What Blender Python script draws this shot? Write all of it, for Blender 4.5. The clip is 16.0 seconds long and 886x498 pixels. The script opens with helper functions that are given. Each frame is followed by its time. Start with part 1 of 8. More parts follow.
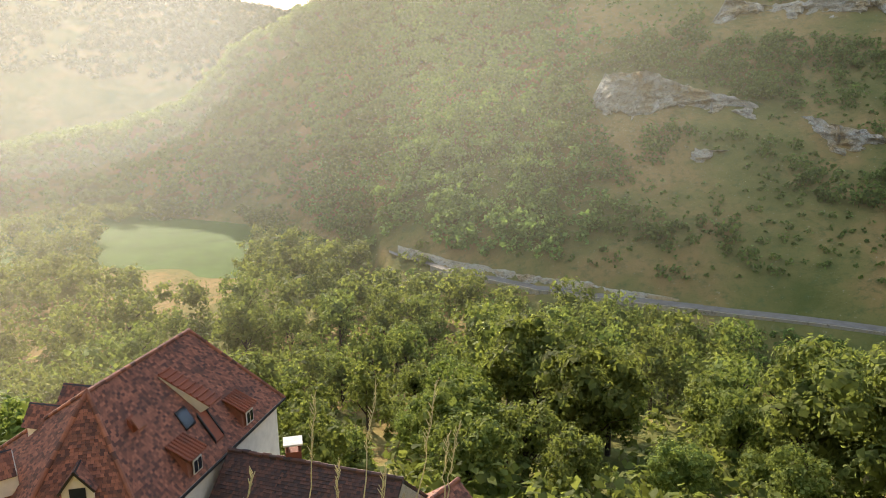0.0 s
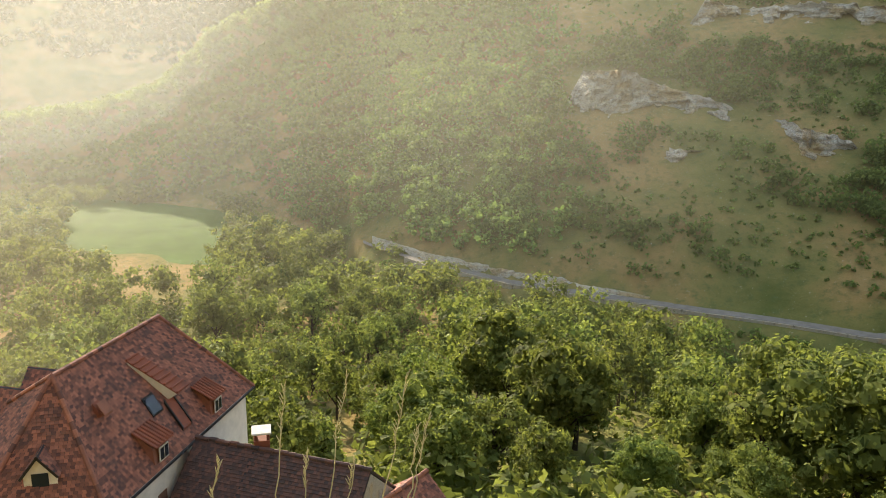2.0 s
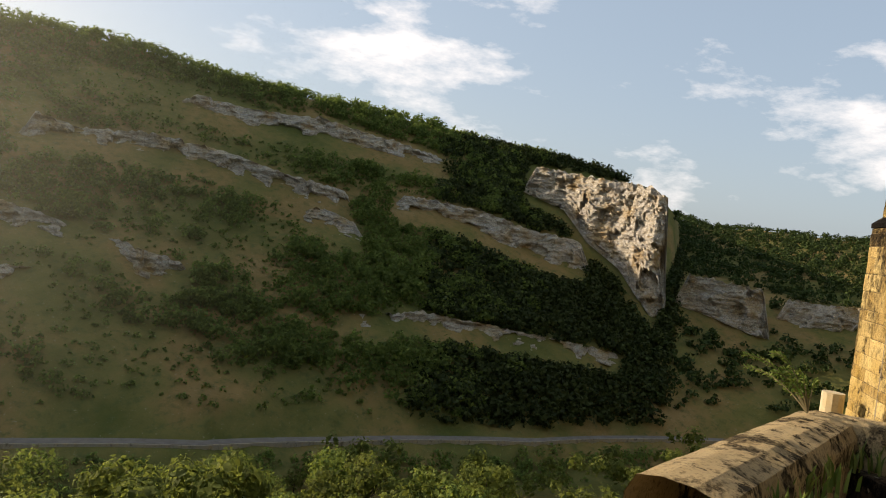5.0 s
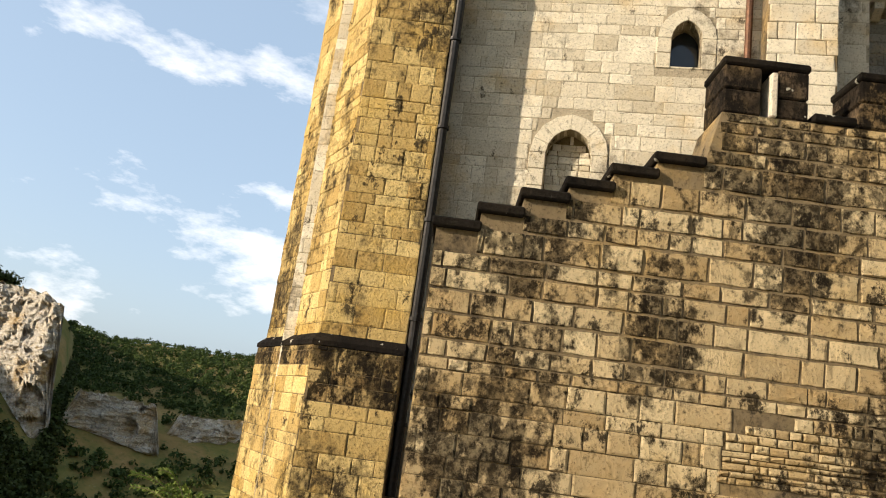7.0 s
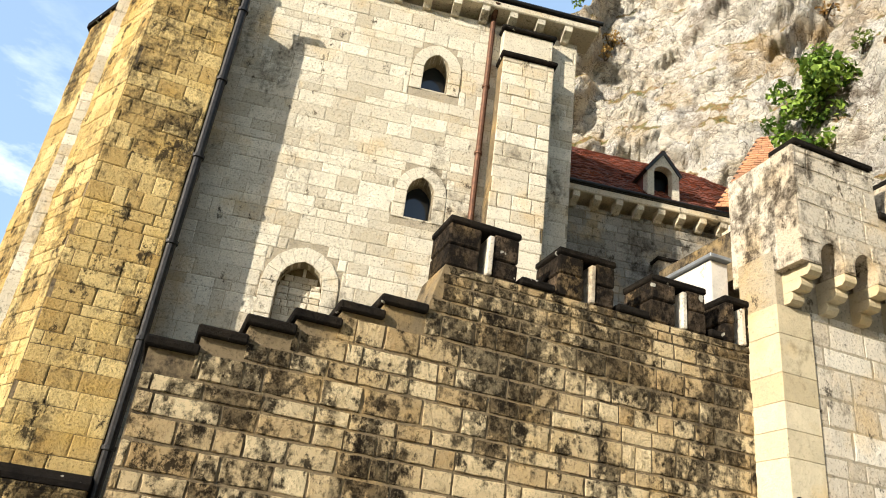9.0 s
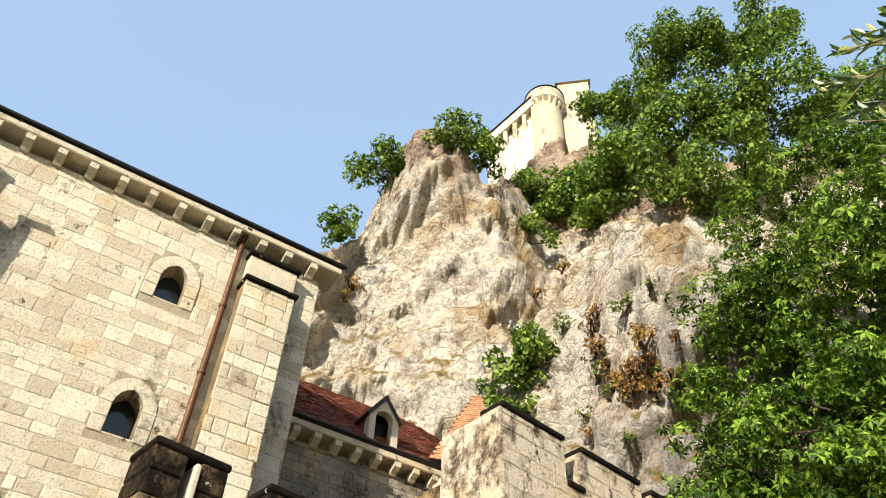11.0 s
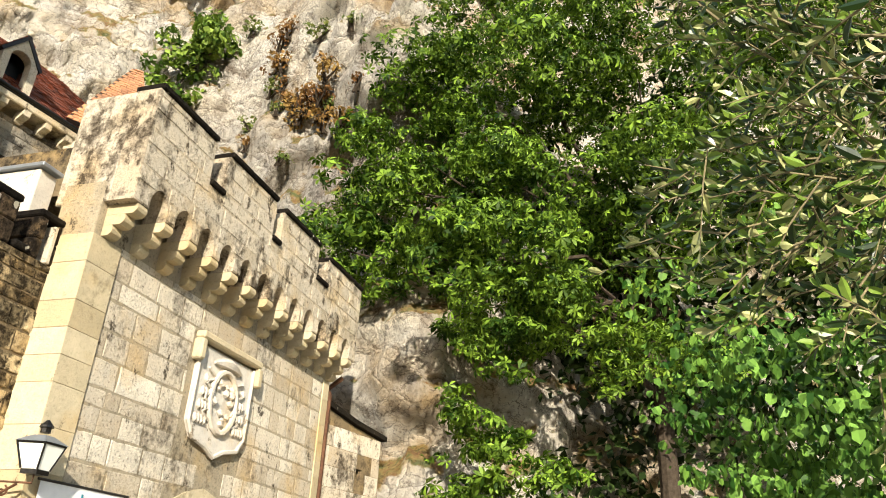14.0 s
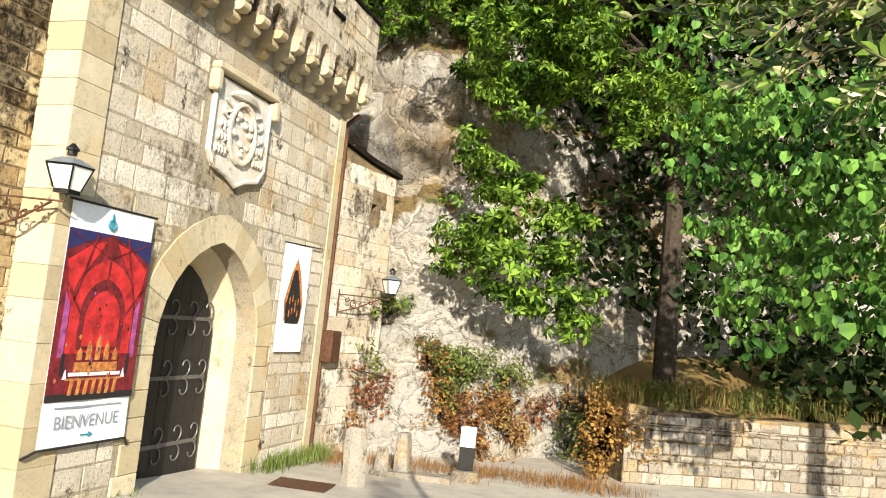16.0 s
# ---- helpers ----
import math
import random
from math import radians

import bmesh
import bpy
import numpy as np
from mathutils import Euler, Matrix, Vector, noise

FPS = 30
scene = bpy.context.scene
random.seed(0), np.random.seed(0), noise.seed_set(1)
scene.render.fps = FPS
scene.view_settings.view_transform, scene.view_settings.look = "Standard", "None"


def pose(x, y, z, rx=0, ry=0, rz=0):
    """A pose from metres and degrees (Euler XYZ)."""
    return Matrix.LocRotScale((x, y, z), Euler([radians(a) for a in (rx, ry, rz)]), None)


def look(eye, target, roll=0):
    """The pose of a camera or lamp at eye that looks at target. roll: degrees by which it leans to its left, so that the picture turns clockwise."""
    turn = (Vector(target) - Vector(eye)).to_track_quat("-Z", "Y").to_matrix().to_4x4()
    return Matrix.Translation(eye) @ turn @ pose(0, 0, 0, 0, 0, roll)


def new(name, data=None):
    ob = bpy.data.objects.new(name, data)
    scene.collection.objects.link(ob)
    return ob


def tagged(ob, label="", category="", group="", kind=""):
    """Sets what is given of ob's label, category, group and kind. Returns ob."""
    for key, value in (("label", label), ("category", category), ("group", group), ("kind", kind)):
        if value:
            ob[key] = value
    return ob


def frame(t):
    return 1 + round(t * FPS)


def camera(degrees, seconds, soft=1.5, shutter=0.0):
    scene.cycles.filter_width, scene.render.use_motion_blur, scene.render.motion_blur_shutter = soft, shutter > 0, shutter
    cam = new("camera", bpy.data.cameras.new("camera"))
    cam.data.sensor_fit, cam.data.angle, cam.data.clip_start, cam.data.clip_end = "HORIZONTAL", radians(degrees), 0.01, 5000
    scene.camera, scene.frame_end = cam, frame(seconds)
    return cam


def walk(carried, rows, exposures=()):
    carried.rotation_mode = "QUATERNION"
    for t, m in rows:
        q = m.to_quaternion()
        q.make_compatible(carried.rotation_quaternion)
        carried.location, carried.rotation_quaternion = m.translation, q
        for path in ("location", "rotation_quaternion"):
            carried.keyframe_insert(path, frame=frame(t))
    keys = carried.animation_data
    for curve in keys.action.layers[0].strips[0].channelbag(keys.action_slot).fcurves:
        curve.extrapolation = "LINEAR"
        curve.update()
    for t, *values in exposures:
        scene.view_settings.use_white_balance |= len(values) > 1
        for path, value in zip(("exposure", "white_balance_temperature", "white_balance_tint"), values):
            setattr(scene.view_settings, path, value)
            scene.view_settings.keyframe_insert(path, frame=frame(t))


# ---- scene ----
import colorsys

# camera: turns on the spot at eye height over the terrace
EYE = 3.36
cam = camera(61.04, 16.0, soft=1.0)
PATH = [
    (0.0, pose(0, 0, EYE, 76.31, 0.99, 2.72)),
    (0.5, pose(0, 0, EYE, 76.59, 1.12, 3.89)),
    (1.0, pose(0, 0, EYE, 77.01, 1.05, 5.26)),
    (1.5, pose(0, 0, EYE, 76.75, 0.48, 5.65)),
    (2.0, pose(0, 0, EYE, 75.72, -0.99, 1.20)),
    (2.5, pose(0, 0, EYE, 75.68, -2.72, -6.96)),
    (3.0, pose(0, 0, EYE, 77.50, -3.88, -15.98)),
    (3.2, pose(0, 0, EYE, 78.20, -4.07, -18.49)),
    (5.3, pose(0, 0, EYE, 90.95, -7.55, -52.25)),
    (5.5, pose(0, 0, EYE, 92.18, -7.92, -56.79)),
    (6.0, pose(0, 0, EYE, 96.08, -8.62, -67.56)),
    (6.5, pose(0, 0, EYE, 99.94, -8.69, -79.09)),
    (7.0, pose(0, 0, EYE, 103.04, -7.67, -90.04)),
    (7.5, pose(0, 0, EYE, 105.21, -6.87, -98.44)),
    (8.0, pose(0, 0, EYE, 107.34, -6.57, -103.61)),
    (8.2, pose(0, 0, EYE, 108.63, -6.52, -105.28)),
    (10.3, pose(0, 0, EYE, 129.81, -5.00, -123.73)),
    (10.5, pose(0, 0, EYE, 131.62, -4.13, -126.12)),
    (11.0, pose(0, 0, EYE, 135.21, -2.06, -132.95)),
    (11.5, pose(0, 0, EYE, 136.86, -0.34, -140.12)),
    (12.0, pose(0, 0, EYE, 136.53, 0.56, -146.64)),
    (12.5, pose(0, 0, EYE, 133.98, 0.55, -152.75)),
    (13.0, pose(0, 0, EYE, 129.10, -0.72, -158.57)),
    (13.5, pose(0, 0, EYE, 122.56, -2.08, -162.54)),
    (14.0, pose(0, 0, EYE, 115.27, -2.91, -163.19)),
    (14.5, pose(0, 0, EYE, 109.25, -3.52, -161.90)),
    (15.0, pose(0, 0, EYE, 107.56, -3.87, -161.17)),
    (15.5, pose(0, 0, EYE, 103.19, -5.26, -162.10)),
    (16.0, pose(0, 0, EYE, 95.75, -5.82, -162.67)),
]
EXPOSURES = [(0.0, 1.3, 6700, 14), (1.5, 1.3, 6700, 14), (2.0, 1.35, 7000, 12), (2.5, 2.0, 6400, 18), (3.2, 2.75, 5500, 30), (5.3, 0.1, 7500, 14), (6.0, 0.25, 7300, 14), (7.0, 0.6, 6900, 12), (8.0, 0.88, 6150, 10), (10.5, 0.8, 6250, 10), (12.5, 0.85, 6700, 11), (14.5, 0.9, 6250, 9), (16.0, 0.96, 6100, 9)]
walk(cam, PATH, EXPOSURES)
# world and sun
SUN_AZ, SUN_EL = -24.0, 21.0
world = bpy.data.worlds.new("sky")
scene.world = world
world.use_nodes = True
wn, wl = world.node_tree.nodes, world.node_tree.links
wbg = wn["Background"]
sky = wn.new("ShaderNodeTexSky")
sky.sky_type = "NISHITA"
sky.sun_disc = False
sky.sun_elevation, sky.sun_rotation = radians(SUN_EL), radians(SUN_AZ)
sky.air_density, sky.dust_density, sky.ozone_density = 1.0, 2.5, 1.0
# light clouds low over the horizon
wtc = wn.new("ShaderNodeTexCoord")
wmap = wn.new("ShaderNodeMapping")
wmap.inputs["Scale"].default_value = (1.0, 1.0, 2.6)
wmap.inputs["Rotation"].default_value = (radians(12), radians(-14), 0)
wcl = wn.new("ShaderNodeTexNoise")
wcl.inputs["Scale"].default_value = 4.2
wcl.inputs["Detail"].default_value = 9
wcl.inputs["Roughness"].default_value = 0.62
wramp = wn.new("ShaderNodeMapRange")
wramp.inputs["From Min"].default_value, wramp.inputs["From Max"].default_value = 0.53, 0.70
wsep = wn.new("ShaderNodeSeparateXYZ")
whi = wn.new("ShaderNodeMapRange")
whi.inputs["From Min"].default_value, whi.inputs["From Max"].default_value = 0.36, 0.60
whi.inputs["To Min"].default_value, whi.inputs["To Max"].default_value = 1.0, 0.0
wmul = wn.new("ShaderNodeMath")
wmul.operation = "MULTIPLY"
wmix = wn.new("ShaderNodeMixRGB")
wmix.inputs["Color2"].default_value = (9.0, 9.2, 9.6, 1)
wl.new(wtc.outputs["Generated"], wmap.inputs["Vector"])
wl.new(wmap.outputs["Vector"], wcl.inputs["Vector"])
wl.new(wcl.outputs["Fac"], wramp.inputs["Value"])
wl.new(wtc.outputs["Generated"], wsep.inputs["Vector"])
wl.new(wsep.outputs["Z"], whi.inputs["Value"])
wl.new(wramp.outputs["Result"], wmul.inputs[0])
wl.new(whi.outputs["Result"], wmul.inputs[1])
wl.new(wmul.outputs["Value"], wmix.inputs["Fac"])
# thin high veil that pales the blue
wveil = wn.new("ShaderNodeMixRGB")
wveil.inputs["Fac"].default_value = 0.40
wveil.inputs["Color2"].default_value = (4.6, 6.4, 8.6, 1)
wl.new(sky.outputs["Color"], wveil.inputs["Color1"])
wl.new(wveil.outputs["Color"], wmix.inputs["Color1"])
wl.new(wmix.outputs["Color"], wbg.inputs["Color"])
wbg.inputs["Strength"].default_value = 0.11
sun_data = bpy.data.lights.new("sun", "SUN")
sun_data.energy, sun_data.angle, sun_data.color = 5.0, radians(0.6), (1.0, 0.90, 0.74)
sun = new("sun", sun_data)
sdir = Vector((math.sin(radians(SUN_AZ)) * math.cos(radians(SUN_EL)), math.cos(radians(SUN_AZ)) * math.cos(radians(SUN_EL)), math.sin(radians(SUN_EL))))
sun.matrix_world = look(sdir * 200, (0, 0, 0))
# ---- materials ----
def mat(name):
    m = bpy.data.materials.new(name)
    m.use_nodes = True
    nt = m.node_tree
    return m, nt.nodes, nt.links, nt.nodes["Principled BSDF"]


def noise_node(n, l, pos, scale, detail=6, rough=0.6):
    t = n.new("ShaderNodeTexNoise")
    t.inputs["Scale"].default_value = scale
    t.inputs["Detail"].default_value = detail
    t.inputs["Roughness"].default_value = rough
    l.new(pos, t.inputs["Vector"])
    return t.outputs["Fac"]


def ramp(n, l, fac, stops):
    r = n.new("ShaderNodeValToRGB")
    e = r.color_ramp.elements
    while len(e) < len(stops):
        e.new(0.5)
    for el, (p, c) in zip(e, stops):
        el.position, el.color = p, (*c, 1)
    l.new(fac, r.inputs["Fac"])
    return r.outputs["Color"]


def grey(n, l, fac, a, b, lo=0.0, hi=1.0):
    r = n.new("ShaderNodeMapRange")
    r.inputs["From Min"].default_value, r.inputs["From Max"].default_value = a, b
    r.inputs["To Min"].default_value, r.inputs["To Max"].default_value = lo, hi
    l.new(fac, r.inputs["Value"])
    return r.outputs["Result"]


def mixc(n, l, fac, a, b, mode="MIX"):
    x = n.new("ShaderNodeMixRGB")
    x.blend_type = mode
    for sock, v in ((x.inputs["Fac"], fac), (x.inputs["Color1"], a), (x.inputs["Color2"], b)):
        if isinstance(v, (int, float)):
            sock.default_value = v
        elif isinstance(v, tuple):
            sock.default_value = (*v, 1)
        else:
            l.new(v, sock)
    return x.outputs["Color"]


def bump(n, l, bsdf, height, strength, dist):
    b = n.new("ShaderNodeBump")
    b.inputs["Strength"].default_value, b.inputs["Distance"].default_value = strength, dist
    l.new(height, b.inputs["Height"])
    l.new(b.outputs["Normal"], bsdf.inputs["Normal"])


def stretched(n, l, pos, sx, sy, sz):
    m = n.new("ShaderNodeMapping")
    m.inputs["Scale"].default_value = (sx, sy, sz)
    l.new(pos, m.inputs["Vector"])
    return m.outputs["Vector"]


def stone_mat(name, light, dark, stain, stain_lo=0.52, stain_hi=0.68, pieces="object", rough_bump=0.6, warm=(0.55, 0.36, 0.13), stain_scale=0.55, blot_lo=0.60, lichen=False, head=None):
    """Weathered limestone: tone by piece, patchy warm lichen, dark algae stains that run down, pitted relief."""
    m, n, l, b = mat(name)
    pos = n.new("ShaderNodeNewGeometry").outputs["Position"]
    if pieces == "object":
        rnd = n.new("ShaderNodeObjectInfo").outputs["Random"]
    else:
        rnd = n.new("ShaderNodeNewGeometry").outputs["Random Per Island"]
    tone = mixc(n, l, rnd, light, dark)
    mott = noise_node(n, l, pos, 3.2, 8, 0.65)
    tone = mixc(n, l, grey(n, l, mott, 0.38, 0.68, 0.0, 0.55), tone, tuple(c * 0.62 for c in light))
    wf = noise_node(n, l, pos, 0.9, 5, 0.6)
    tone = mixc(n, l, grey(n, l, wf, 0.52, 0.72, 0.0, 0.55), tone, warm)
    streak = noise_node(n, l, stretched(n, l, pos, 1.2, 1.2, 0.7), stain_scale, 9, 0.7)
    fine = noise_node(n, l, pos, 7.0, 6, 0.7)
    comb = n.new("ShaderNodeMath")
    comb.operation = "MULTIPLY_ADD"
    l.new(fine, comb.inputs[0])
    comb.inputs[1].default_value = 0.42
    l.new(streak, comb.inputs[2])
    if head:
        hz = n.new("ShaderNodeSeparateXYZ")
        l.new(pos, hz.inputs["Vector"])
        add = n.new("ShaderNodeMath")
        l.new(grey(n, l, hz.outputs["Z"], head[0], head[1], -0.03, 0.05), add.inputs[0])
        l.new(comb.outputs["Value"], add.inputs[1])
        comb = add
    sf = grey(n, l, comb.outputs["Value"], stain_lo + 0.21, stain_hi + 0.21, 0.0, 0.97)
    worn = grey(n, l, noise_node(n, l, pos, 9.0, 8, 0.75), 0.40, 0.56, 0.65, 1.0)
    bare = n.new("ShaderNodeMath")
    bare.operation = "MULTIPLY"
    l.new(sf, bare.inputs[0])
    l.new(worn, bare.inputs[1])
    tone = mixc(n, l, bare.outputs["Value"], tone, stain)
    pits = noise_node(n, l, pos, 22.0, 5, 0.75)
    tone = mixc(n, l, grey(n, l, pits, 0.53, 0.66, 0.0, 0.65 if rough_bump > 0.55 else 0.25), tone, tuple(c * 0.22 for c in dark))
    blot = noise_node(n, l, stretched(n, l, pos, 1.0, 1.0, 0.7), 2.2, 9, 0.78)
    tone = mixc(n, l, grey(n, l, blot, blot_lo, blot_lo + 0.05, 0.0, 0.92), tone, stain)
    if lichen:
        spot = noise_node(n, l, pos, 6.5, 2, 0.4)
        tone = mixc(n, l, grey(n, l, spot, 0.70, 0.72, 0.0, 0.85), tone, (0.52, 0.48, 0.38))
    l.new(tone, b.inputs["Base Color"])
    b.inputs["Roughness"].default_value = 0.95
    b.inputs["Specular IOR Level"].default_value = 0.08
    pit = noise_node(n, l, pos, 11.0, 10, 0.78)
    bump(n, l, b, pit, rough_bump, 0.055 if rough_bump < 0.95 else 0.09)
    return m


GATE_TONES = ((0.78, 0.71, 0.58), (0.48, 0.39, 0.27), (0.045, 0.034, 0.022))
M_GATE = stone_mat("gate_limestone", *GATE_TONES, 0.54, 0.68, "object", 0.8, blot_lo=0.585)
M_GATE_J = stone_mat("gate_limestone_joined", *GATE_TONES, 0.50, 0.64, "island", 0.8, blot_lo=0.575)
BIG_TONES = ((0.80, 0.64, 0.38), (0.46, 0.31, 0.14), (0.011, 0.008, 0.005))
M_BIG = stone_mat("rampart_limestone", *BIG_TONES, 0.47, 0.54, "object", 0.98, stain_scale=0.80, blot_lo=0.55, head=(3.6, 7.6))
M_BIG_J = stone_mat("rampart_limestone_joined", *BIG_TONES, 0.47, 0.54, "island", 0.98, stain_scale=0.80, blot_lo=0.55, head=(3.6, 7.6))
M_PARAPET = stone_mat("rain_streaked_parapet_stone", *GATE_TONES[:2], (0.05, 0.036, 0.022), 0.51, 0.62, "island", 0.9, stain_scale=0.9, blot_lo=0.575)
M_MERLON = stone_mat("blackened_merlon_stone", (0.20, 0.14, 0.085), (0.07, 0.05, 0.032), (0.010, 0.008, 0.006), 0.39, 0.52, "object", 0.95, stain_scale=1.6, blot_lo=0.50, lichen=True)
M_CH = stone_mat("church_limestone", (0.76, 0.69, 0.54), (0.48, 0.41, 0.29), (0.06, 0.045, 0.03), 0.56, 0.72, "island", 0.8, blot_lo=0.60)
M_WING = stone_mat("grey_wing_limestone", (0.38, 0.35, 0.29), (0.22, 0.19, 0.145), (0.05, 0.042, 0.032), 0.50, 0.64, "island", 0.8, blot_lo=0.56)
M_CAP = stone_mat("black_weathered_stone", (0.030, 0.024, 0.017), (0.014, 0.011, 0.009), (0.006, 0.005, 0.004), 0.45, 0.6, "island", 1.0, (0.05, 0.035, 0.02), lichen=True)
M_QUOIN = stone_mat("pale_dressed_stone", (0.62, 0.53, 0.36), (0.46, 0.37, 0.22), (0.09, 0.065, 0.035), 0.58, 0.74, "object", 0.5, blot_lo=0.62)
M_BUT = stone_mat("buttress_limestone", (0.80, 0.60, 0.26), (0.44, 0.28, 0.09), (0.035, 0.026, 0.016), 0.50, 0.62, "island", 0.95, (0.60, 0.38, 0.08), blot_lo=0.56)
M_ALGAE = stone_mat("algae_blackened_limestone", (0.66, 0.49, 0.22), (0.34, 0.22, 0.09), (0.012, 0.009, 0.006), 0.42, 0.50, "island", 0.98, (0.30, 0.18, 0.05), stain_scale=1.3, blot_lo=0.50)
M_MORTAR = stone_mat("lime_mortar", (0.22, 0.165, 0.095), (0.22, 0.165, 0.095), (0.03, 0.024, 0.018), 0.5, 0.62, "object", 0.8)
M_MORTAR_PALE = stone_mat("pale_lime_mortar", (0.40, 0.34, 0.24), (0.40, 0.34, 0.24), (0.07, 0.055, 0.035), 0.55, 0.68, "object", 0.8)
M_RUBBLE = stone_mat("rubble_limestone", (0.50, 0.45, 0.36), (0.26, 0.21, 0.14), (0.06, 0.045, 0.03), 0.54, 0.68, "island", 0.9)


def cliff_mat(name, far=False):
    m, n, l, b = mat(name)
    g = n.new("ShaderNodeNewGeometry")
    pos = g.outputs["Position"]
    s = 0.35 if far else 1.0
    lay = noise_node(n, l, stretched(n, l, pos, 0.25 * s, 0.25 * s, 0.9 * s), 0.9, 9, 0.68)
    col = ramp(n, l, lay, [(0.27, (0.05, 0.04, 0.03)), (0.34, (0.36, 0.31, 0.25)), (0.40, (0.76, 0.72, 0.65)), (0.60, (0.80, 0.72, 0.58)), (0.70, (0.50, 0.36, 0.20)), (0.80, (0.24, 0.16, 0.09))])
    if far:
        col = mixc(n, l, 1.0, col, (0.80, 0.79, 0.78), "MULTIPLY")
    och = noise_node(n, l, pos, 0.22 * s, 6, 0.62)
    col = mixc(n, l, grey(n, l, och, 0.50, 0.64, 0, 0.8), col, (0.46, 0.30, 0.12))
    if not far:
        # brown cap beds on top, grey ones at the foot of the white wall
        hz = n.new("ShaderNodeSeparateXYZ")
        l.new(pos, hz.inputs["Vector"])
        wav = n.new("ShaderNodeMath")
        wav.operation = "MULTIPLY_ADD"
        l.new(noise_node(n, l, pos, 0.16, 5, 0.6), wav.inputs[0])
        wav.inputs[1].default_value = 14.0
        l.new(hz.outputs["Z"], wav.inputs[2])
        mott = noise_node(n, l, pos, 0.9, 8, 0.72)
        cap = mixc(n, l, grey(n, l, mott, 0.38, 0.60), (0.58, 0.42, 0.29), (0.20, 0.13, 0.085))
        col = mixc(n, l, grey(n, l, wav.outputs["Value"], 46.5, 49.5, 0, 0.75), col, cap)
        base = mixc(n, l, grey(n, l, mott, 0.40, 0.58), (0.56, 0.52, 0.45), (0.20, 0.175, 0.15))
        low = n.new("ShaderNodeMath")
        low.operation = "MULTIPLY"
        l.new(grey(n, l, wav.outputs["Value"], 24.0, 30.0, 0.8, 0.0), low.inputs[0])
        l.new(grey(n, l, wav.outputs["Value"], 19.5, 22.0, 0.0, 1.0), low.inputs[1])
        col = mixc(n, l, low.outputs["Value"], col, base)
    run = noise_node(n, l, stretched(n, l, pos, 1.0 * s, 1.0 * s, 0.4 * s), 0.8, 8, 0.68)
    col = mixc(n, l, grey(n, l, run, 0.54, 0.64, 0, 0.35 if far else 0.62), col, (0.27, 0.215, 0.165))
    # dry grass and moss on ledges
    sep = n.new("ShaderNodeSeparateXYZ")
    l.new(g.outputs["Normal"], sep.inputs["Vector"])
    gn = noise_node(n, l, pos, 1.4 * s, 6, 0.7)
    led = n.new("ShaderNodeMath")
    led.operation = "MULTIPLY_ADD"
    l.new(gn, led.inputs[0])
    led.inputs[1].default_value = 0.9
    l.new(sep.outputs["Z"], led.inputs[2])
    gcol = ramp(n, l, noise_node(n, l, pos, 2.5 * s, 3), [(0.35, (0.30, 0.15, 0.05)), (0.5, (0.34, 0.24, 0.07)), (0.65, (0.12, 0.16, 0.04))])
    col = mixc(n, l, grey(n, l, led.outputs["Value"], 0.78, 0.98, 0, 0.35 if far else 0.9), col, gcol)
    l.new(col, b.inputs["Base Color"])
    b.inputs["Roughness"].default_value = 0.95
    b.inputs["Specular IOR Level"].default_value = 0.08
    crk = n.new("ShaderNodeTexVoronoi")
    crk.feature = "DISTANCE_TO_EDGE"
    crk.inputs["Scale"].default_value = 0.8 * s
    wob = n.new("ShaderNodeVectorMath")
    wob.operation = "MULTIPLY_ADD"
    nz = n.new("ShaderNodeTexNoise")
    nz.inputs["Scale"].default_value = 1.1 * s
    nz.inputs["Detail"].default_value = 6
    l.new(pos, nz.inputs["Vector"])
    l.new(nz.outputs["Color"], wob.inputs[0])
    wob.inputs[1].default_value = (1.6 / s, 1.6 / s, 1.0 / s)
    l.new(pos, wob.inputs[2])
    l.new(stretched(n, l, wob.outputs["Vector"], 1.0, 1.0, 1.7), crk.inputs["Vector"])
    col = mixc(n, l, grey(n, l, crk.outputs["Distance"], 0.0, 0.020, 0.62, 0.0), col, (0.07, 0.048, 0.03))
    split = noise_node(n, l, stretched(n, l, wob.outputs["Vector"], 0.5 * s, 0.5 * s, 1.6 * s), 0.8, 8, 0.66)
    rdg = n.new("ShaderNodeMath")
    rdg.operation = "PINGPONG"
    l.new(split, rdg.inputs[0])
    rdg.inputs[1].default_value = 0.12
    col = mixc(n, l, grey(n, l, rdg.outputs["Value"], 0.0, 0.012, 0.8, 0.0), col, (0.10, 0.065, 0.04))
    pk = noise_node(n, l, pos, 7.0 * s, 8, 0.8)
    col = mixc(n, l, grey(n, l, pk, 0.53, 0.64, 0, 0.6), col, (0.13, 0.085, 0.045))
    l.new(col, b.inputs["Base Color"])
    hb = noise_node(n, l, pos, 1.8 * s, 12, 0.78)
    rift = n.new("ShaderNodeMath")
    rift.operation = "MULTIPLY_ADD"
    l.new(grey(n, l, crk.outputs["Distance"], 0.0, 0.12), rift.inputs[0])
    rift.inputs[1].default_value = 0.2
    l.new(hb, rift.inputs[2])
    bump(n, l, b, rift.outputs["Value"], 1.0, 0.55 / s)
    return m


M_CLIFF = cliff_mat("limestone_cliff")
M_FARROCK = cliff_mat("far_limestone_cliff", True)


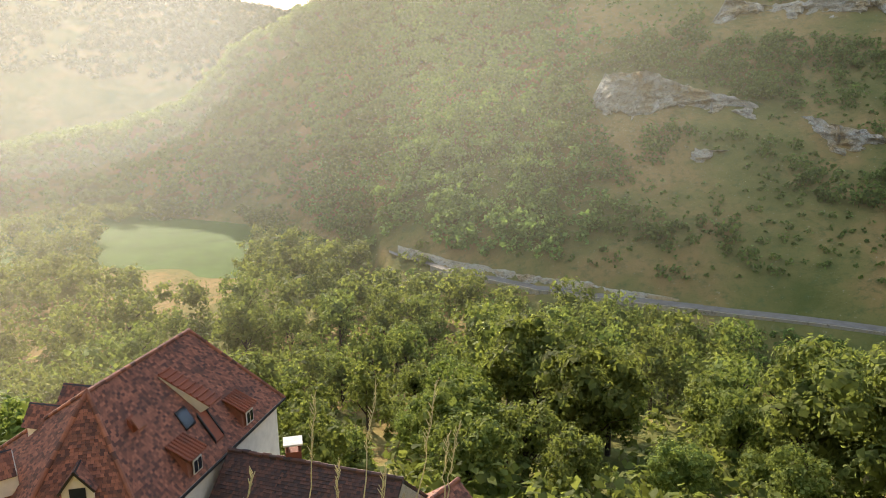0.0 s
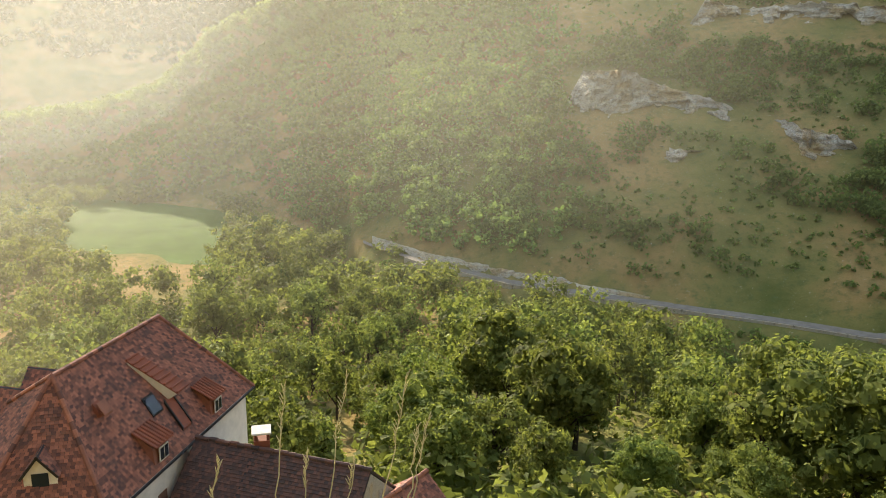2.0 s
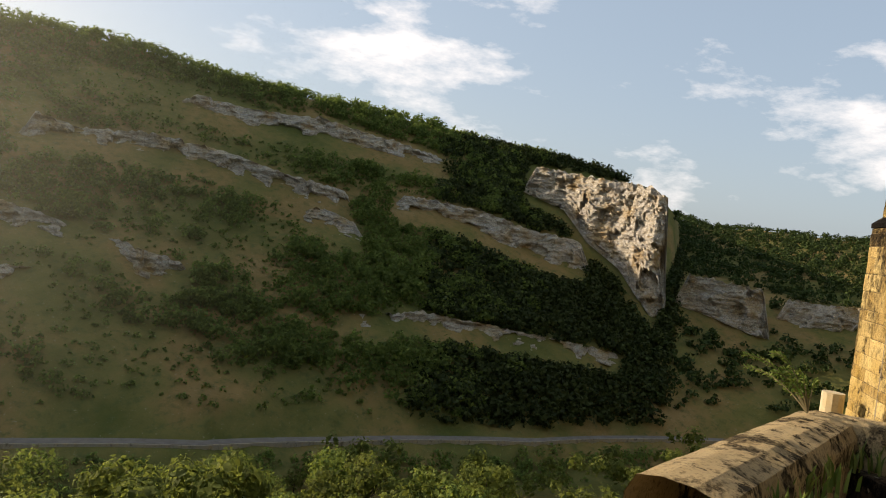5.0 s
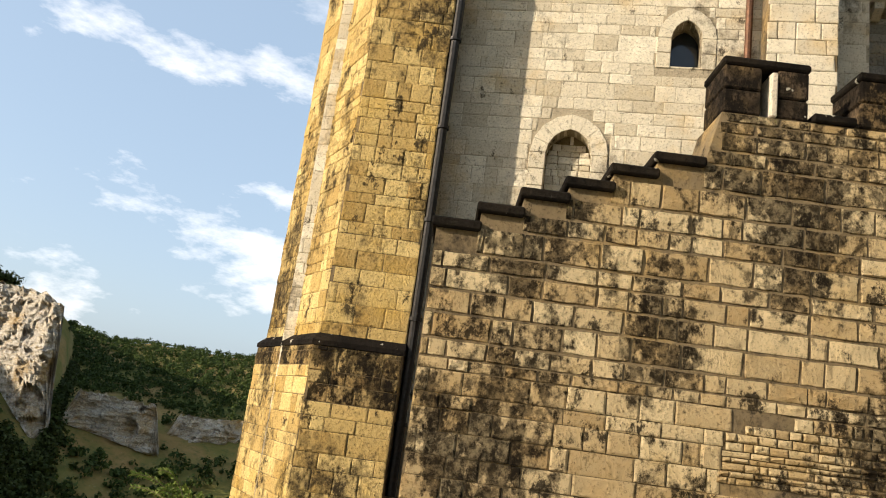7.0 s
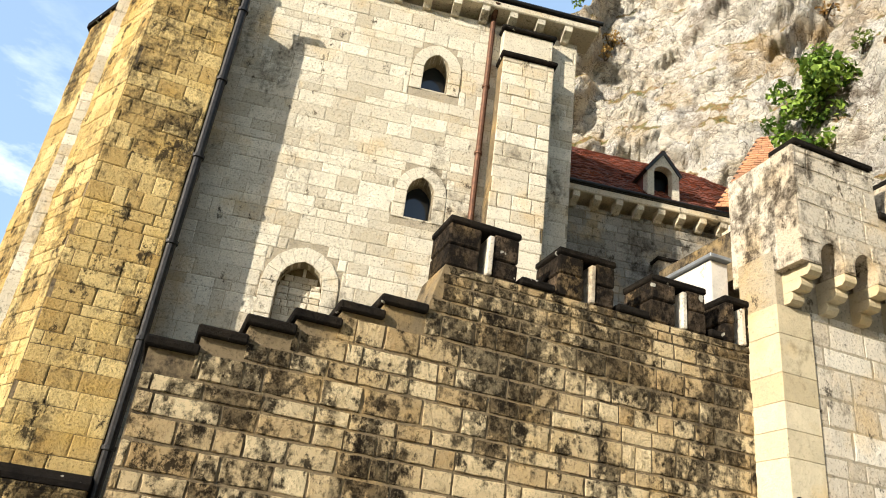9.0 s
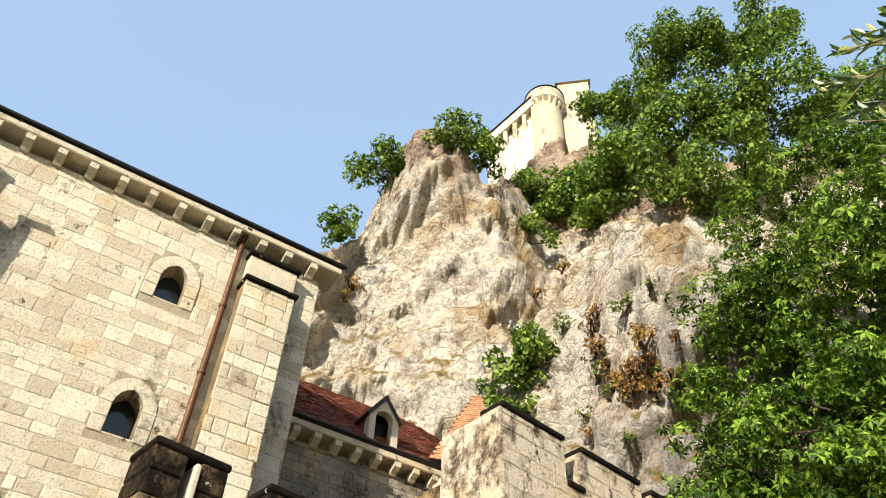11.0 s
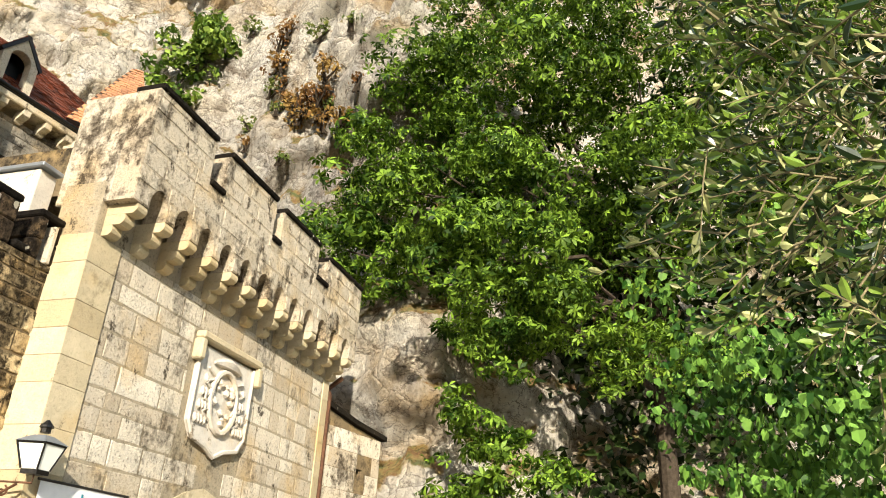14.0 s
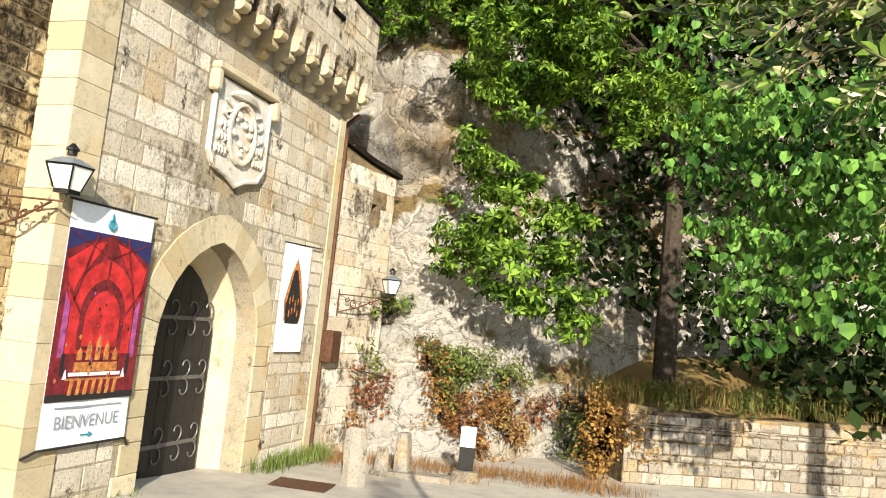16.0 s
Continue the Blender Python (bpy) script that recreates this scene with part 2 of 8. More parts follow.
def ground_mat():
    m, n, l, b = mat("valley_ground")
    pos = n.new("ShaderNodeNewGeometry").outputs["Position"]
    a = noise_node(n, l, pos, 0.02, 8, 0.65)
    col = ramp(n, l, a, [(0.34, (0.085, 0.095, 0.024)), (0.47, (0.155, 0.135, 0.042)), (0.57, (0.235, 0.155, 0.058)), (0.72, (0.29, 0.195, 0.085))])
    f = noise_node(n, l, pos, 0.30, 9, 0.75)
    col = mixc(n, l, grey(n, l, f, 0.50, 0.66, 0, 0.8), col, (0.075, 0.095, 0.03))
    st = noise_node(n, l, pos, 0.8, 6, 0.75)
    col = mixc(n, l, grey(n, l, st, 0.62, 0.72, 0, 0.6), col, (0.42, 0.38, 0.31))
    l.new(col, b.inputs["Base Color"])
    b.inputs["Roughness"].default_value = 1.0
    bump(n, l, b, f, 0.6, 0.8)
    return m


M_GROUND = ground_mat()


def plain(name, col, rough=0.7, metal=0.0, var=0.25, scale=6.0, bumps=0.15, dist=0.01):
    m, n, l, b = mat(name)
    pos = n.new("ShaderNodeTexCoord").outputs["Object"]
    f = noise_node(n, l, pos, scale, 8, 0.65)
    c = mixc(n, l, grey(n, l, f, 0.3, 0.7), tuple(min(1, v * (1 + var)) for v in col), tuple(v * (1 - var) for v in col))
    l.new(c, b.inputs["Base Color"])
    r2 = noise_node(n, l, pos, scale * 3.3, 4)
    l.new(grey(n, l, r2, 0.3, 0.7, max(0.05, rough - 0.12), min(1.0, rough + 0.12)), b.inputs["Roughness"])
    b.inputs["Metallic"].default_value = metal
    if rough > 0.85:
        b.inputs["Specular IOR Level"].default_value = 0.1
    if bumps:
        bump(n, l, b, f, bumps, dist)
    return m


def leaf_mat(name, dark, light, gloss=0.55, trans=0.35, glow=(0.20, 0.30, 0.03), pale=None, gap_shade=0.0):
    m, n, l, b = mat(name)
    rnd = n.new("ShaderNodeNewGeometry").outputs["Random Per Island"]
    oi = n.new("ShaderNodeObjectInfo").outputs["Random"]
    c = mixc(n, l, rnd, dark, light)
    if pale:
        c = mixc(n, l, grey(n, l, rnd, 0.74, 0.80), mixc(n, l, grey(n, l, rnd, 0.35, 0.6), dark, light), pale)
    # clump-sized dark patches paint the shaded gaps of the foliage into its colour
    if gap_shade:
        sp_ = noise_node(n, l, n.new("ShaderNodeTexCoord").outputs["Object"], gap_shade, 3, 0.55)
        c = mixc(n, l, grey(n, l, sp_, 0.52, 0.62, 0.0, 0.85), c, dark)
    hs = n.new("ShaderNodeHueSaturation")
    l.new(c, hs.inputs["Color"])
    wide = 0.25 if gap_shade else 1.0
    l.new(grey(n, l, oi, 0, 1, 0.5 - 0.025 * wide, 0.5 + 0.015 * wide), hs.inputs["Hue"])
    l.new(grey(n, l, oi, 0, 1, 1.05 - 0.30 * wide, 1.05 + 0.30 * wide), hs.inputs["Value"])
    l.new(hs.outputs["Color"], b.inputs["Base Color"])
    b.inputs["Roughness"].default_value = gloss
    b.inputs["Specular IOR Level"].default_value = 0.5 if gloss < 0.4 else 0.15
    tr = n.new("ShaderNodeBsdfTranslucent")
    l.new(mixc(n, l, 0.5, hs.outputs["Color"], glow), tr.inputs["Color"])
    mx = n.new("ShaderNodeMixShader")
    mx.inputs["Fac"].default_value = trans
    l.new(b.outputs["BSDF"], mx.inputs[1])
    l.new(tr.outputs["BSDF"], mx.inputs[2])
    l.new(mx.outputs["Shader"], n["Material Output"].inputs["Surface"])
    return m


M_LEAF = leaf_mat("valley_foliage", (0.038, 0.058, 0.012), (0.170, 0.205, 0.045), 0.8, 0.40, (0.32, 0.37, 0.07))
M_SCRUB = leaf_mat("scrub_foliage", (0.040, 0.072, 0.016), (0.17, 0.235, 0.055), 0.8, 0.46, (0.30, 0.42, 0.09))
# leaf colour lowered to put the far slope's shade into its woods
M_SHADEWOOD = leaf_mat("shade_toned_foliage", (0.014, 0.026, 0.006), (0.058, 0.082, 0.020), 0.8, 0.15, (0.06, 0.09, 0.02))
# near-black leaves that stand in for the deep shade behind the trees
M_SHADELEAF = leaf_mat("shade_dark_leaves", (0.008, 0.018, 0.004), (0.030, 0.050, 0.010), 0.6, 0.12, (0.05, 0.09, 0.01))
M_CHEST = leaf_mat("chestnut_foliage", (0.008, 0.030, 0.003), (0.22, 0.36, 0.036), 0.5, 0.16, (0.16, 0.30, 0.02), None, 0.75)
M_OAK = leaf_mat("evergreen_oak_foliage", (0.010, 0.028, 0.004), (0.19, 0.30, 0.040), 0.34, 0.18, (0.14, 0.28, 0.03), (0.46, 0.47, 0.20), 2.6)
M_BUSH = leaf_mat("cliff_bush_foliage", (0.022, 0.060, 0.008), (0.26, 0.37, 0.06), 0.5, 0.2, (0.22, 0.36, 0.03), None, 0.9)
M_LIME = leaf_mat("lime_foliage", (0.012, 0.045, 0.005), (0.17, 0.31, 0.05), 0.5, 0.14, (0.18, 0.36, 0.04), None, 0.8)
M_DRY = leaf_mat("dry_grass", (0.20, 0.11, 0.03), (0.36, 0.24, 0.08), 0.8, 0.3, (0.4, 0.25, 0.08))
M_CREEP = leaf_mat("rusty_creeper", (0.11, 0.045, 0.014), (0.34, 0.18, 0.055), 0.8, 0.3, (0.30, 0.17, 0.04))
M_GRASS = leaf_mat("green_grass", (0.06, 0.10, 0.02), (0.20, 0.22, 0.06), 0.7, 0.3)
M_BARK = plain("bark", (0.055, 0.042, 0.03), 0.95, 0, 0.5, 8, 0.8, 0.04)
M_IRON = plain("rusty_iron", (0.11, 0.05, 0.025), 0.65, 0.5, 0.5, 14, 0.3)
M_DARKIRON = plain("dark_iron", (0.03, 0.028, 0.026), 0.45, 0.8, 0.4, 18, 0.2)
M_WOOD = plain("old_dark_oak", (0.013, 0.010, 0.008), 0.6, 0, 0.5, 12, 0.4)
M_WHITE = plain("white_render", (0.66, 0.62, 0.55), 0.95, 0, 0.12, 1.2, 0.4, 0.05)
M_PAVE = plain("pale_gravel_paving", (0.43, 0.385, 0.315), 0.95, 0, 0.22, 1.4, 0.5, 0.03)
M_ROAD = plain("grey_asphalt_road", (0.17, 0.15, 0.125), 0.9, 0, 0.2, 0.4, 0.1)
M_MEADOW = plain("mown_meadow", (0.05, 0.09, 0.015), 1.0, 0, 0.25, 0.08, 0.2, 0.1)
for _m in (M_MEADOW, M_GROUND, M_ROAD):
    _m.node_tree.nodes["Principled BSDF"].inputs["Specular IOR Level"].default_value = 0.05
M_ZINC = plain("grey_zinc_sheet", (0.22, 0.24, 0.26), 0.5, 0.5, 0.2, 3, 0.1)


def tile_mat(name, light, dark):
    m, n, l, b = mat(name)
    rnd = n.new("ShaderNodeNewGeometry").outputs["Random Per Island"]
    pos = n.new("ShaderNodeNewGeometry").outputs["Position"]
    c = mixc(n, l, rnd, light, dark)
    f = noise_node(n, l, pos, 0.8, 8, 0.7)
    c = mixc(n, l, grey(n, l, f, 0.5, 0.72, 0, 0.7), c, (0.05, 0.035, 0.03))
    l.new(c, b.inputs["Base Color"])
    b.inputs["Roughness"].default_value = 0.85
    bump(n, l, b, noise_node(n, l, pos, 14, 5), 0.4, 0.02)
    return m


M_TILE = tile_mat("brown_clay_tiles", (0.34, 0.125, 0.07), (0.085, 0.034, 0.024))
M_TILE2 = tile_mat("russet_clay_tiles", (0.30, 0.085, 0.04), (0.09, 0.026, 0.015))
M_TILE3 = tile_mat("dark_mossy_tiles", (0.13, 0.055, 0.035), (0.045, 0.027, 0.022))
M_TILE4 = tile_mat("orange_clay_tiles", (0.48, 0.24, 0.11), (0.36, 0.16, 0.07))
M_GLASS, _n, _l, _b = mat("dark_window_glass")
_b.inputs["Base Color"].default_value = (0.02, 0.025, 0.03, 1)
_b.inputs["Roughness"].default_value = 0.08
M_LAMPGLASS, _n, _l, _b = mat("frosted_lantern_glass")
_b.inputs["Base Color"].default_value = (0.85, 0.86, 0.80, 1)
_b.inputs["Roughness"].default_value = 0.4
_b.inputs["Transmission Weight"].default_value = 0.12
# ---- building helpers ----
def mesh_ob(name, verts, faces, material, parent=None, smooth=False):
    me = bpy.data.meshes.new(name)
    me.from_pydata(verts, [], faces)
    me.materials.append(material)
    if smooth:
        me.polygons.foreach_set("use_smooth", [True] * len(me.polygons))
    me.update()
    ob = new(name, me)
    ob.parent = parent
    return ob


def part(name, bm, material, parent=None, label=""):
    me = bpy.data.meshes.new(name)
    bmesh.ops.recalc_face_normals(bm, faces=bm.faces)
    bm.to_mesh(me)
    bm.free()
    me.materials.append(material)
    ob = new(name, me)
    ob.parent = parent
    if label:
        tagged(ob, label)
    return ob


def empty(name, label, category, group="", kind="", m=None):
    ob = tagged(new(name), label, category, group, kind)
    if m is not None:
        ob.matrix_basis = m
    return ob


def add_box(bm, lo, hi, m=None, bevel=0.0):
    c = [(a + b) / 2 for a, b in zip(lo, hi)]
    s = [b - a for a, b in zip(lo, hi)]
    mm = Matrix.Translation(c) @ Matrix.Diagonal((*s, 1))
    r = bmesh.ops.create_cube(bm, size=1, matrix=mm)
    if bevel:
        es = list({e for v in r["verts"] for e in v.link_edges})
        out = bmesh.ops.bevel(bm, geom=es, offset=bevel, segments=1, affect="EDGES")
        vs = list({v for f in out["faces"] for v in f.verts} | {v for v in r["verts"] if v.is_valid})
    else:
        vs = r["verts"]
    if m is not None:
        bmesh.ops.transform(bm, matrix=m, verts=[v for v in vs if v.is_valid])
    return vs


def box_bm(lo, hi, m=None, bevel=0.0):
    bm = bmesh.new()
    add_box(bm, lo, hi, m, bevel)
    return bm


def add_tube(bm, pts, radii, sides=6):
    """A tube through points; radii is a number or a list."""
    if isinstance(radii, (int, float)):
        radii = [radii] * len(pts)
    rings = []
    pts = [Vector(p) for p in pts]
    for i, p in enumerate(pts):
        d = (pts[min(i + 1, len(pts) - 1)] - pts[max(i - 1, 0)]).normalized()
        u = d.orthogonal().normalized() if i == 0 else (u - d * u.dot(d)).normalized()
        w = d.cross(u)
        rings.append([bm.verts.new(p + (u * math.cos(a) + w * math.sin(a)) * radii[i]) for a in [2 * math.pi * k / sides for k in range(sides)]])
    for a, b in zip(rings, rings[1:]):
        for k in range(sides):
            bm.faces.new((a[k], a[(k + 1) % sides], b[(k + 1) % sides], b[k]))
    bm.faces.new(rings[0][::-1])
    bm.faces.new(rings[-1])


def tube_bm(pts, radii, sides=6):
    bm = bmesh.new()
    add_tube(bm, pts, radii, sides)
    return bm


def prism(pts, extrude):
    bm = bmesh.new()
    f = [bm.verts.new(p) for p in pts]
    g = [bm.verts.new(p + extrude) for p in pts]
    bm.faces.new(f)
    bm.faces.new(g[::-1])
    for i in range(len(pts)):
        j = (i + 1) % len(pts)
        bm.faces.new((f[i], f[j], g[j], g[i]))
    return bm


class Face:
    """A vertical wall face: u runs along it, v up, n out of it."""
    def __init__(self, origin, heading, flip=1):
        self.o = Vector(origin)
        self.u = Vector((math.sin(radians(heading)), math.cos(radians(heading)), 0))
        self.n = Vector((self.u.y, -self.u.x, 0)) * flip

    def p(self, u, v, n=0.0):
        return self.o + self.u * u + Vector((0, 0, v)) + self.n * n

    def m(self):
        return Matrix(((self.u.x, 0, self.n.x, self.o.x), (self.u.y, 0, self.n.y, self.o.y), (0, 1, 0, self.o.z), (0, 0, 0, 1)))


def slab(face, outer, holes, thick, front=0.0):
    """A wall of the given thickness behind the face, with openings that go through it."""
    from_pts = [outer] + list(holes)
    loops = [[Vector((a, b, 0)) for a, b in lp] for lp in from_pts]
    from mathutils.geometry import tessellate_polygon
    tris = tessellate_polygon(loops)
    flat = [p for lp in from_pts for p in lp]
    bm = bmesh.new()
    fr = [bm.verts.new(face.p(a, b, front)) for a, b in flat]
    bk = [bm.verts.new(face.p(a, b, front - thick)) for a, b in flat]
    for t in tris:
        try:
            bm.faces.new([fr[i] for i in t])
            bm.faces.new([bk[i] for i in t][::-1])
        except ValueError:
            pass
    k = 0
    for lp in from_pts:
        c = len(lp)
        for i in range(c):
            a, b = k + i, k + (i + 1) % c
            bm.faces.new((fr[a], fr[b], bk[b], bk[a]))
        k += c
    return bm


def arch_loop(cx, half, base, spring, top, steps=8):
    """The outline of an arched opening, from its foot on one side over the crown to the other."""
    rise = top - spring
    out = [(cx - half, base)]
    if rise > half * 1.02:
        rad = (rise * rise + half * half) / (2 * half)
        a1 = math.acos((rad - half) / rad)
        left = [(cx - half + rad - rad * math.cos(a1 * i / steps), spring + rad * math.sin(a1 * i / steps)) for i in range(steps + 1)]
    else:
        left = [(cx - half * math.cos(math.pi / 2 * i / steps), spring + rise * math.sin(math.pi / 2 * i / steps)) for i in range(steps + 1)]
    out += left
    out += [(2 * cx - a, b) for a, b in left[-2::-1]]
    out.append((cx + half, base))
    return out


def in_loop(u, v, loop):
    c = False
    for (a, b), (d, e) in zip(loop, loop[1:] + loop[:1]):
        if (b > v) != (e > v) and u < (d - a) * (v - b) / (e - b) + a:
            c = not c
    return c


BLOCKS = []


def block_meshes(material, count=10):
    """Unit blocks with chipped, rounded fronts; x along, y up, z out."""
    out = []
    rng = random.Random(7)
    for k in range(count):
        j = lambda s: rng.uniform(-s, s)
        vs, fs = [], []
        xs, ys = (0.0, 0.3 + j(0.12), 0.68 + j(0.12), 1.0), (0.0, 0.5 + j(0.2), 1.0)
        for a, x in enumerate(xs):
            for c, y in enumerate(ys):
                edge = a in (0, 3) or c in (0, 2)
                vs.append((x + (0.035 if a == 0 else -0.035 if a == 3 else 0) + j(0.02), y + (0.07 if c == 0 else -0.07 if c == 2 else 0) + j(0.03), (0.72 if edge else 1.05) + j(0.38)))
        for a in range(3):
            for c in range(2):
                q = a * 3 + c
                fs.append((q, q + 3, q + 4, q + 1))
        rim = [0, 3, 6, 9, 10, 11, 8, 5, 2, 1]
        base = len(vs)
        flat_x = {0: 0, 3: 0.33, 6: 0.66, 9: 1, 10: 1, 11: 1, 8: 0.66, 5: 0.33, 2: 0, 1: 0}
        flat_y = {0: 0, 3: 0, 6: 0, 9: 0, 10: 0.5, 11: 1, 8: 1, 5: 1, 2: 1, 1: 0.5}
        for q in rim:
            vs.append((flat_x[q] + j(0.008), flat_y[q] + j(0.015), -1.0))
        for t in range(10):
            fs.append((rim[t], base + t, base + (t + 1) % 10, rim[(t + 1) % 10]))
        me = bpy.data.meshes.new("block")
        me.from_pydata(vs, [], fs)
        me.materials.append(material)
        me.update()
        out.append(me)
    return out


def masonry(face, loop, holes, course, length, parent, mat_single, mat_joined, near=None, seed=1, proud=0.022, joint=0.012, name="stone_block", joined_name="stonework", limit=290, wander=0.12, tilt=0.0):
    """Coursed blocks over a wall face. Blocks within near (u0, u1, v0, v1) are objects of their own, the rest one joined mesh."""
    rng = random.Random(seed)
    us, vs_ = [p[0] for p in loop], [p[1] for p in loop]
    u0, u1, v0, v1 = min(us), max(us), min(vs_), max(vs_)
    singles = block_meshes(mat_single) if near else []
    JV, JF = [], []
    made = 0
    v = v0
    fm = face.m()
    while v < v1 - 0.05:
        h = min(course * rng.uniform(1 - wander * 1.8, 1 + wander * 1.8), v1 - v)
        if v1 - v - h < 0.08:
            h = v1 - v
        u = u0 - rng.uniform(0, length)
        while u < u1:
            w = length * rng.choice((0.55, 0.8, 1.0, 1.0, 1.25, 1.6)) * rng.uniform(0.85, 1.15)
            a, b = max(u, u0), min(u + w, u1)
            u += w
            if b - a < 0.07:
                continue
            # trim to the outline and to the openings
            mids = [(a + (b - a) * s, v + h * q) for s in (0.12, 0.5, 0.88) for q in (0.15, 0.85)]
            ok = [in_loop(x, y, loop) and not any(in_loop(x, y, hl) for hl in holes) for x, y in mids]
            col = [ok[0] and ok[1], ok[2] and ok[3], ok[4] and ok[5]]
            if not all(col):
                step = (b - a) / 8
                good = []
                for s in range(8):
                    x = a + (s + 0.5) * step
                    good.append(all(in_loop(x, v + h * q, loop) and not any(in_loop(x, v + h * q, hl) for hl in holes) for q in (0.1, 0.9)))
                if not any(good):
                    continue
                s0 = good.index(True)
                s1 = s0
                while s1 < 8 and good[s1]:
                    s1 += 1
                a, b = a + s0 * step, a + s1 * step
                if b - a < 0.06:
                    continue
            pr = proud * rng.uniform(0.55, 1.35)
            if near and made < limit and near[0] <= a and b <= near[1] and near[2] <= v and v + h <= near[3]:
                ob = new(name, rng.choice(singles))
                ob.parent = parent
                ob.matrix_basis = fm @ Matrix.Translation((a + joint / 2, v + joint / 2, 0)) @ Matrix.Diagonal((b - a - joint, h - joint, pr, 1))
                if tilt:
                    c = fm @ Vector(((a + b) / 2, v + h / 2, 0))
                    turn = Matrix.Translation(c) @ Matrix.Rotation(rng.gauss(0, tilt), 4, face.n) @ Matrix.Diagonal((1, 1, rng.uniform(0.84, 1.08), 1)) @ Matrix.Translation(-c)
                    ob.matrix_basis = turn @ ob.matrix_basis
                made += 1
            else:
                k = len(JV)
                j = lambda s: rng.uniform(-s, s)
                for z, ins in ((-0.01, 0.0), (pr * 0.55, 0.0), (pr, 0.022)):
                    for x, y in ((a + joint / 2 + ins, v + joint / 2 + ins), (b - joint / 2 - ins, v + joint / 2 + ins), (b - joint / 2 - ins, v + h - joint / 2 - ins), (a + joint / 2 + ins, v + h - joint / 2 - ins)):
                        JV.append(face.p(x + j(0.006), y + j(0.006), z + (j(0.2) * pr if z == pr else 0)))
                for q in (0, 4):
                    for i in range(4):
                        JF.append((k + q + i, k + q + (i + 1) % 4, k + q + 4 + (i + 1) % 4, k + q + 4 + i))
                JF.append((k + 8, k + 9, k + 10, k + 11))
        v += h
    if JV:
        tagged(mesh_ob(joined_name, JV, JF, mat_joined, parent), kind="stuff")


def voussoirs(face, cx, half_i, half_o, spring, top_i, top_o, depth, parent, material, count=13, proud=0.03):
    li = arch_loop(cx, half_i, spring, spring, top_i, count)[1:-1]
    lo = arch_loop(cx, half_o, spring, spring, top_o, count)[1:-1]
    for i in range(len(li) - 1):
        bm = bmesh.new()
        q = [li[i], li[i + 1], lo[i + 1], lo[i]]
        c = (sum(a for a, b in q) / 4, sum(b for a, b in q) / 4)
        q = [(c[0] + (a - c[0]) * 0.97, c[1] + (b - c[1]) * 0.97) for a, b in q]
        f = [bm.verts.new(face.p(a, b, proud)) for a, b in q]
        k = [bm.verts.new(face.p(a, b, -depth)) for a, b in q]
        bm.faces.new(f)
        bm.faces.new(k[::-1])
        for x in range(4):
            bm.faces.new((f[x], f[(x + 1) % 4], k[(x + 1) % 4], k[x]))
        part("voussoir", bm, material, parent)


def az_pt(az, el, r):
    a = radians(az)
    return Vector((r * math.sin(a), r * math.cos(a), EYE + r * math.tan(radians(el))))


def facets(x, y, z, size, step, tilt):
    """Angular rock: each lump has its own offset and its own tilted face."""
    p = Vector((x, y, z * 1.25)) / size
    pt = noise.voronoi(p)[1][0]
    h = noise.cell_vector(pt * 7.3)
    d = p - pt
    return step * (h[0] - 0.5) + tilt * size * (d.x * (h[1] - 0.5) + d.y * (h[2] - 0.5) + d.z * (h[0] - 0.5))


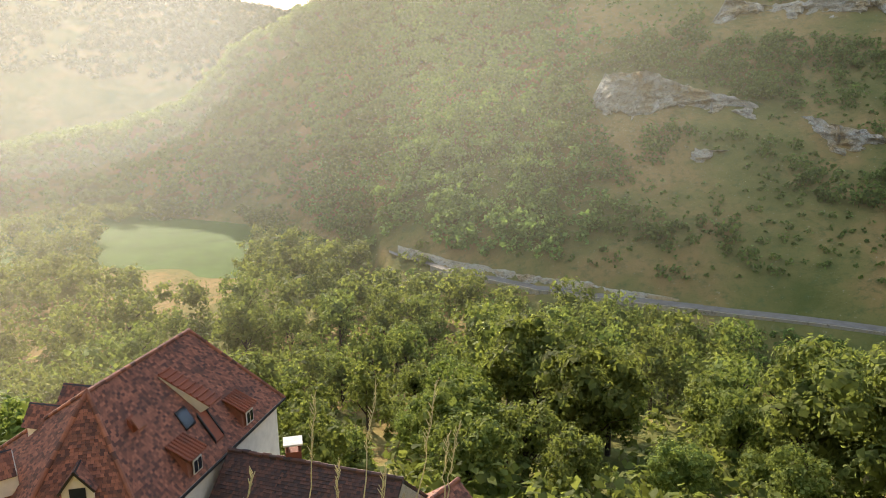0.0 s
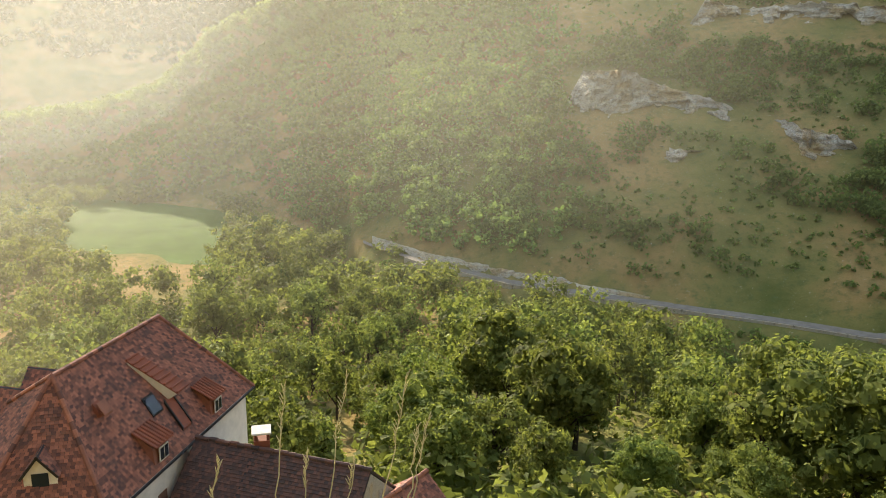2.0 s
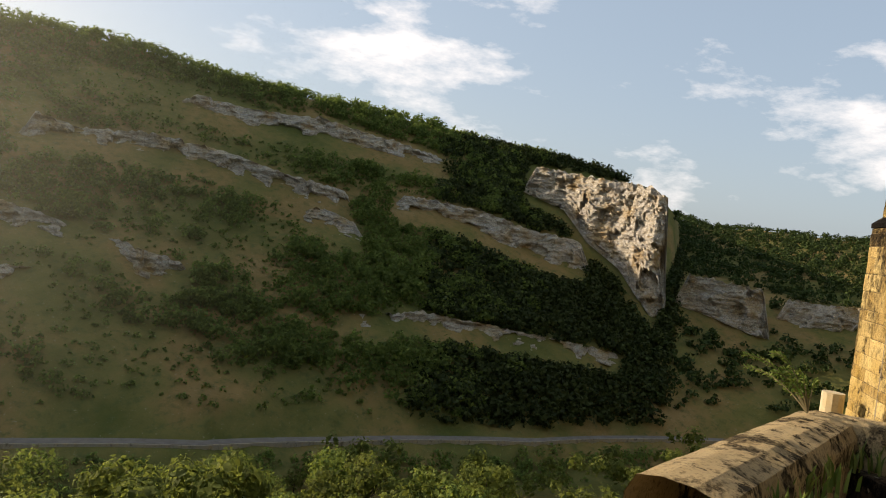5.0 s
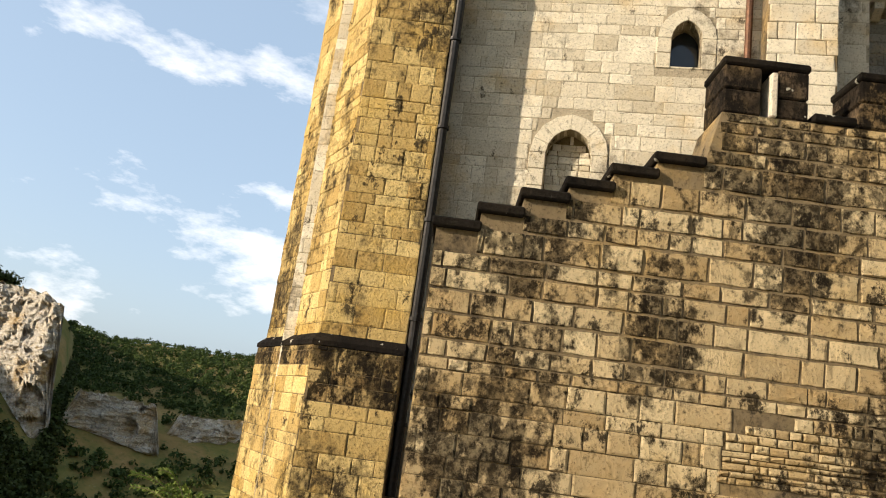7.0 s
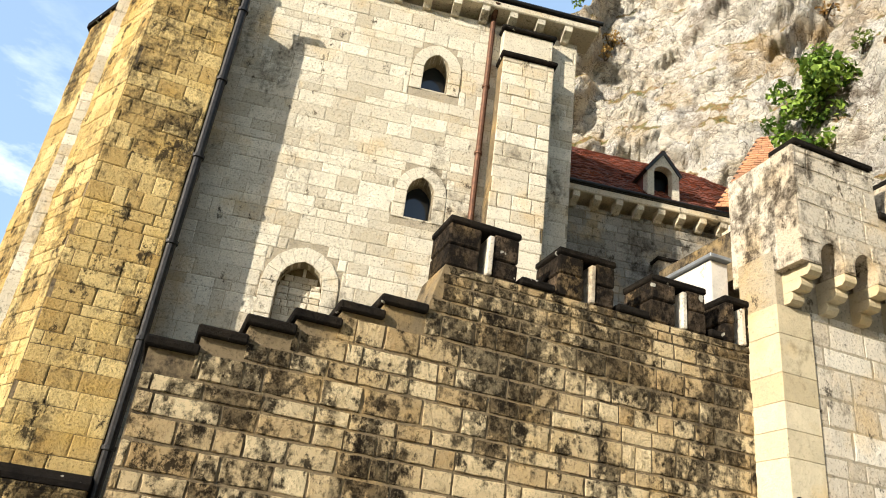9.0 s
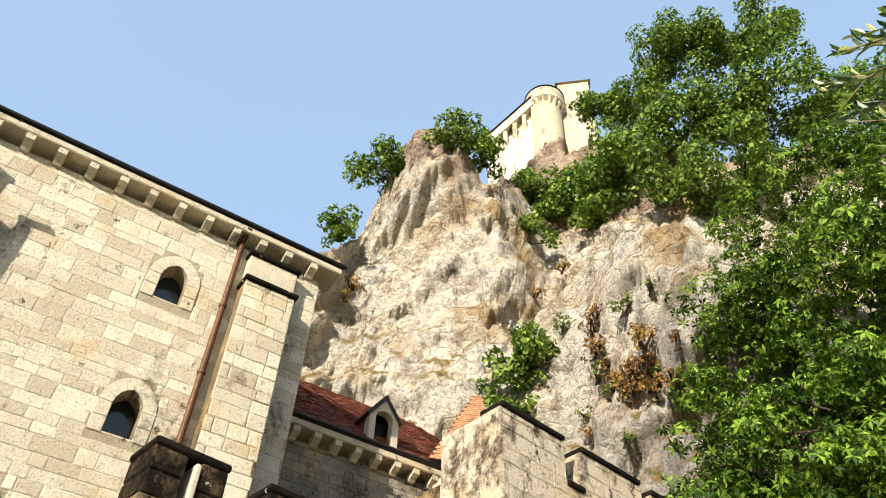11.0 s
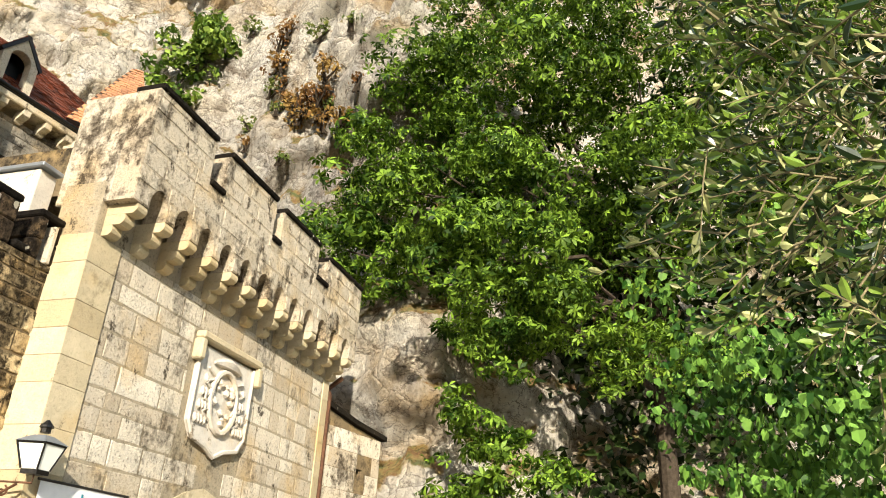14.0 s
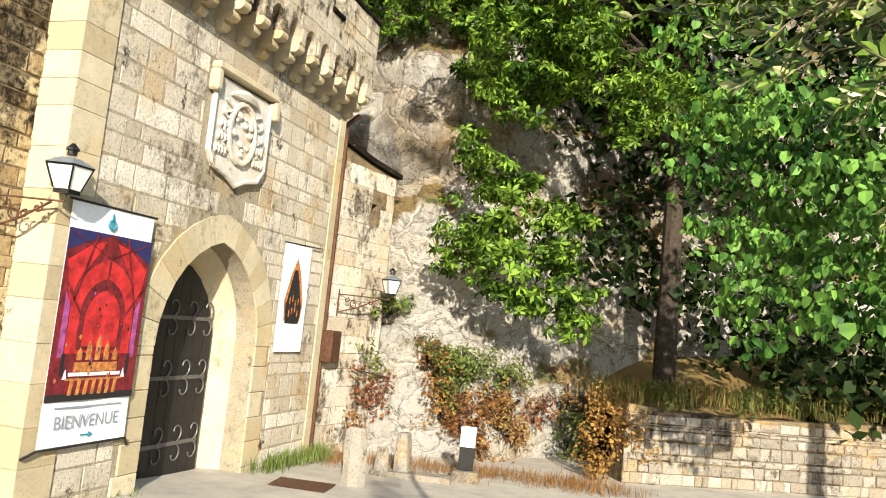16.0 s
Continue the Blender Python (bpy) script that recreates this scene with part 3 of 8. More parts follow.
# ---- foliage ----
def leaf_cloud(centres, radii, per, size, rng, shape="quad", droop=0.0, up=0.35, stray=0.55):
    """Leaves on and in clumps: arrays of vertices and faces."""
    V, Fc = [], []
    k = 0
    for (c, rad) in zip(centres, radii):
        m = max(4, int(per * (rad[0] * rad[1] + rad[0] * rad[2] + rad[1] * rad[2]) / 3))
        d = rng.normal(size=(m, 3))
        d /= np.linalg.norm(d, axis=1)[:, None]
        t = rng.uniform(0.45, 1.05, m) ** 0.6
        pos = np.array(c) + d * t[:, None] * np.array(rad)
        nrm = d + rng.normal(scale=stray, size=(m, 3)) + np.array((0, 0, up))
        nrm /= np.linalg.norm(nrm, axis=1)[:, None]
        ax = np.cross(nrm, rng.normal(size=(m, 3)))
        ax /= np.linalg.norm(ax, axis=1)[:, None]
        ax[:, 2] -= droop
        bx = np.cross(nrm, ax)
        s = size * rng.uniform(0.55, 1.3, m)
        if shape == "quad":
            w = s * rng.uniform(0.45, 0.8, m)
            for q, (a, b) in enumerate(((-1, 0), (-0.1, -1), (1, 0), (0.1, 1))):
                V.append(pos + ax * (a * s)[:, None] + bx * (b * w)[:, None] - nrm * (0.25 * s * abs(a))[:, None])
            blk = np.stack(V[-4:], 1).reshape(-1, 3)
            del V[-4:]
            V.append(blk)
            Fc.append(np.arange(k, k + 4 * m).reshape(-1, 4))
            k += 4 * m
            if stray < 0.5:
                # larger shaded leaves close the clump's inside
                mi = max(3, m // 4)
                di, si = d[:mi], np.full(mi, 0.30 * min(rad))
                pi, ai, bi = np.array(c) + di * 0.55 * np.array(rad), ax[:mi], bx[:mi]
                blk = np.stack([pi + ai * si[:, None], pi + bi * si[:, None], pi - ai * si[:, None], pi - bi * si[:, None]], 1).reshape(-1, 3)
                V.append(blk)
                Fc.append(np.arange(k, k + 4 * mi).reshape(-1, 4))
                k += 4 * mi
        elif shape == "round":
            # heart-shaped leaves that hang by their stalks
            for sg in (-1, 1):
                sd = bx * sg
                blk = np.stack([pos, pos + ax * (s * 0.15)[:, None] + sd * (s * 0.62)[:, None] + nrm * (s * 0.10)[:, None], pos + ax * (s * 0.85)[:, None] + sd * (s * 0.60)[:, None], pos + ax * (s * 1.35)[:, None] - nrm * (s * 0.25)[:, None]], 1).reshape(-1, 3)
                V.append(blk)
                Fc.append(np.arange(k, k + 4 * m).reshape(-1, 4))
                k += 4 * m
        else:
            # a hand of drooping leaflets
            for q in range(6):
                an = 2 * math.pi * (q + 0.3 * rng.random()) / 6.6
                dv = ax * math.cos(an) + bx * math.sin(an)
                sv = np.cross(nrm, dv)
                tip = pos + dv * s[:, None] - nrm * (s * 0.45)[:, None]
                mid = pos + dv * (s * 0.62)[:, None] - nrm * (s * 0.10)[:, None]
                blk = np.stack([pos, mid + sv * (s * 0.2)[:, None], tip, mid - sv * (s * 0.2)[:, None]], 1).reshape(-1, 3)
                V.append(blk)
                Fc.append(np.arange(k, k + 4 * m).reshape(-1, 4))
                k += 4 * m
    return np.concatenate(V), np.concatenate(Fc)


def quad_mesh(name, V, Fc, material):
    me = bpy.data.meshes.new(name)
    me.vertices.add(len(V))
    me.vertices.foreach_set("co", np.asarray(V, dtype=np.float32).ravel())
    me.loops.add(Fc.size)
    me.loops.foreach_set("vertex_index", Fc.astype(np.int32).ravel())
    me.polygons.add(len(Fc))
    me.polygons.foreach_set("loop_start", np.arange(0, Fc.size, 4, dtype=np.int32))
    me.polygons.foreach_set("loop_total", np.full(len(Fc), 4, dtype=np.int32))
    me.update(calc_edges=True)
    me.materials.append(material)
    return me
# ---- the valley ----
def lerp(x, table):
    return float(np.interp(x, [a for a, _ in table], [b for _, b in table]))


SKYLINE = [(-75, 8), (-45, 9), (-33, 8), (-26, 6.6), (-19, 4.7), (-13.8, 3.6), (-10, 4.9), (-5, 6.8), (2, 9), (10, 10), (22, 9.6), (35, 8.5), (43, 7.6), (52, 6.3), (61, 5.0), (63.5, 2.9), (66, 2.5), (75, 2.8), (95, 4)]
CREST = [(-75, -5), (-33, -4.8), (-29, -4.2), (-25, -3.4), (-21, -1.9), (-17.5, 1.3), (-14, 3.2), (-12, 4.2)]
ROAD_R = [(-60, 420), (-30, 420), (-14, 330), (-6.8, 262), (-2.3, 237), (4.4, 218), (10.9, 210), (19, 206), (30, 206), (40, 218), (49, 234), (55, 246), (69, 302), (95, 340)]
ROAD_Z = -62.0


def crag(x, y, z, s):
    return noise.noise((x * s, y * s, z * s))


def land(az, r):
    """The ground's height at an azimuth in degrees and a distance."""
    x, y = r * math.sin(radians(az)), r * math.cos(radians(az))
    far = 3.5 * crag(x, y, 0, 0.012) + 1.6 * crag(x, y, 3, 0.05)
    town = 1.0 if 100 <= az <= 262 else 0.0
    a = az if az <= 180 else az - 360
    if town:
        zt = lerp(r, [(0, -1.2), (17, -1.2), (24, -0.6), (40, 2), (75, 40), (110, 62), (900, 75)])
        return zt + (far if r > 60 else 0)
    a = max(-75, min(95, a))
    rr = lerp(a, ROAD_R)
    rf = rr - 22
    near = [(0, -2.5), (9, -5), (13, -12), (30, -22), (60, -35), (100, -51), (min(150, rf - 10), -65), (rf, -70)]
    if a < -8:
        near += [(rr, -69.5), (rr + 8, -68)]
        rc = 500
        zc = EYE + rc * math.tan(radians(lerp(a, CREST if a < -12 else SKYLINE)))
        re = 1150
        ze = EYE + re * math.tan(radians(lerp(a, SKYLINE)))
        near += [(max(rc, rr + 40), zc), (rc + 170, min(zc, ze) - 22), (re, ze), (re + 400, ze - 5), (4800, ze - 10)]
    else:
        near += [(rr - 9, ROAD_Z - 4), (rr - 4, ROAD_Z - 0.3), (rr + 4.5, ROAD_Z - 0.3), (rr + 5.5, ROAD_Z + 0.8), (rr + 9, ROAD_Z + 3.6)]
        rc = rr + 240 + (190 if a > 63.2 else 0)
        zc = EYE + rc * math.tan(radians(lerp(a, SKYLINE)))
        near += [(rr + 120, ROAD_Z + (zc - ROAD_Z) * 0.46), (rc, zc), (rc + 350, zc - 6), (4800, zc - 30)]
    z = lerp(r, near)
    if 30 < r and not (a > -8 and rr - 8 < r < rr + 6):
        flat_floor = a < -11 and 195 < r < 400
        z += far * min(1.0, (r - 30) / 60) * (0.12 if flat_floor else 1.0)
    return z


def build_ground():
    radii = [0.0, 4, 8, 12, 18, 26]
    while radii[-1] < 520:
        radii.append(radii[-1] + 5.5)
    while radii[-1] < 4600:
        radii.append(radii[-1] * 1.07)
    radii = radii[1:]
    azs = [-75 + 0.6 * i for i in range(int(170 / 0.6) + 1)] + [97 + 3 * i for i in range(62)]
    V, Fc = [(0, 0, land(0, 0))], []
    for az in azs:
        for r in radii:
            V.append((r * math.sin(radians(az)), r * math.cos(radians(az)), land(az if az < 262 else az - 360, r)))
    R_, A_ = len(radii), len(azs)
    for i in range(A_):
        j = (i + 1) % A_
        Fc.append((0, 1 + j * R_, 1 + i * R_))
        for k in range(R_ - 1):
            Fc.append((1 + i * R_ + k, 1 + j * R_ + k, 1 + j * R_ + k + 1, 1 + i * R_ + k + 1))
    return tagged(mesh_ob("ground", V, Fc, M_GROUND, None, True), "wooded valley floor and dry grassy hillsides", "ground", kind="structure")


build_ground()


def radius_at(az, el):
    """How far off the hillside is met at an elevation, past the road."""
    r = lerp(az, ROAD_R) + 8
    while r < 900:
        if math.degrees(math.atan2(land(az, r) - EYE, r)) >= el:
            return r
        r += 3
    return 700.0


# the road on the far slope, with its low wall and cut bank
def ribbon(name, a0, a1, step, prof, material, label, category, kind="structure", taper=0.0):
    V, Fc = [], []
    n_ = len(prof)
    azs = np.arange(a0, a1 + 0.01, step)
    for az in azs:
        rr = lerp(az, ROAD_R)
        low = min(1.0, (a1 - az) / taper) if taper else 1.0
        for dr, z, amp in prof:
            z = -0.4 + (z + 0.4) * low
            q = amp * (crag(az * 9, z * 0.7, dr, 0.9) + 0.6 * crag(az * 30, z * 2, dr, 1.1))
            V.append(((rr + dr + q) * math.sin(radians(az)), (rr + dr + q) * math.cos(radians(az)), ROAD_Z + z + q * 0.4))
    for i in range(len(azs) - 1):
        for k in range(n_ - 1):
            Fc.append((i * n_ + k, (i + 1) * n_ + k, (i + 1) * n_ + k + 1, i * n_ + k + 1))
    return tagged(mesh_ob(name, V, Fc, material), label, category, kind=kind)


ribbon("road", -7.2, 80, 0.5, [(-2.0, 0.35, 0), (2.2, 0.35, 0)], M_ROAD, "narrow grey asphalt road cut into the hillside", "road")
ribbon("roadside_wall", -4, 80, 0.4, [(-3.2, -1.6, 0.05), (-3.2, 0.5, 0.05), (-2.7, 0.5, 0.05), (-2.7, -0.2, 0)], M_RUBBLE, "low dry stone wall along the road's valley side", "wall")
ribbon("road_bank", -6.5, 19, 0.2, [(3.0, -0.3, 0), (3.3, 0.6, 0.6), (3.7, 1.3, 0.8), (4.3, 1.9, 0.9), (6.5, 2.1, 0.5)], M_FARROCK, "cut rock bank above the road", "rock bank", taper=11.0)

# meadow on the flat valley floor; the rolling ground around rises out of it
V, Fc = [], []
for i in range(21):
    az = -48 + 36 * i / 20
    for k in range(16):
        r = 190 + 240 * k / 15
        V.append((r * math.sin(radians(az)), r * math.cos(radians(az)), -68.3 + 0.005 * (r - 222)))
for i in range(20):
    for k in range(15):
        Fc.append((i * 16 + k, (i + 1) * 16 + k, (i + 1) * 16 + k + 1, i * 16 + k + 1))
tagged(mesh_ob("meadow", V, Fc, M_MEADOW, None, True), "smooth green mown meadow on the valley floor", "meadow", kind="structure")


BARE = []


def far_cliff(name, tops, bots, label, step=0.22, out=0.0, rough=1.0, nz=14):
    """A limestone outcrop on the far slope: tops and bots give elevations by azimuth."""
    a0, a1 = tops[0][0], tops[-1][0]
    BARE.append((a0, a1, tops, bots))
    na = max(6, int((a1 - a0) / step))
    V, Fc = [], []
    rs = {}
    for i in range(na + 1):
        az = a0 + (a1 - a0) * i / na
        rs[i] = radius_at(az, lerp(az, bots)) - out
    sm = [np.mean([rs[j] for j in range(max(0, i - 4), min(na, i + 4) + 1)]) for i in range(na + 1)]
    for i in range(na + 1):
        az = a0 + (a1 - a0) * i / na
        et, eb = lerp(az, tops), lerp(az, bots)
        et += 0.22 * crag(az * 2.3, 0, 7, 1.0) + 0.16 * crag(az * 7, 0, 3, 1.0)
        end = min(1.0, (i + 0.3) / 5, (na - i + 0.3) / 5)
        et = eb + (et - eb) * end
        r = sm[i]
        for k in range(nz + 2):
            t = min(1.0, k / nz)
            z = EYE + r * math.tan(radians(eb - 0.15 + (et - eb + 0.15) * t))
            x, y = r * math.sin(radians(az)), r * math.cos(radians(az))
            strat = crag(x * 0.3, y * 0.3, z * 2.2, 0.35)
            q = rough * (2.6 * crag(x, y, z * 0.5, 0.07) + 1.8 * strat + facets(x, y, z, 9.0, 3.4, 0.8) + facets(x, y, z, 3.5, 1.3, 0.8))
            lean = 4 * t + (16 if k == nz + 1 else 0)
            rq = r + q + lean
            V.append((rq * math.sin(radians(az)), rq * math.cos(radians(az)), z - (2 if k == nz + 1 else 0)))
    c = nz + 2
    for i in range(na):
        for k in range(c - 1):
            Fc.append((i * c + k, (i + 1) * c + k, (i + 1) * c + k + 1, i * c + k + 1))
    return tagged(mesh_ob(name, V, Fc, M_FARROCK), label, "cliff", "outcrops on the far slope", "structure")


far_cliff("rock_outcrop", [(8, -0.5), (9, -0.8), (12.3, -0.6), (14.0, -1.4), (20.5, -3.2)], [(8, -3.2), (10, -4.4), (13.5, -3.6), (17, -3.4), (20.5, -4.2)], "grey limestone promontory among scrub")
far_cliff("rock_outcrop", [(21.5, -3.5), (25, -4.4), (28.4, -5.2)], [(21.5, -4.2), (25.5, -6.4), (28.4, -6.2)], "pale limestone ledge on the grassy slope")
far_cliff("rock_outcrop", [(14, -5.8), (16, -6.2), (19, -6.4)], [(14, -6.8), (16, -7.5), (19, -7.4)], "small broken limestone ledge")
far_cliff("rock_outcrop", [(16, 3.4), (17, 4.2), (20, 3.6), (24, 4.0), (29, 3.6), (34, 2.5), (39.5, 1.6)], [(16, 2.2), (20, 2.6), (24, 2.7), (30, 2.0), (35, 1.0), (39.5, 0.4)], "long limestone band under the plateau")
far_cliff("rock_outcrop", [(35.3, 0.5), (38, 0.0), (40.4, -0.8)], [(35.3, -0.5), (38, -1.4), (40.4, -1.8)], "pale limestone ledge on the slope")
far_cliff("rock_outcrop", [(42, 2.2), (46, 1.9), (49, 1.6), (53, 0.6), (57.5, 0.2)], [(42, 1.0), (46, 0.6), (49, 0.0), (53, -1.4), (57.5, -1.8)], "weathered limestone band above the dark woods")
far_cliff("rock_outcrop", [(26, 7.4), (31, 6.8), (36, 7.0), (42, 6.0), (46, 5.2)], [(26, 6.4), (31, 5.6), (36, 5.6), (42, 4.7), (46, 4.6)], "limestone rim just under the plateau edge")
far_cliff("rock_outcrop", [(38.5, -7.5), (42, -7.4), (45, -6.6), (52, -7.1), (61, -7.7)], [(38.5, -8.0), (42, -8.4), (45, -7.6), (52, -8.0), (61, -8.3)], "low broken limestone ledge in the woods")
far_cliff("limestone_headland", [(51.8, 5.5), (53, 5.5), (57, 5.2), (61.4, 4.9), (62.8, 3.9), (63.2, 2.0)], [(51.8, 3.6), (55, 2.6), (57, 0.4), (59.5, -1.2), (61.5, -3.6), (62.4, -4.6), (63.2, -3.6)], "sheer pale limestone headland with overhangs", 0.16, 6, 1.1, 46)
far_cliff("rock_outcrop", [(63.8, -1.0), (67, -1.3), (70.4, -1.6)], [(63.8, -3.2), (67, -3.9), (70.4, -4.9)], "square limestone crag below the headland", 0.16, 4, 1.0, 26)
far_cliff("rock_outcrop", [(70.6, -1.8), (73, -2.0), (78, -1.6)], [(70.6, -3.5), (73, -3.6), (78, -3.4)], "shaded limestone crag in the woods", 0.15)
# ---- forecourt, rampart, gate ----
BX, GX = 8.6, 8.0
GROUND_PTS = [(0, 0.95), (6, 0.7), (10, 0.25), (16, -0.05), (40, -0.1)]


def court_z(x, y):
    return lerp(max(0.0, -y), GROUND_PTS) + 0.02 * crag(x, y, 0, 0.8) + (0.6 * max(0, (4 - math.hypot(x, y)) / 4))


V, Fc = [], []
NX, NY = 40, 60
for i in range(NX + 1):
    for k in range(NY + 1):
        x, y = -16 + 28 * i / NX, 1.1 - 31 * k / NY
        V.append((x, y, court_z(x, y)))
for i in range(NX):
    for k in range(NY):
        a = i * (NY + 1) + k
        Fc.append((a, a + 1, a + NY + 2, a + NY + 1))
tagged(mesh_ob("pavement", V, Fc, M_PAVE, None, True), "pale worn gravel and stone forecourt", "pavement", kind="structure")
part("terrace_wall", box_bm((-16, 0.9, -14), (5.2, 1.3, 0.9)), M_RUBBLE)
tagged(bpy.data.objects["terrace_wall"], "stone retaining wall of the terrace", "wall", kind="structure")

# rampart: runs from the stepped end to the gate
RF = Face((BX, 0, 0), 180)   # u grows towards the gate
K = BX / 8.3


def ru(y):
    return -y * K


def rz(z):
    return EYE + (z - EYE) * K


PU, PZ = 3.05, 3.68


def rampart():
    top = rz(7.36)
    loop = [(ru(0.36), -0.6), (7.9, -0.6), (7.9, top), (ru(-2.8), top)]
    steps = [(-2.62, 6.92), (-2.09, 6.74), (-1.6, 6.53), (-1.1, 6.3), (-0.6, 6.1), (-0.13, 5.86), (0.36, 5.63)]
    for (ya, za), (yb, zb) in zip(steps, steps[1:]):
        loop += [(ru(ya), rz(zb) - 0.12), (ru(yb), rz(zb) - 0.12)]
    body = tagged(part("rampart_wall", slab(RF, loop, [], 0.9), M_MORTAR), "high rampart of coursed golden limestone stained black", "wall", kind="structure")
    patch = [(PU, PZ - 0.55), (PU + 3.0, PZ - 0.75), (PU + 3.1, PZ + 0.02), (PU + 2.0, PZ + 0.24), (PU + 0.9, PZ + 0.26), (PU + 0.1, PZ + 0.05)]
    masonry(RF, patch, [], 0.085, 0.19, body, M_BIG, M_BIG_J, near=None, seed=14, proud=0.035, joint=0.016, wander=0.4, tilt=0.03, joined_name="rubble_patch")
    masonry(RF, loop, [patch], 0.235, 0.42, body, M_BIG, M_BIG_J, near=(-1, 9, 3.9, 7.8), seed=4, proud=0.024, joint=0.012, wander=0.26)
    # black coping stones on the steps
    for (ya, za), (yb, zb) in zip(steps, steps[1:]):
        part("coping_stone", box_bm((min(ru(ya), ru(yb)) - 0.06, rz(zb) - 0.118, -0.95), (max(ru(ya), ru(yb)) + 0.02, rz(zb), 0.09), RF.m(), 0.02), M_CAP, body, "black lichen-covered coping stone")
    return body


RAMPART = rampart()


def merlon(u0, u1, z0, z1, loops=True):
    th = empty("merlon", "blackened stone merlon with an arrow slit", "merlon", "merlons of the rampart")
    th.matrix_basis = Matrix.Translation(RF.p((u0 + u1) / 2, z0, -0.35))
    inv = th.matrix_basis.inverted()
    mid, slit = (u0 + u1) / 2, 0.055
    m = inv @ RF.m()
    rr = random.Random(int(u0 * 100))
    for ua, ub in ((u0, mid - slit), (mid + slit + 0.085, u1)):
        zs = z0 + (z1 - z0) * rr.uniform(0.42, 0.58)
        part("lower_block", box_bm((ua, z0 + 0.004, -0.7), (ub, zs - 0.006, 0.02 + rr.uniform(-0.012, 0.012)), m, 0.022), M_MERLON, th)
        part("upper_block", box_bm((ua, zs + 0.006, -0.7), (ub, z1, 0.02 + rr.uniform(-0.012, 0.012)), m, 0.022), M_MERLON, th)
    part("slit_jamb", box_bm((mid + slit, z0 + 0.004, -0.69), (mid + slit + 0.08, z1 - 0.05, 0.045), m, 0.015), M_GATE, th, "pale dressed jamb stone of the arrow slit")
    part("coping", box_bm((u0 - 0.02, z1 + 0.002, -0.72), (u1 + 0.02, z1 + 0.11, 0.045), m, 0.025), M_CAP, th, "black weathered coping slab")
    part("slit_back", box_bm((mid - slit - 0.01, z0 + 0.004, -0.69), (mid + slit + 0.01, z1 - 0.004, -0.4), m), M_CAP, th)
    return th


for ya, yb in ((-2.8, -3.81), (-4.42, -5.3), (-5.91, -6.84), (-7.2, -7.62)):
    merlon(ru(ya), ru(yb), rz(7.36), rz(7.98))
for ya, yb in ((-3.86, -4.37), (-5.35, -5.86), (-6.89, -7.15)):
    tagged(part("crenel_sill", box_bm((ru(ya), rz(7.365), -0.92), (ru(yb), rz(7.47), 0.06), RF.m(), 0.02), M_CAP), "black sill stone between two merlons", "sill stone", "sills of the rampart")

# gate
GF = Face((GX, 0, 0), 180)
G0, G1 = 7.9, 16.1
ACX, ASPR = 11.75, 2.55


def gate():
    z_top = 8.9
    out = arch_loop(ACX, 1.52, -0.6, ASPR, 4.43, 10)
    outline = [(G0, z_top), (G0, -0.6)] + out + [(G1, -0.6), (G1, z_top)]
    body = tagged(part("gate_wall", slab(GF, outline, [], 0.75), M_MORTAR_PALE), "fortified gate front of pale squared limestone", "gate", kind="structure")
    big = arch_loop(ACX, 2.12, -0.6, ASPR, 4.98, 10)
    shield = [(10.7, 5.5), (12.75, 5.5), (12.75, 7.5), (10.7, 7.5)]
    loop = [(G0 + 0.62, 0.0), (G1 - 0.3, -0.3), (G1 - 0.3, 8.06), (G0 + 0.62, 8.06)]
    masonry(GF, loop, [big, shield], 0.36, 0.62, body, M_GATE, M_GATE_J, near=(8, 16.2, 0, 8.1), seed=9, proud=0.009, joint=0.009, wander=0.22)
    voussoirs(GF, ACX, 1.52, 2.10, ASPR, 4.43, 4.96, 0.35, body, M_QUOIN, 7)
    # jamb stones and corner stones
    rng = random.Random(3)
    for side in (-1, 1):
        v = -0.3
        while v < ASPR - 0.02:
            h = min(rng.uniform(0.38, 0.55), ASPR - v)
            a, b = sorted((ACX + side * 1.52, ACX + side * (2.1 + rng.uniform(-0.12, 0.06))))
            part("jamb_stone", box_bm((a + 0.004, v + 0.006, -0.35), (b - 0.004, v + h - 0.006, 0.03), GF.m(), 0.012), M_QUOIN, body)
            v += h
    v = -0.1
    while v < 8.0:
        h = min(rng.uniform(0.36, 0.6), 8.02 - v)
        for a, b, z in ((G0 - 0.03, G0 + 0.60, 0.03), (G1 - 0.28, G1 + 0.02, 0.03)):
            part("corner_stone", box_bm((a, v + 0.002, -0.62), (b, v + h - 0.002, z), GF.m(), 0.006), M_QUOIN, body)
        v += h
    return body


GATE = gate()

# inner reveal, door leaf
part("gate_passage", box_bm((G0 + 0.7, -0.5, -3.4), (G1 - 0.6, 5.2, -3.1), GF.m()), M_MORTAR, GATE)
bm = bmesh.new()
inn = arch_loop(ACX - 0.15, 1.22, -0.5, 2.5, 4.05, 10)
outl = arch_loop(ACX, 1.6, -0.6, ASPR, 4.5, 10)
ring_f = [bm.verts.new(GF.p(a, b, -0.36)) for a, b in outl]
ring_b = [bm.verts.new(GF.p(a, b, -0.95)) for a, b in inn]
for i in range(len(outl) - 1):
    bm.faces.new((ring_f[i], ring_f[i + 1], ring_b[i + 1], ring_b[i]))
part("splayed_reveal", bm, M_QUOIN, GATE)


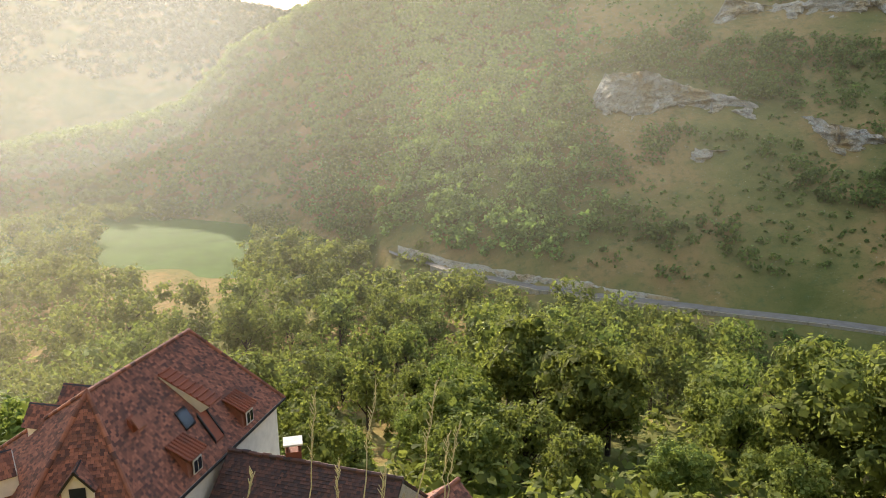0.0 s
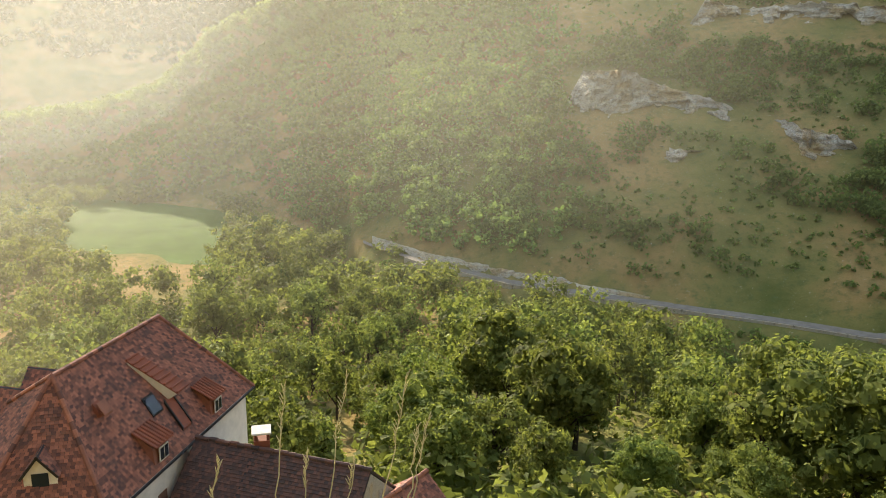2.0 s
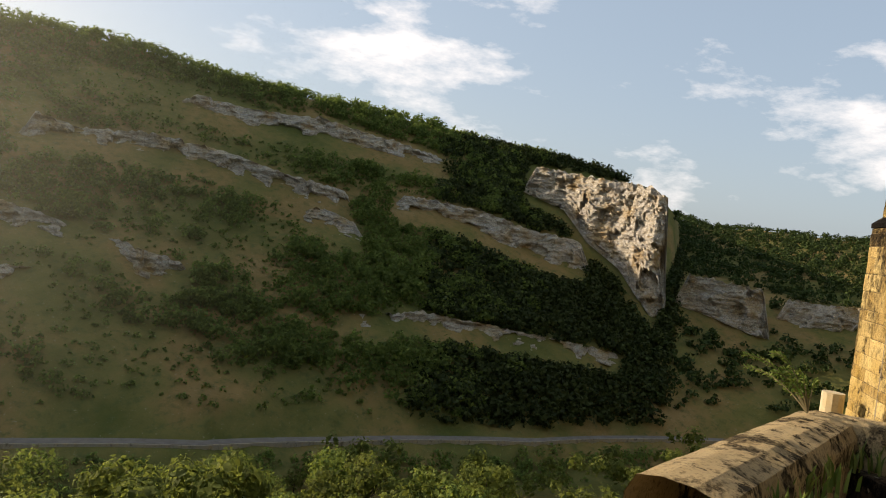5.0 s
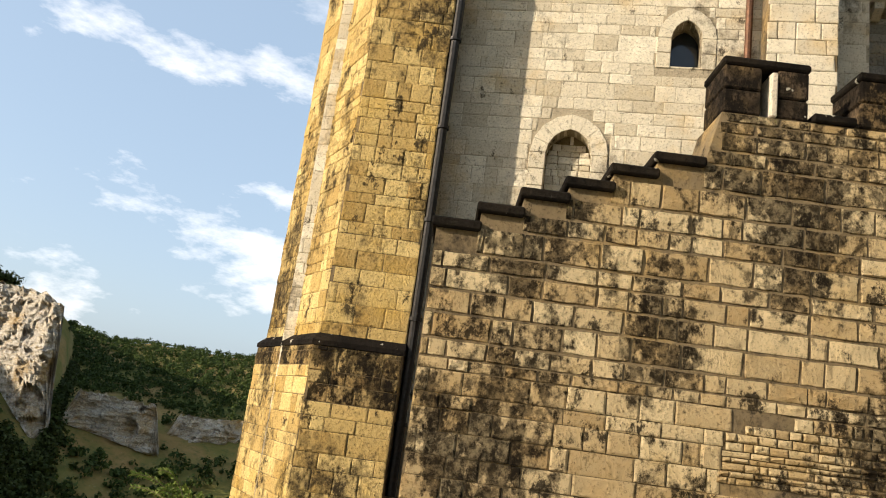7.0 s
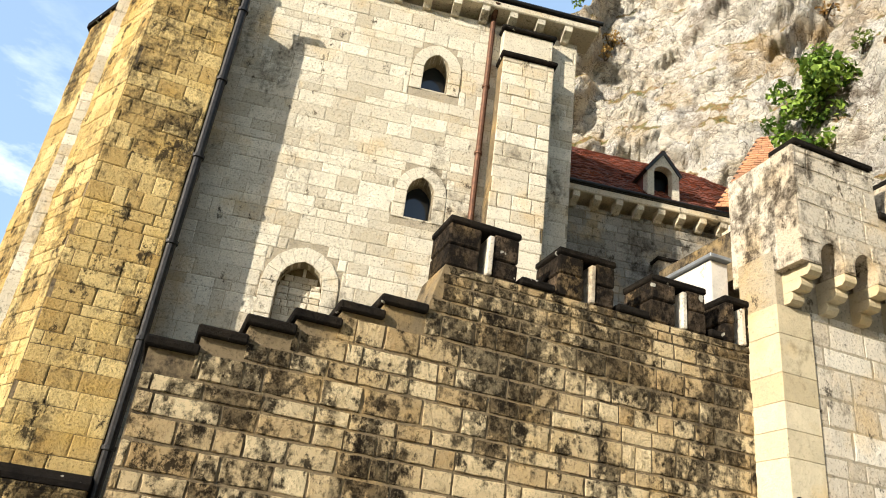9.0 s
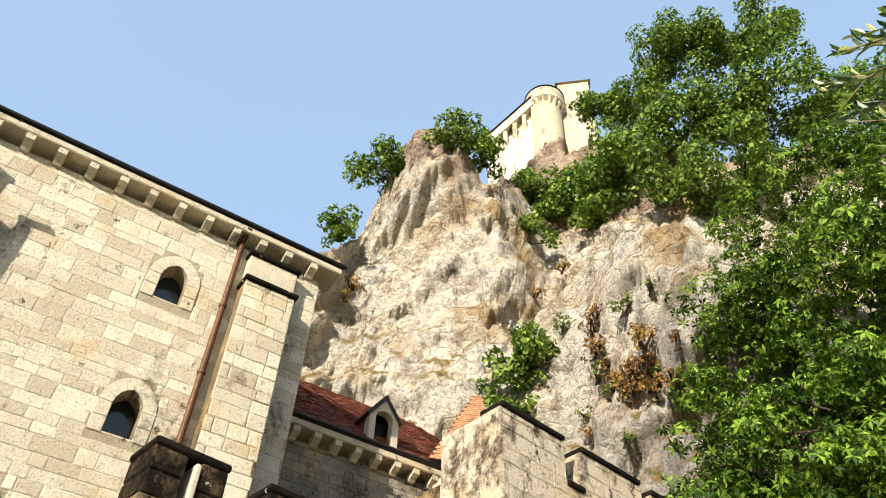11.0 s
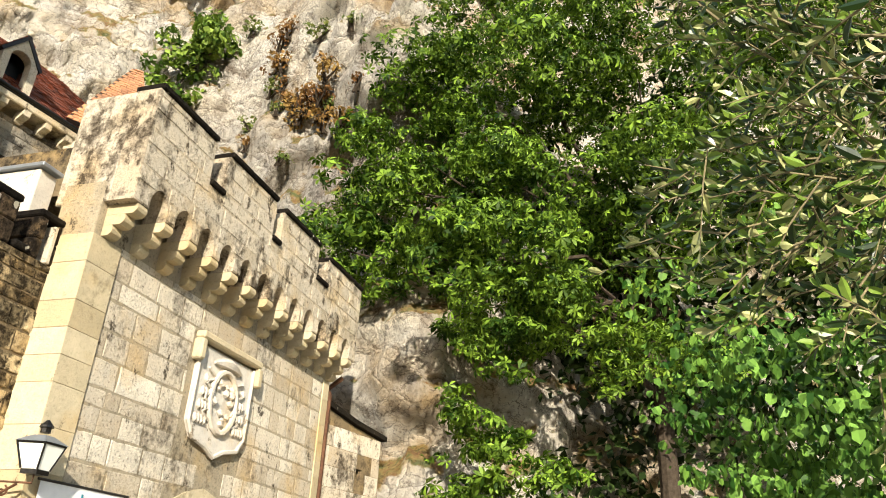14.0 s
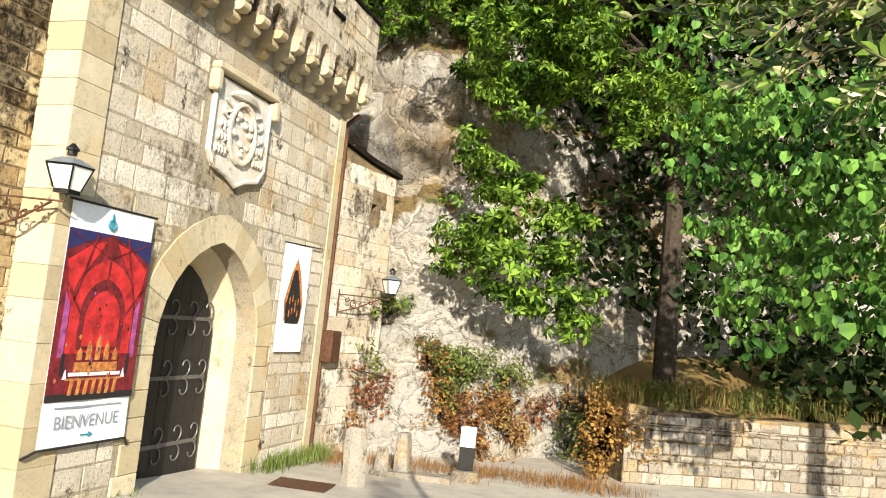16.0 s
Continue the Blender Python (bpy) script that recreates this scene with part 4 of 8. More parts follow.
def door_leaf():
    """A dark plank leaf with wrought-iron scroll hinges, ajar in the archway."""
    th = empty("gate_door", "dark oak plank door with wrought-iron scroll hinges", "door")
    th.matrix_basis = Matrix.Translation(GF.p(ACX - 1.3, 0.1, -0.62))
    inv = th.matrix_basis.inverted()
    m = inv @ GF.m()
    lp = arch_loop(ACX - 0.15, 1.25, 0.12, 2.5, 4.08, 10)
    n_pl = 9
    for k in range(n_pl):
        a = ACX - 0.15 - 1.25 + 2.5 * k / n_pl
        b = a + 2.5 / n_pl - 0.012
        def roof(u):
            best = 2.5
            for (p, q), (r_, s_) in zip(lp, lp[1:]):
                if min(p, r_) <= u <= max(p, r_) and abs(r_ - p) > 1e-6:
                    best = max(best, q + (s_ - q) * (u - p) / (r_ - p))
            return best
        bm = bmesh.new()
        q = [(a, 0.12), (b, 0.12), (b, roof(b - 0.01)), (a, roof(a + 0.01))]
        f = [bm.verts.new(m @ Vector((x, y, -0.72))) for x, y in q]
        g = [bm.verts.new(m @ Vector((x, y, -0.80))) for x, y in q]
        bm.faces.new(f)
        bm.faces.new(g[::-1])
        for i in range(4):
            bm.faces.new((f[i], f[(i + 1) % 4], g[(i + 1) % 4], g[i]))
        part("plank", bm, M_WOOD, th)
    for zh in (0.7, 1.9, 3.0):
        hinge = part("strap_hinge", box_bm((ACX - 1.35, zh - 0.035, -0.72), (ACX + 1.0, zh + 0.035, -0.70), m), M_STRAP, th, "wrought-iron strap hinge")
        for uc in (-0.75, -0.2, 0.35, 0.85):
            for sg in (-1, 1):
                pts = []
                for s in range(15):
                    t = s / 14
                    rad = 0.20 * (1 - 0.72 * t)
                    an = 4.6 * t * sg - sg * 1.57
                    pts.append(m @ Vector((ACX + uc + rad * math.cos(an), zh + sg * 0.21 + rad * math.sin(an), -0.705)))
                part("scroll", tube_bm(pts, 0.017, 5), M_STRAP, hinge)
    return th


M_STRAP = plain("worn_grey_iron", (0.13, 0.12, 0.11), 0.5, 0.3, 0.3, 16, 0.2)
door_leaf()


def machicolation():
    th = empty("machicolation", "projecting crenellated parapet on stone corbels with small arches", "parapet")
    base = GF.p(12, 8.0, 0)
    th.matrix_basis = Matrix.Translation(base)
    m = Matrix.Translation(-base) @ GF.m()
    OUT = 0.55
    us = [8.15 + 0.655 * i for i in range(13)]
    for u in us:
        bm = bmesh.new()
        for k in range(3):
            d = OUT * (k + 1) / 3
            zb = 8.04 + 0.17 * k
            prof = [(0.0, zb), (d - 0.07, zb), (d - 0.015, zb + 0.05), (d, zb + 0.10), (d - 0.02, zb + 0.166), (0.0, zb + 0.166)]
            f = [bm.verts.new(m @ Vector((u - 0.11, z, n_))) for n_, z in prof]
            g = [bm.verts.new(m @ Vector((u + 0.11, z, n_))) for n_, z in prof]
            bm.faces.new(f)
            bm.faces.new(g[::-1])
            for i in range(6):
                bm.faces.new((f[i], f[(i + 1) % 6], g[(i + 1) % 6], g[i]))
        part("corbel", bm, M_QUOIN, th, "rounded triple-stepped stone corbel")
    # parapet front with small arches between corbels
    lo = 8.552
    outline = [(us[0] - 0.25, lo)]
    for a, b in zip(us, us[1:]):
        outline += [(x, y) for x, y in arch_loop((a + b) / 2, (b - a) / 2 - 0.11, lo, lo + 0.14, lo + 0.42, 5)]
    outline += [(us[-1] + 0.25, lo)]
    tops = [(9.53, 10.55), (9.53, 9.72), (9.99, 9.72), (9.99, 10.55), (11.75, 10.55), (11.75, 9.72), (12.09, 9.72), (12.09, 10.5), (13.79, 10.5), (13.79, 9.72), (14.35, 9.72), (14.35, 10.4)]
    outline += [(us[-1] + 0.25, 10.4)] + tops[::-1] + [(us[0] - 0.25, 10.55)]
    bm = slab(GF, outline, [], 0.45, OUT)
    bmesh.ops.transform(bm, matrix=Matrix.Translation(-base), verts=bm.verts)
    par = part("parapet", bm, M_PARAPET, th)
    pf = Face(GF.p(0, 0, OUT), 180)
    holes = []
    for a, b in zip(us, us[1:]):
        holes.append(arch_loop((a + b) / 2, (b - a) / 2 - 0.09, lo - 1, lo + 0.14, lo + 0.44, 5))
    before = set(bpy.data.objects)
    masonry(pf, outline, holes, 0.33, 0.6, th, M_PARAPET, M_PARAPET, near=(7, 17, 8, 11), seed=12, proud=0.014, limit=200)
    for ob in set(bpy.data.objects) - before:
        ob.matrix_basis = Matrix.Translation(-base) @ ob.matrix_basis
    for a, b, z in ((us[0] - 0.25, 9.53, 10.55), (9.99, 11.75, 10.55), (12.09, 13.79, 10.5), (14.35, us[-1] + 0.25, 10.4), (9.53, 9.99, 9.72), (11.75, 12.09, 9.72), (13.79, 14.35, 9.72)):
        part("coping", box_bm((a + 0.003, z + 0.002, OUT - 0.5), (b - 0.003, z + 0.11, OUT + 0.06), m, 0.02), M_CAP, th, "blackened coping slab")
    # end return over the corner, and the walk behind the parapet
    part("return_wall", box_bm((us[0] - 0.25, 8.56, -0.9), (us[0] + 0.15, 10.55, OUT - 0.452), m, 0.02), M_PARAPET, th)
    part("wall_walk", box_bm((us[0], 9.06, -0.9), (us[-1], 9.14, OUT - 0.452), m), M_MORTAR, th)
    part("gate_back", box_bm((us[0] + 0.1, 8.98, -3.3), (us[-1], 9.9, -0.9), m), M_MORTAR, th)
    return th


machicolation()


def carved_shield():
    th = empty("carved_coat_of_arms", "pale stone relief shield under a moulded hood", "relief panel")
    b0 = GF.p(11.75, 5.5, 0)
    th.matrix_basis = Matrix.Translation(b0)
    m = Matrix.Translation(-b0) @ GF.m()
    pts = [(10.86, 7.3), (10.86, 5.95), (11.05, 5.7), (11.45, 5.62), (11.75, 5.48), (12.05, 5.62), (12.45, 5.7), (12.64, 5.95), (12.64, 7.3)]
    f_ = Face((GX, 0, 0), 180)
    bm = slab(f_, pts, [], 0.1, 0.07)
    bmesh.ops.transform(bm, matrix=Matrix.Translation(-b0), verts=bm.verts)
    part("panel", bm, M_CARVED, th)
    ring = [m @ Vector((a, b, 0.08)) for a, b in pts]
    part("border", tube_bm(ring, 0.045, 6), M_CARVED, th)
    part("hood_mould", box_bm((10.72, 7.36, 0.0), (12.78, 7.50, 0.20), m, 0.03), M_QUOIN, th, "moulded stone hood")
    for u in (10.70, 12.66):
        part("hood_stop", box_bm((u, 6.98, 0.0), (u + 0.16, 7.357, 0.20), m, 0.03), M_QUOIN, th)
    # carved relief: a central oval, scrolls and tassels
    rng = random.Random(5)
    bm = bmesh.new()
    oval = [m @ Vector((11.75 + 0.42 * math.cos(a), 6.45 + 0.55 * math.sin(a), 0.1)) for a in np.linspace(0, 2 * math.pi, 22)]
    add_tube(bm, oval, 0.055, 6)
    add_tube(bm, [m @ Vector((11.3 + 0.9 * t, 7.08 + 0.07 * math.sin(math.pi * t), 0.1)) for t in np.linspace(0, 1, 8)], [0.03, 0.06, 0.09, 0.11, 0.11, 0.09, 0.06, 0.03], 6)
    for sd in (-1, 1):
        for row in range(4):
            for c in range(row + 1):
                p = m @ Vector((11.75 + sd * (0.58 + 0.09 * (c - row / 2) + 0.03), 6.75 - 0.24 * row, 0.09))
                bmesh.ops.create_icosphere(bm, subdivisions=1, radius=0.055, matrix=Matrix.Translation(p) @ Matrix.Diagonal((1, 0.8, 1.7, 1)))
        pts = [m @ Vector((11.75 + sd * (0.45 + 0.13 * math.cos(a * 2.4)), 6.95 - 0.1 * a, 0.1)) for a in np.linspace(0, 9, 24)]
        add_tube(bm, pts, 0.028, 5)
    for k in range(14):
        p = m @ Vector((11.75 + rng.uniform(-0.28, 0.28), 6.45 + rng.uniform(-0.38, 0.38), 0.08))
        bmesh.ops.create_icosphere(bm, subdivisions=1, radius=rng.uniform(0.05, 0.1), matrix=Matrix.Translation(p))
    part("relief", bm, M_CARVED, th, "worn carved relief")
    return th


M_CARVED = stone_mat("carved_pale_stone", (0.62, 0.58, 0.51), (0.58, 0.53, 0.45), (0.20, 0.16, 0.11), 0.6, 0.8, "object", 0.35)
carved_shield()

# ---- church ----
CH = 9.0
CD = 14.32
cn = Vector((-math.cos(radians(CH)), math.sin(radians(CH)), 0))


def church_u(az, d=CD):
    """Along-wall place, seen from the eye at an azimuth, of a wall at distance d."""
    return d / math.tan(radians(az - CH)) * -1


def church_z(az, el, d=CD):
    return EYE + d / math.sin(radians(az - CH)) * math.tan(radians(el))


CF = Face((CD * math.cos(radians(CH)), -CD * math.sin(radians(CH)), 0), CH + 180)
CU0, CU1 = church_u(77.3), church_u(118.6)
CTOP = church_z(119.8, 42.8) - 0.75


def church():
    w1c, w2c, nc = church_u(105.45), church_u(105.7), church_u(97.2)
    w1 = arch_loop(w1c, 0.31, church_z(105.6, 37.2), church_z(105.6, 38.9), church_z(105.6, 39.9), 6)
    w2 = arch_loop(w2c, 0.30, church_z(105.6, 27.5), church_z(105.6, 29.6), church_z(105.6, 30.8), 6)
    ni = arch_loop(nc, 0.45, 6.0, church_z(97.2, 21.1), church_z(97.2, 22.9), 6)
    outline = [(CU0, -1), (CU1, -1), (CU1, CTOP), (CU0, CTOP)]
    body = tagged(part("church_wall", slab(CF, outline, [w1, w2, ni], 0.9), M_MORTAR_PALE), "tall church wall of pale weathered limestone", "church wall", kind="structure")
    grow = lambda lp, c, s: [(c + (a - c) * s, b + (0.18 if abs(a - c) < 0.25 else 0.0)) for a, b in lp]
    holes = [arch_loop(w1c, 0.62, church_z(105.6, 37.2) - 0.02, church_z(105.6, 38.9), church_z(105.6, 39.9) + 0.3, 6), arch_loop(w2c, 0.60, church_z(105.6, 27.5) - 0.02, church_z(105.6, 29.6), church_z(105.6, 30.8) + 0.3, 6), arch_loop(nc, 0.80, 6.0, church_z(97.2, 21.1), church_z(97.2, 22.9) + 0.38, 6)]
    masonry(CF, [(CU0, 3.2), (CU1, 3.2), (CU1, CTOP), (CU0, CTOP)], holes, 0.30, 0.52, body, M_GATE, M_CH, near=None, seed=21, proud=0.012, joint=0.009, wander=0.2)
    for (c, hi, ho, a, b, d, fz) in ((w1c, 0.31, 0.60, 37.2, 38.9, 39.9, 105.6), (w2c, 0.30, 0.58, 27.5, 29.6, 30.8, 105.6), (nc, 0.45, 0.78, 12.0, 21.1, 22.9, 97.2)):
        sp = church_z(fz, b)
        voussoirs(CF, c, hi, ho, sp, church_z(fz, d), church_z(fz, d) + ho - hi, 0.3, body, M_CH, 4, 0.03)
        base = church_z(fz, a)
        n_ = max(1, round((sp - base) / 0.36))
        for sd in (-1, 1):
            for k in range(n_):
                q0, q1 = sorted((c + sd * hi, c + sd * ho))
                part("jamb_stone", box_bm((q0, base + (sp - base) * k / n_ + 0.005, -0.3), (q1, base + (sp - base) * (k + 1) / n_ - 0.005, 0.03), CF.m(), 0.012), M_CH, body)
    for c, a, b, tag in ((w1c, 37.2, 39.9, "window_1"), (w2c, 27.5, 30.8, "window_2")):
        z0, z1 = church_z(105.6, a), church_z(105.6, b)
        win = empty(tag, "small round-arched church window with dark glass", "window", kind="structure")
        part("pane", box_bm((c - 0.33, z0, -0.50), (c + 0.33, z1, -0.48), CF.m()), M_GLASS, win)
        part("sill", box_bm((c - 0.31, z0 + 0.002, -0.47), (c + 0.31, z0 + 0.05, 0.01), CF.m(), 0.01), M_CH, win)
    # blocked niche infill of small stones
    nf = Face(CF.p(0, 0, -0.35), CH + 180)
    infill = part("niche_infill", box_bm((nc - 0.46, 6.0, -0.6), (nc + 0.46, church_z(97.2, 22.9), -0.36), CF.m()), M_MORTAR, body)
    masonry(nf, ni, [], 0.15, 0.24, body, M_GATE, M_CH, near=None, seed=22, proud=0.02, joined_name="infill_stonework")
    return body


CHURCH = church()


def cornice(face, u0, u1, z, parent_label, step=0.72):
    th = empty("cornice", parent_label, "cornice")
    b0 = face.p(u0, z, 0)
    th.matrix_basis = Matrix.Translation(b0)
    m = Matrix.Translation(-b0) @ face.m()
    part("shelf", box_bm((u0 - 0.1, z + 0.302, -0.5), (u1 + 0.42, z + 0.50, 0.42), m, 0.03), M_CH, th)
    part("gutter", tube_bm([m @ Vector((u0 - 0.1, z + 0.56, 0.46)), m @ Vector((u1 + 0.5, z + 0.56, 0.46))], 0.055, 8), M_DARKIRON, th, "dark metal roof gutter")
    u = u0 + 0.35
    while u < u1 + 0.3:
        bm = bmesh.new()
        prof = [(0.0, z), (0.10, z), (0.16, z + 0.06), (0.26, z + 0.10), (0.36, z + 0.16), (0.38, z + 0.30), (0.0, z + 0.30)]
        f = [bm.verts.new(m @ Vector((u - 0.10, y, n_))) for n_, y in prof]
        g = [bm.verts.new(m @ Vector((u + 0.10, y, n_))) for n_, y in prof]
        bm.faces.new(f)
        bm.faces.new(g[::-1])
        for i in range(7):
            bm.faces.new((f[i], f[(i + 1) % 7], g[(i + 1) % 7], g[i]))
        part("corbel", bm, M_CH, th, "curved stone corbel")
        u += step
    return th


cornice(CF, CU0, CU1, CTOP - 0.1, "carved stone corbel table under the church eaves")


def tiled_roof(name, quad, material, label, category="roof", row=0.14, w=0.17, thick=0.02, seed=1, under=None, kind="", parent=None):
    """A roof slope of flat tiles. quad: eave start, eave end, ridge end, ridge start."""
    rng = np.random.default_rng(seed)
    e0, e1, r1, r0 = [Vector(p) for p in quad]
    nrm = (e1 - e0).cross(r0 - e0).normalized()
    if nrm.z < 0:
        nrm = -nrm
    th = parent or tagged(new(name), label, category, kind=kind)
    bm = bmesh.new()
    top = [bm.verts.new(p) for p in (e0, e1, r1, r0)]
    bot = [bm.verts.new(p - nrm * 0.12) for p in (e0, e1, r1, r0)]
    bm.faces.new(top)
    bm.faces.new(bot[::-1])
    for i in range(4):
        bm.faces.new((top[i], top[(i + 1) % 4], bot[(i + 1) % 4], bot[i]))
    part("roof_deck", bm, M_WOOD, th)
    slope = ((r0 - e0).length + (r1 - e1).length) / 2
    rows = max(2, int(slope / row))
    V, Fc = [], []
    for k in range(rows):
        t0, t1 = k / rows, min(1.0, (k + 1.35) / rows)
        a0, a1 = e0.lerp(r0, t0), e1.lerp(r1, t0)
        b0, b1 = e0.lerp(r0, t1), e1.lerp(r1, t1)
        n_ = max(1, int((a1 - a0).length / w))
        off = 0.5 * (k % 2)
        for i in range(n_):
            s0, s1 = min(1, (i + off) / n_), min(1, (i + off + 0.94) / n_)
            if s1 - s0 < 0.2 / n_:
                continue
            lift = thick * rng.uniform(0.7, 1.9)
            sag = rng.uniform(-0.01, 0.01)
            p = [a0.lerp(a1, s0) + nrm * lift, a0.lerp(a1, s1) + nrm * (lift + sag), b0.lerp(b1, s1) + nrm * 0.004, b0.lerp(b1, s0) + nrm * 0.004]
            q = [p[0] - nrm * lift * 0.95, p[1] - nrm * lift * 0.95]
            j = len(V)
            V += p + q
            Fc += [(j, j + 1, j + 2, j + 3), (j + 4, j + 5, j + 1, j)]
    tagged(mesh_ob("tiles", V, Fc, material, th), kind="stuff")
    return th


# church roof, low pitched behind the eaves
tiled_roof("church_roof", [CF.p(CU0 - 0.2, CTOP + 0.5, 0.4), CF.p(CU1 + 0.45, CTOP + 0.5, 0.4), CF.p(CU1 - 2.0, CTOP + 2.6, -5), CF.p(CU0 - 0.2, CTOP + 2.6, -5)], M_TILE2, "low russet tiled church roof", kind="structure", row=0.3, w=0.3)
# east return of the church
CE = Face(CF.p(CU1, 0, 0), CH + 90, 1)
tagged(part("church_end_wall", box_bm((CU1 - 0.9, -1, -9), (CU1, CTOP + 0.3, -0.9), CF.m()), M_CH), "narrow end wall of the church", "church wall", kind="structure")


def pilaster():
    u0, u1 = church_u(111.2), church_u(116.0)
    body = empty("wall_buttress", "flat stone buttress with stepped sloping copings", "buttress")
    b0 = CF.p((u0 + u1) / 2, 3, 0.3)
    body.matrix_basis = Matrix.Translation(b0)
    m = Matrix.Translation(-b0) @ CF.m()
    zt = church_z(113, 39.3)
    part("shaft", box_bm((u0, -0.8, 0.0), (u1, zt, 0.5), m, 0.02), M_MORTAR, body)
    ff = Face(CF.p(0, 0, 0.5), CH + 180)
    before = set(bpy.data.objects)
    masonry(ff, [(u0, 3.0), (u1, 3.0), (u1, zt), (u0, zt)], [], 0.34, 0.62, body, M_GATE, M_CH, near=None, seed=31)
    for ob in set(bpy.data.objects) - before:
        ob.matrix_basis = Matrix.Translation(-b0)
    part("upper_shaft", box_bm((u0, zt + 0.004, 0.0), (u1, zt + 1.0, 0.30), m, 0.02), M_CH, body)
    for z, d in ((zt - 0.02, 0.62), (zt + 0.98, 0.40)):
        part("weathering", box_bm((u0 - 0.06, z + 0.022, 0.0), (u1 + 0.06, z + 0.14, d), m, 0.03), M_CAP, body, "dark drip course")
    return body


pilaster()


def downpipe(face, u, z0, z1, n_off, label, mat_=None, r=0.055):
    th = empty("downpipe", label, "downpipe", "downpipes")
    b0 = face.p(u, z0, n_off)
    th.matrix_basis = Matrix.Translation(b0)
    part("pipe", tube_bm([(0, 0, 0), (0, 0, z1 - z0 - 0.4), face.n * -0.05 + Vector((0, 0, z1 - z0 - 0.25)), face.n * 0.3 + Vector((0, 0, z1 - z0))], r, 10), mat_ or M_IRON, th)
    z = 1.2
    while z < z1 - z0 - 0.6:
        part("bracket", tube_bm([(0, 0, z), (0, 0, z + 0.07)], r * 1.35, 10), mat_ or M_IRON, th)
        z += 1.9
    return th


downpipe(CF, church_u(110.2), 4, CTOP + 0.35, 0.12, "rusty iron downpipe on the church wall", r=0.07)


def octagon_buttress():
    """The corner tower-buttress: one face along the wall, one turned to the sun, standing on a wider black-capped base."""
    fx = 13.75
    ZB = EYE + 13.85 * math.tan(radians(39.9))
    body = empty("corner_buttress", "tall golden limestone corner buttress on a wider base", "buttress")
    b0 = Vector((fx + 0.8, 1.6, 0.5))
    body.matrix_basis = Matrix.Translation(b0)
    tr = Matrix.Translation(-b0)

    def ring(fx, yr, ym, s, back):
        d = Vector((math.sin(radians(60)), math.cos(radians(60)), 0))
        a, b = Vector((fx, yr, 0)), Vector((fx, ym, 0))
        c = b + d * s
        return [a, b, c, c + Vector((2.5, -0.6, 0)), Vector((fx + back, yr - 0.2, 0))]
    yr, ym = fx / math.tan(radians(86.5)), fx / math.tan(radians(80.0))
    # solve for the far end of the turned face at its azimuth
    tz = math.tan(radians(76.2))
    s = (fx - tz * ym) / (tz * 0.5 - 0.866)
    up = ring(fx, yr, ym, abs(s), 2.0)
    lo = ring(fx - 0.22, yr + 0.02, ym + 0.06, abs(s) + 0.15, 2.0)
    zc = EYE + 13.6 * math.tan(radians(5.1))
    for nm, rg, z0, z1 in (("shaft", up, zc + 0.005, ZB), ("base", lo, -9.0, zc - 0.16)):
        bm = bmesh.new()
        bt = [bm.verts.new(tr @ (p + Vector((0, 0, z0)))) for p in rg]
        tp = [bm.verts.new(tr @ (p + Vector((0, 0, z1)))) for p in rg]
        bm.faces.new(bt[::-1])
        bm.faces.new(tp)
        for i in range(5):
            bm.faces.new((bt[i], bt[(i + 1) % 5], tp[(i + 1) % 5], tp[i]))
        part(nm, bm, M_MORTAR, body)
        before = set(bpy.data.objects)
        f1 = Face(rg[0], 0, -1)
        f2 = Face(rg[1], 60, -1)
        for k, (ff, a, b) in enumerate(((f1, rg[0], rg[1]), (f2, rg[1], rg[2]))):
            w, zb, zs = (b - a).length, max(z0, -1.5), z1
            if nm == "base":
                # the courses under the cap are black with algae, most on the face along the wall
                zs = z1 - (0.98 if k == 0 else 0.36)
                masonry(ff, [(0, zs + 0.006), (w, zs + 0.006), (w, z1), (0, z1)], [], 0.31, 0.5, body, M_BIG, M_ALGAE, near=None, seed=50 + k, proud=0.02, wander=0.18, joined_name="algae_stonework")
            masonry(ff, [(0, zb), (w, zb), (w, zs), (0, zs)], [], 0.31, 0.50, body, M_BIG, M_BUT, near=None, seed=40 + k, proud=0.02, wander=0.22)
        for ob in set(bpy.data.objects) - before:
            ob.matrix_basis = tr @ ob.matrix_basis
    cap_o = ring(fx - 0.25, yr - 0.01, ym + 0.08, abs(s) + 0.17, 2.0)
    bm = bmesh.new()
    a = [bm.verts.new(tr @ (p + Vector((0, 0, zc - 0.15)))) for p in cap_o]
    b = [bm.verts.new(tr @ (p + Vector((0, 0, zc - 0.06)))) for p in cap_o]
    c = [bm.verts.new(tr @ (p + Vector((0, 0, zc + 0.10)))) for p in up]
    bm.faces.new(a[::-1])
    bm.faces.new(c)
    for i in range(5):
        j = (i + 1) % 5
        bm.faces.new((a[i], a[j], b[j], b[i]))
        bm.faces.new((b[i], b[j], c[j], c[i]))
    part("sloping_cap", bm, M_CAP, body, "black lichen-covered sloping cap")
    # two weathered set-offs at the head
    mid = [p.lerp(up[4], 0.22) for p in up]
    for rg, z0, z1 in (([p + (p - up[4]) * 0.03 for p in up], ZB + 0.004, ZB + 0.14), (mid, ZB + 0.144, ZB + 1.1), ([p + (p - up[4]) * 0.04 for p in mid], ZB + 1.104, ZB + 1.24)):
        part("set_off" if z1 - z0 > 0.5 else "drip_course", prism([tr @ (p + Vector((0, 0, z0))) for p in rg], Vector((0, 0, z1 - z0))), M_BUT if z1 - z0 > 0.5 else M_CAP, body)
    return up


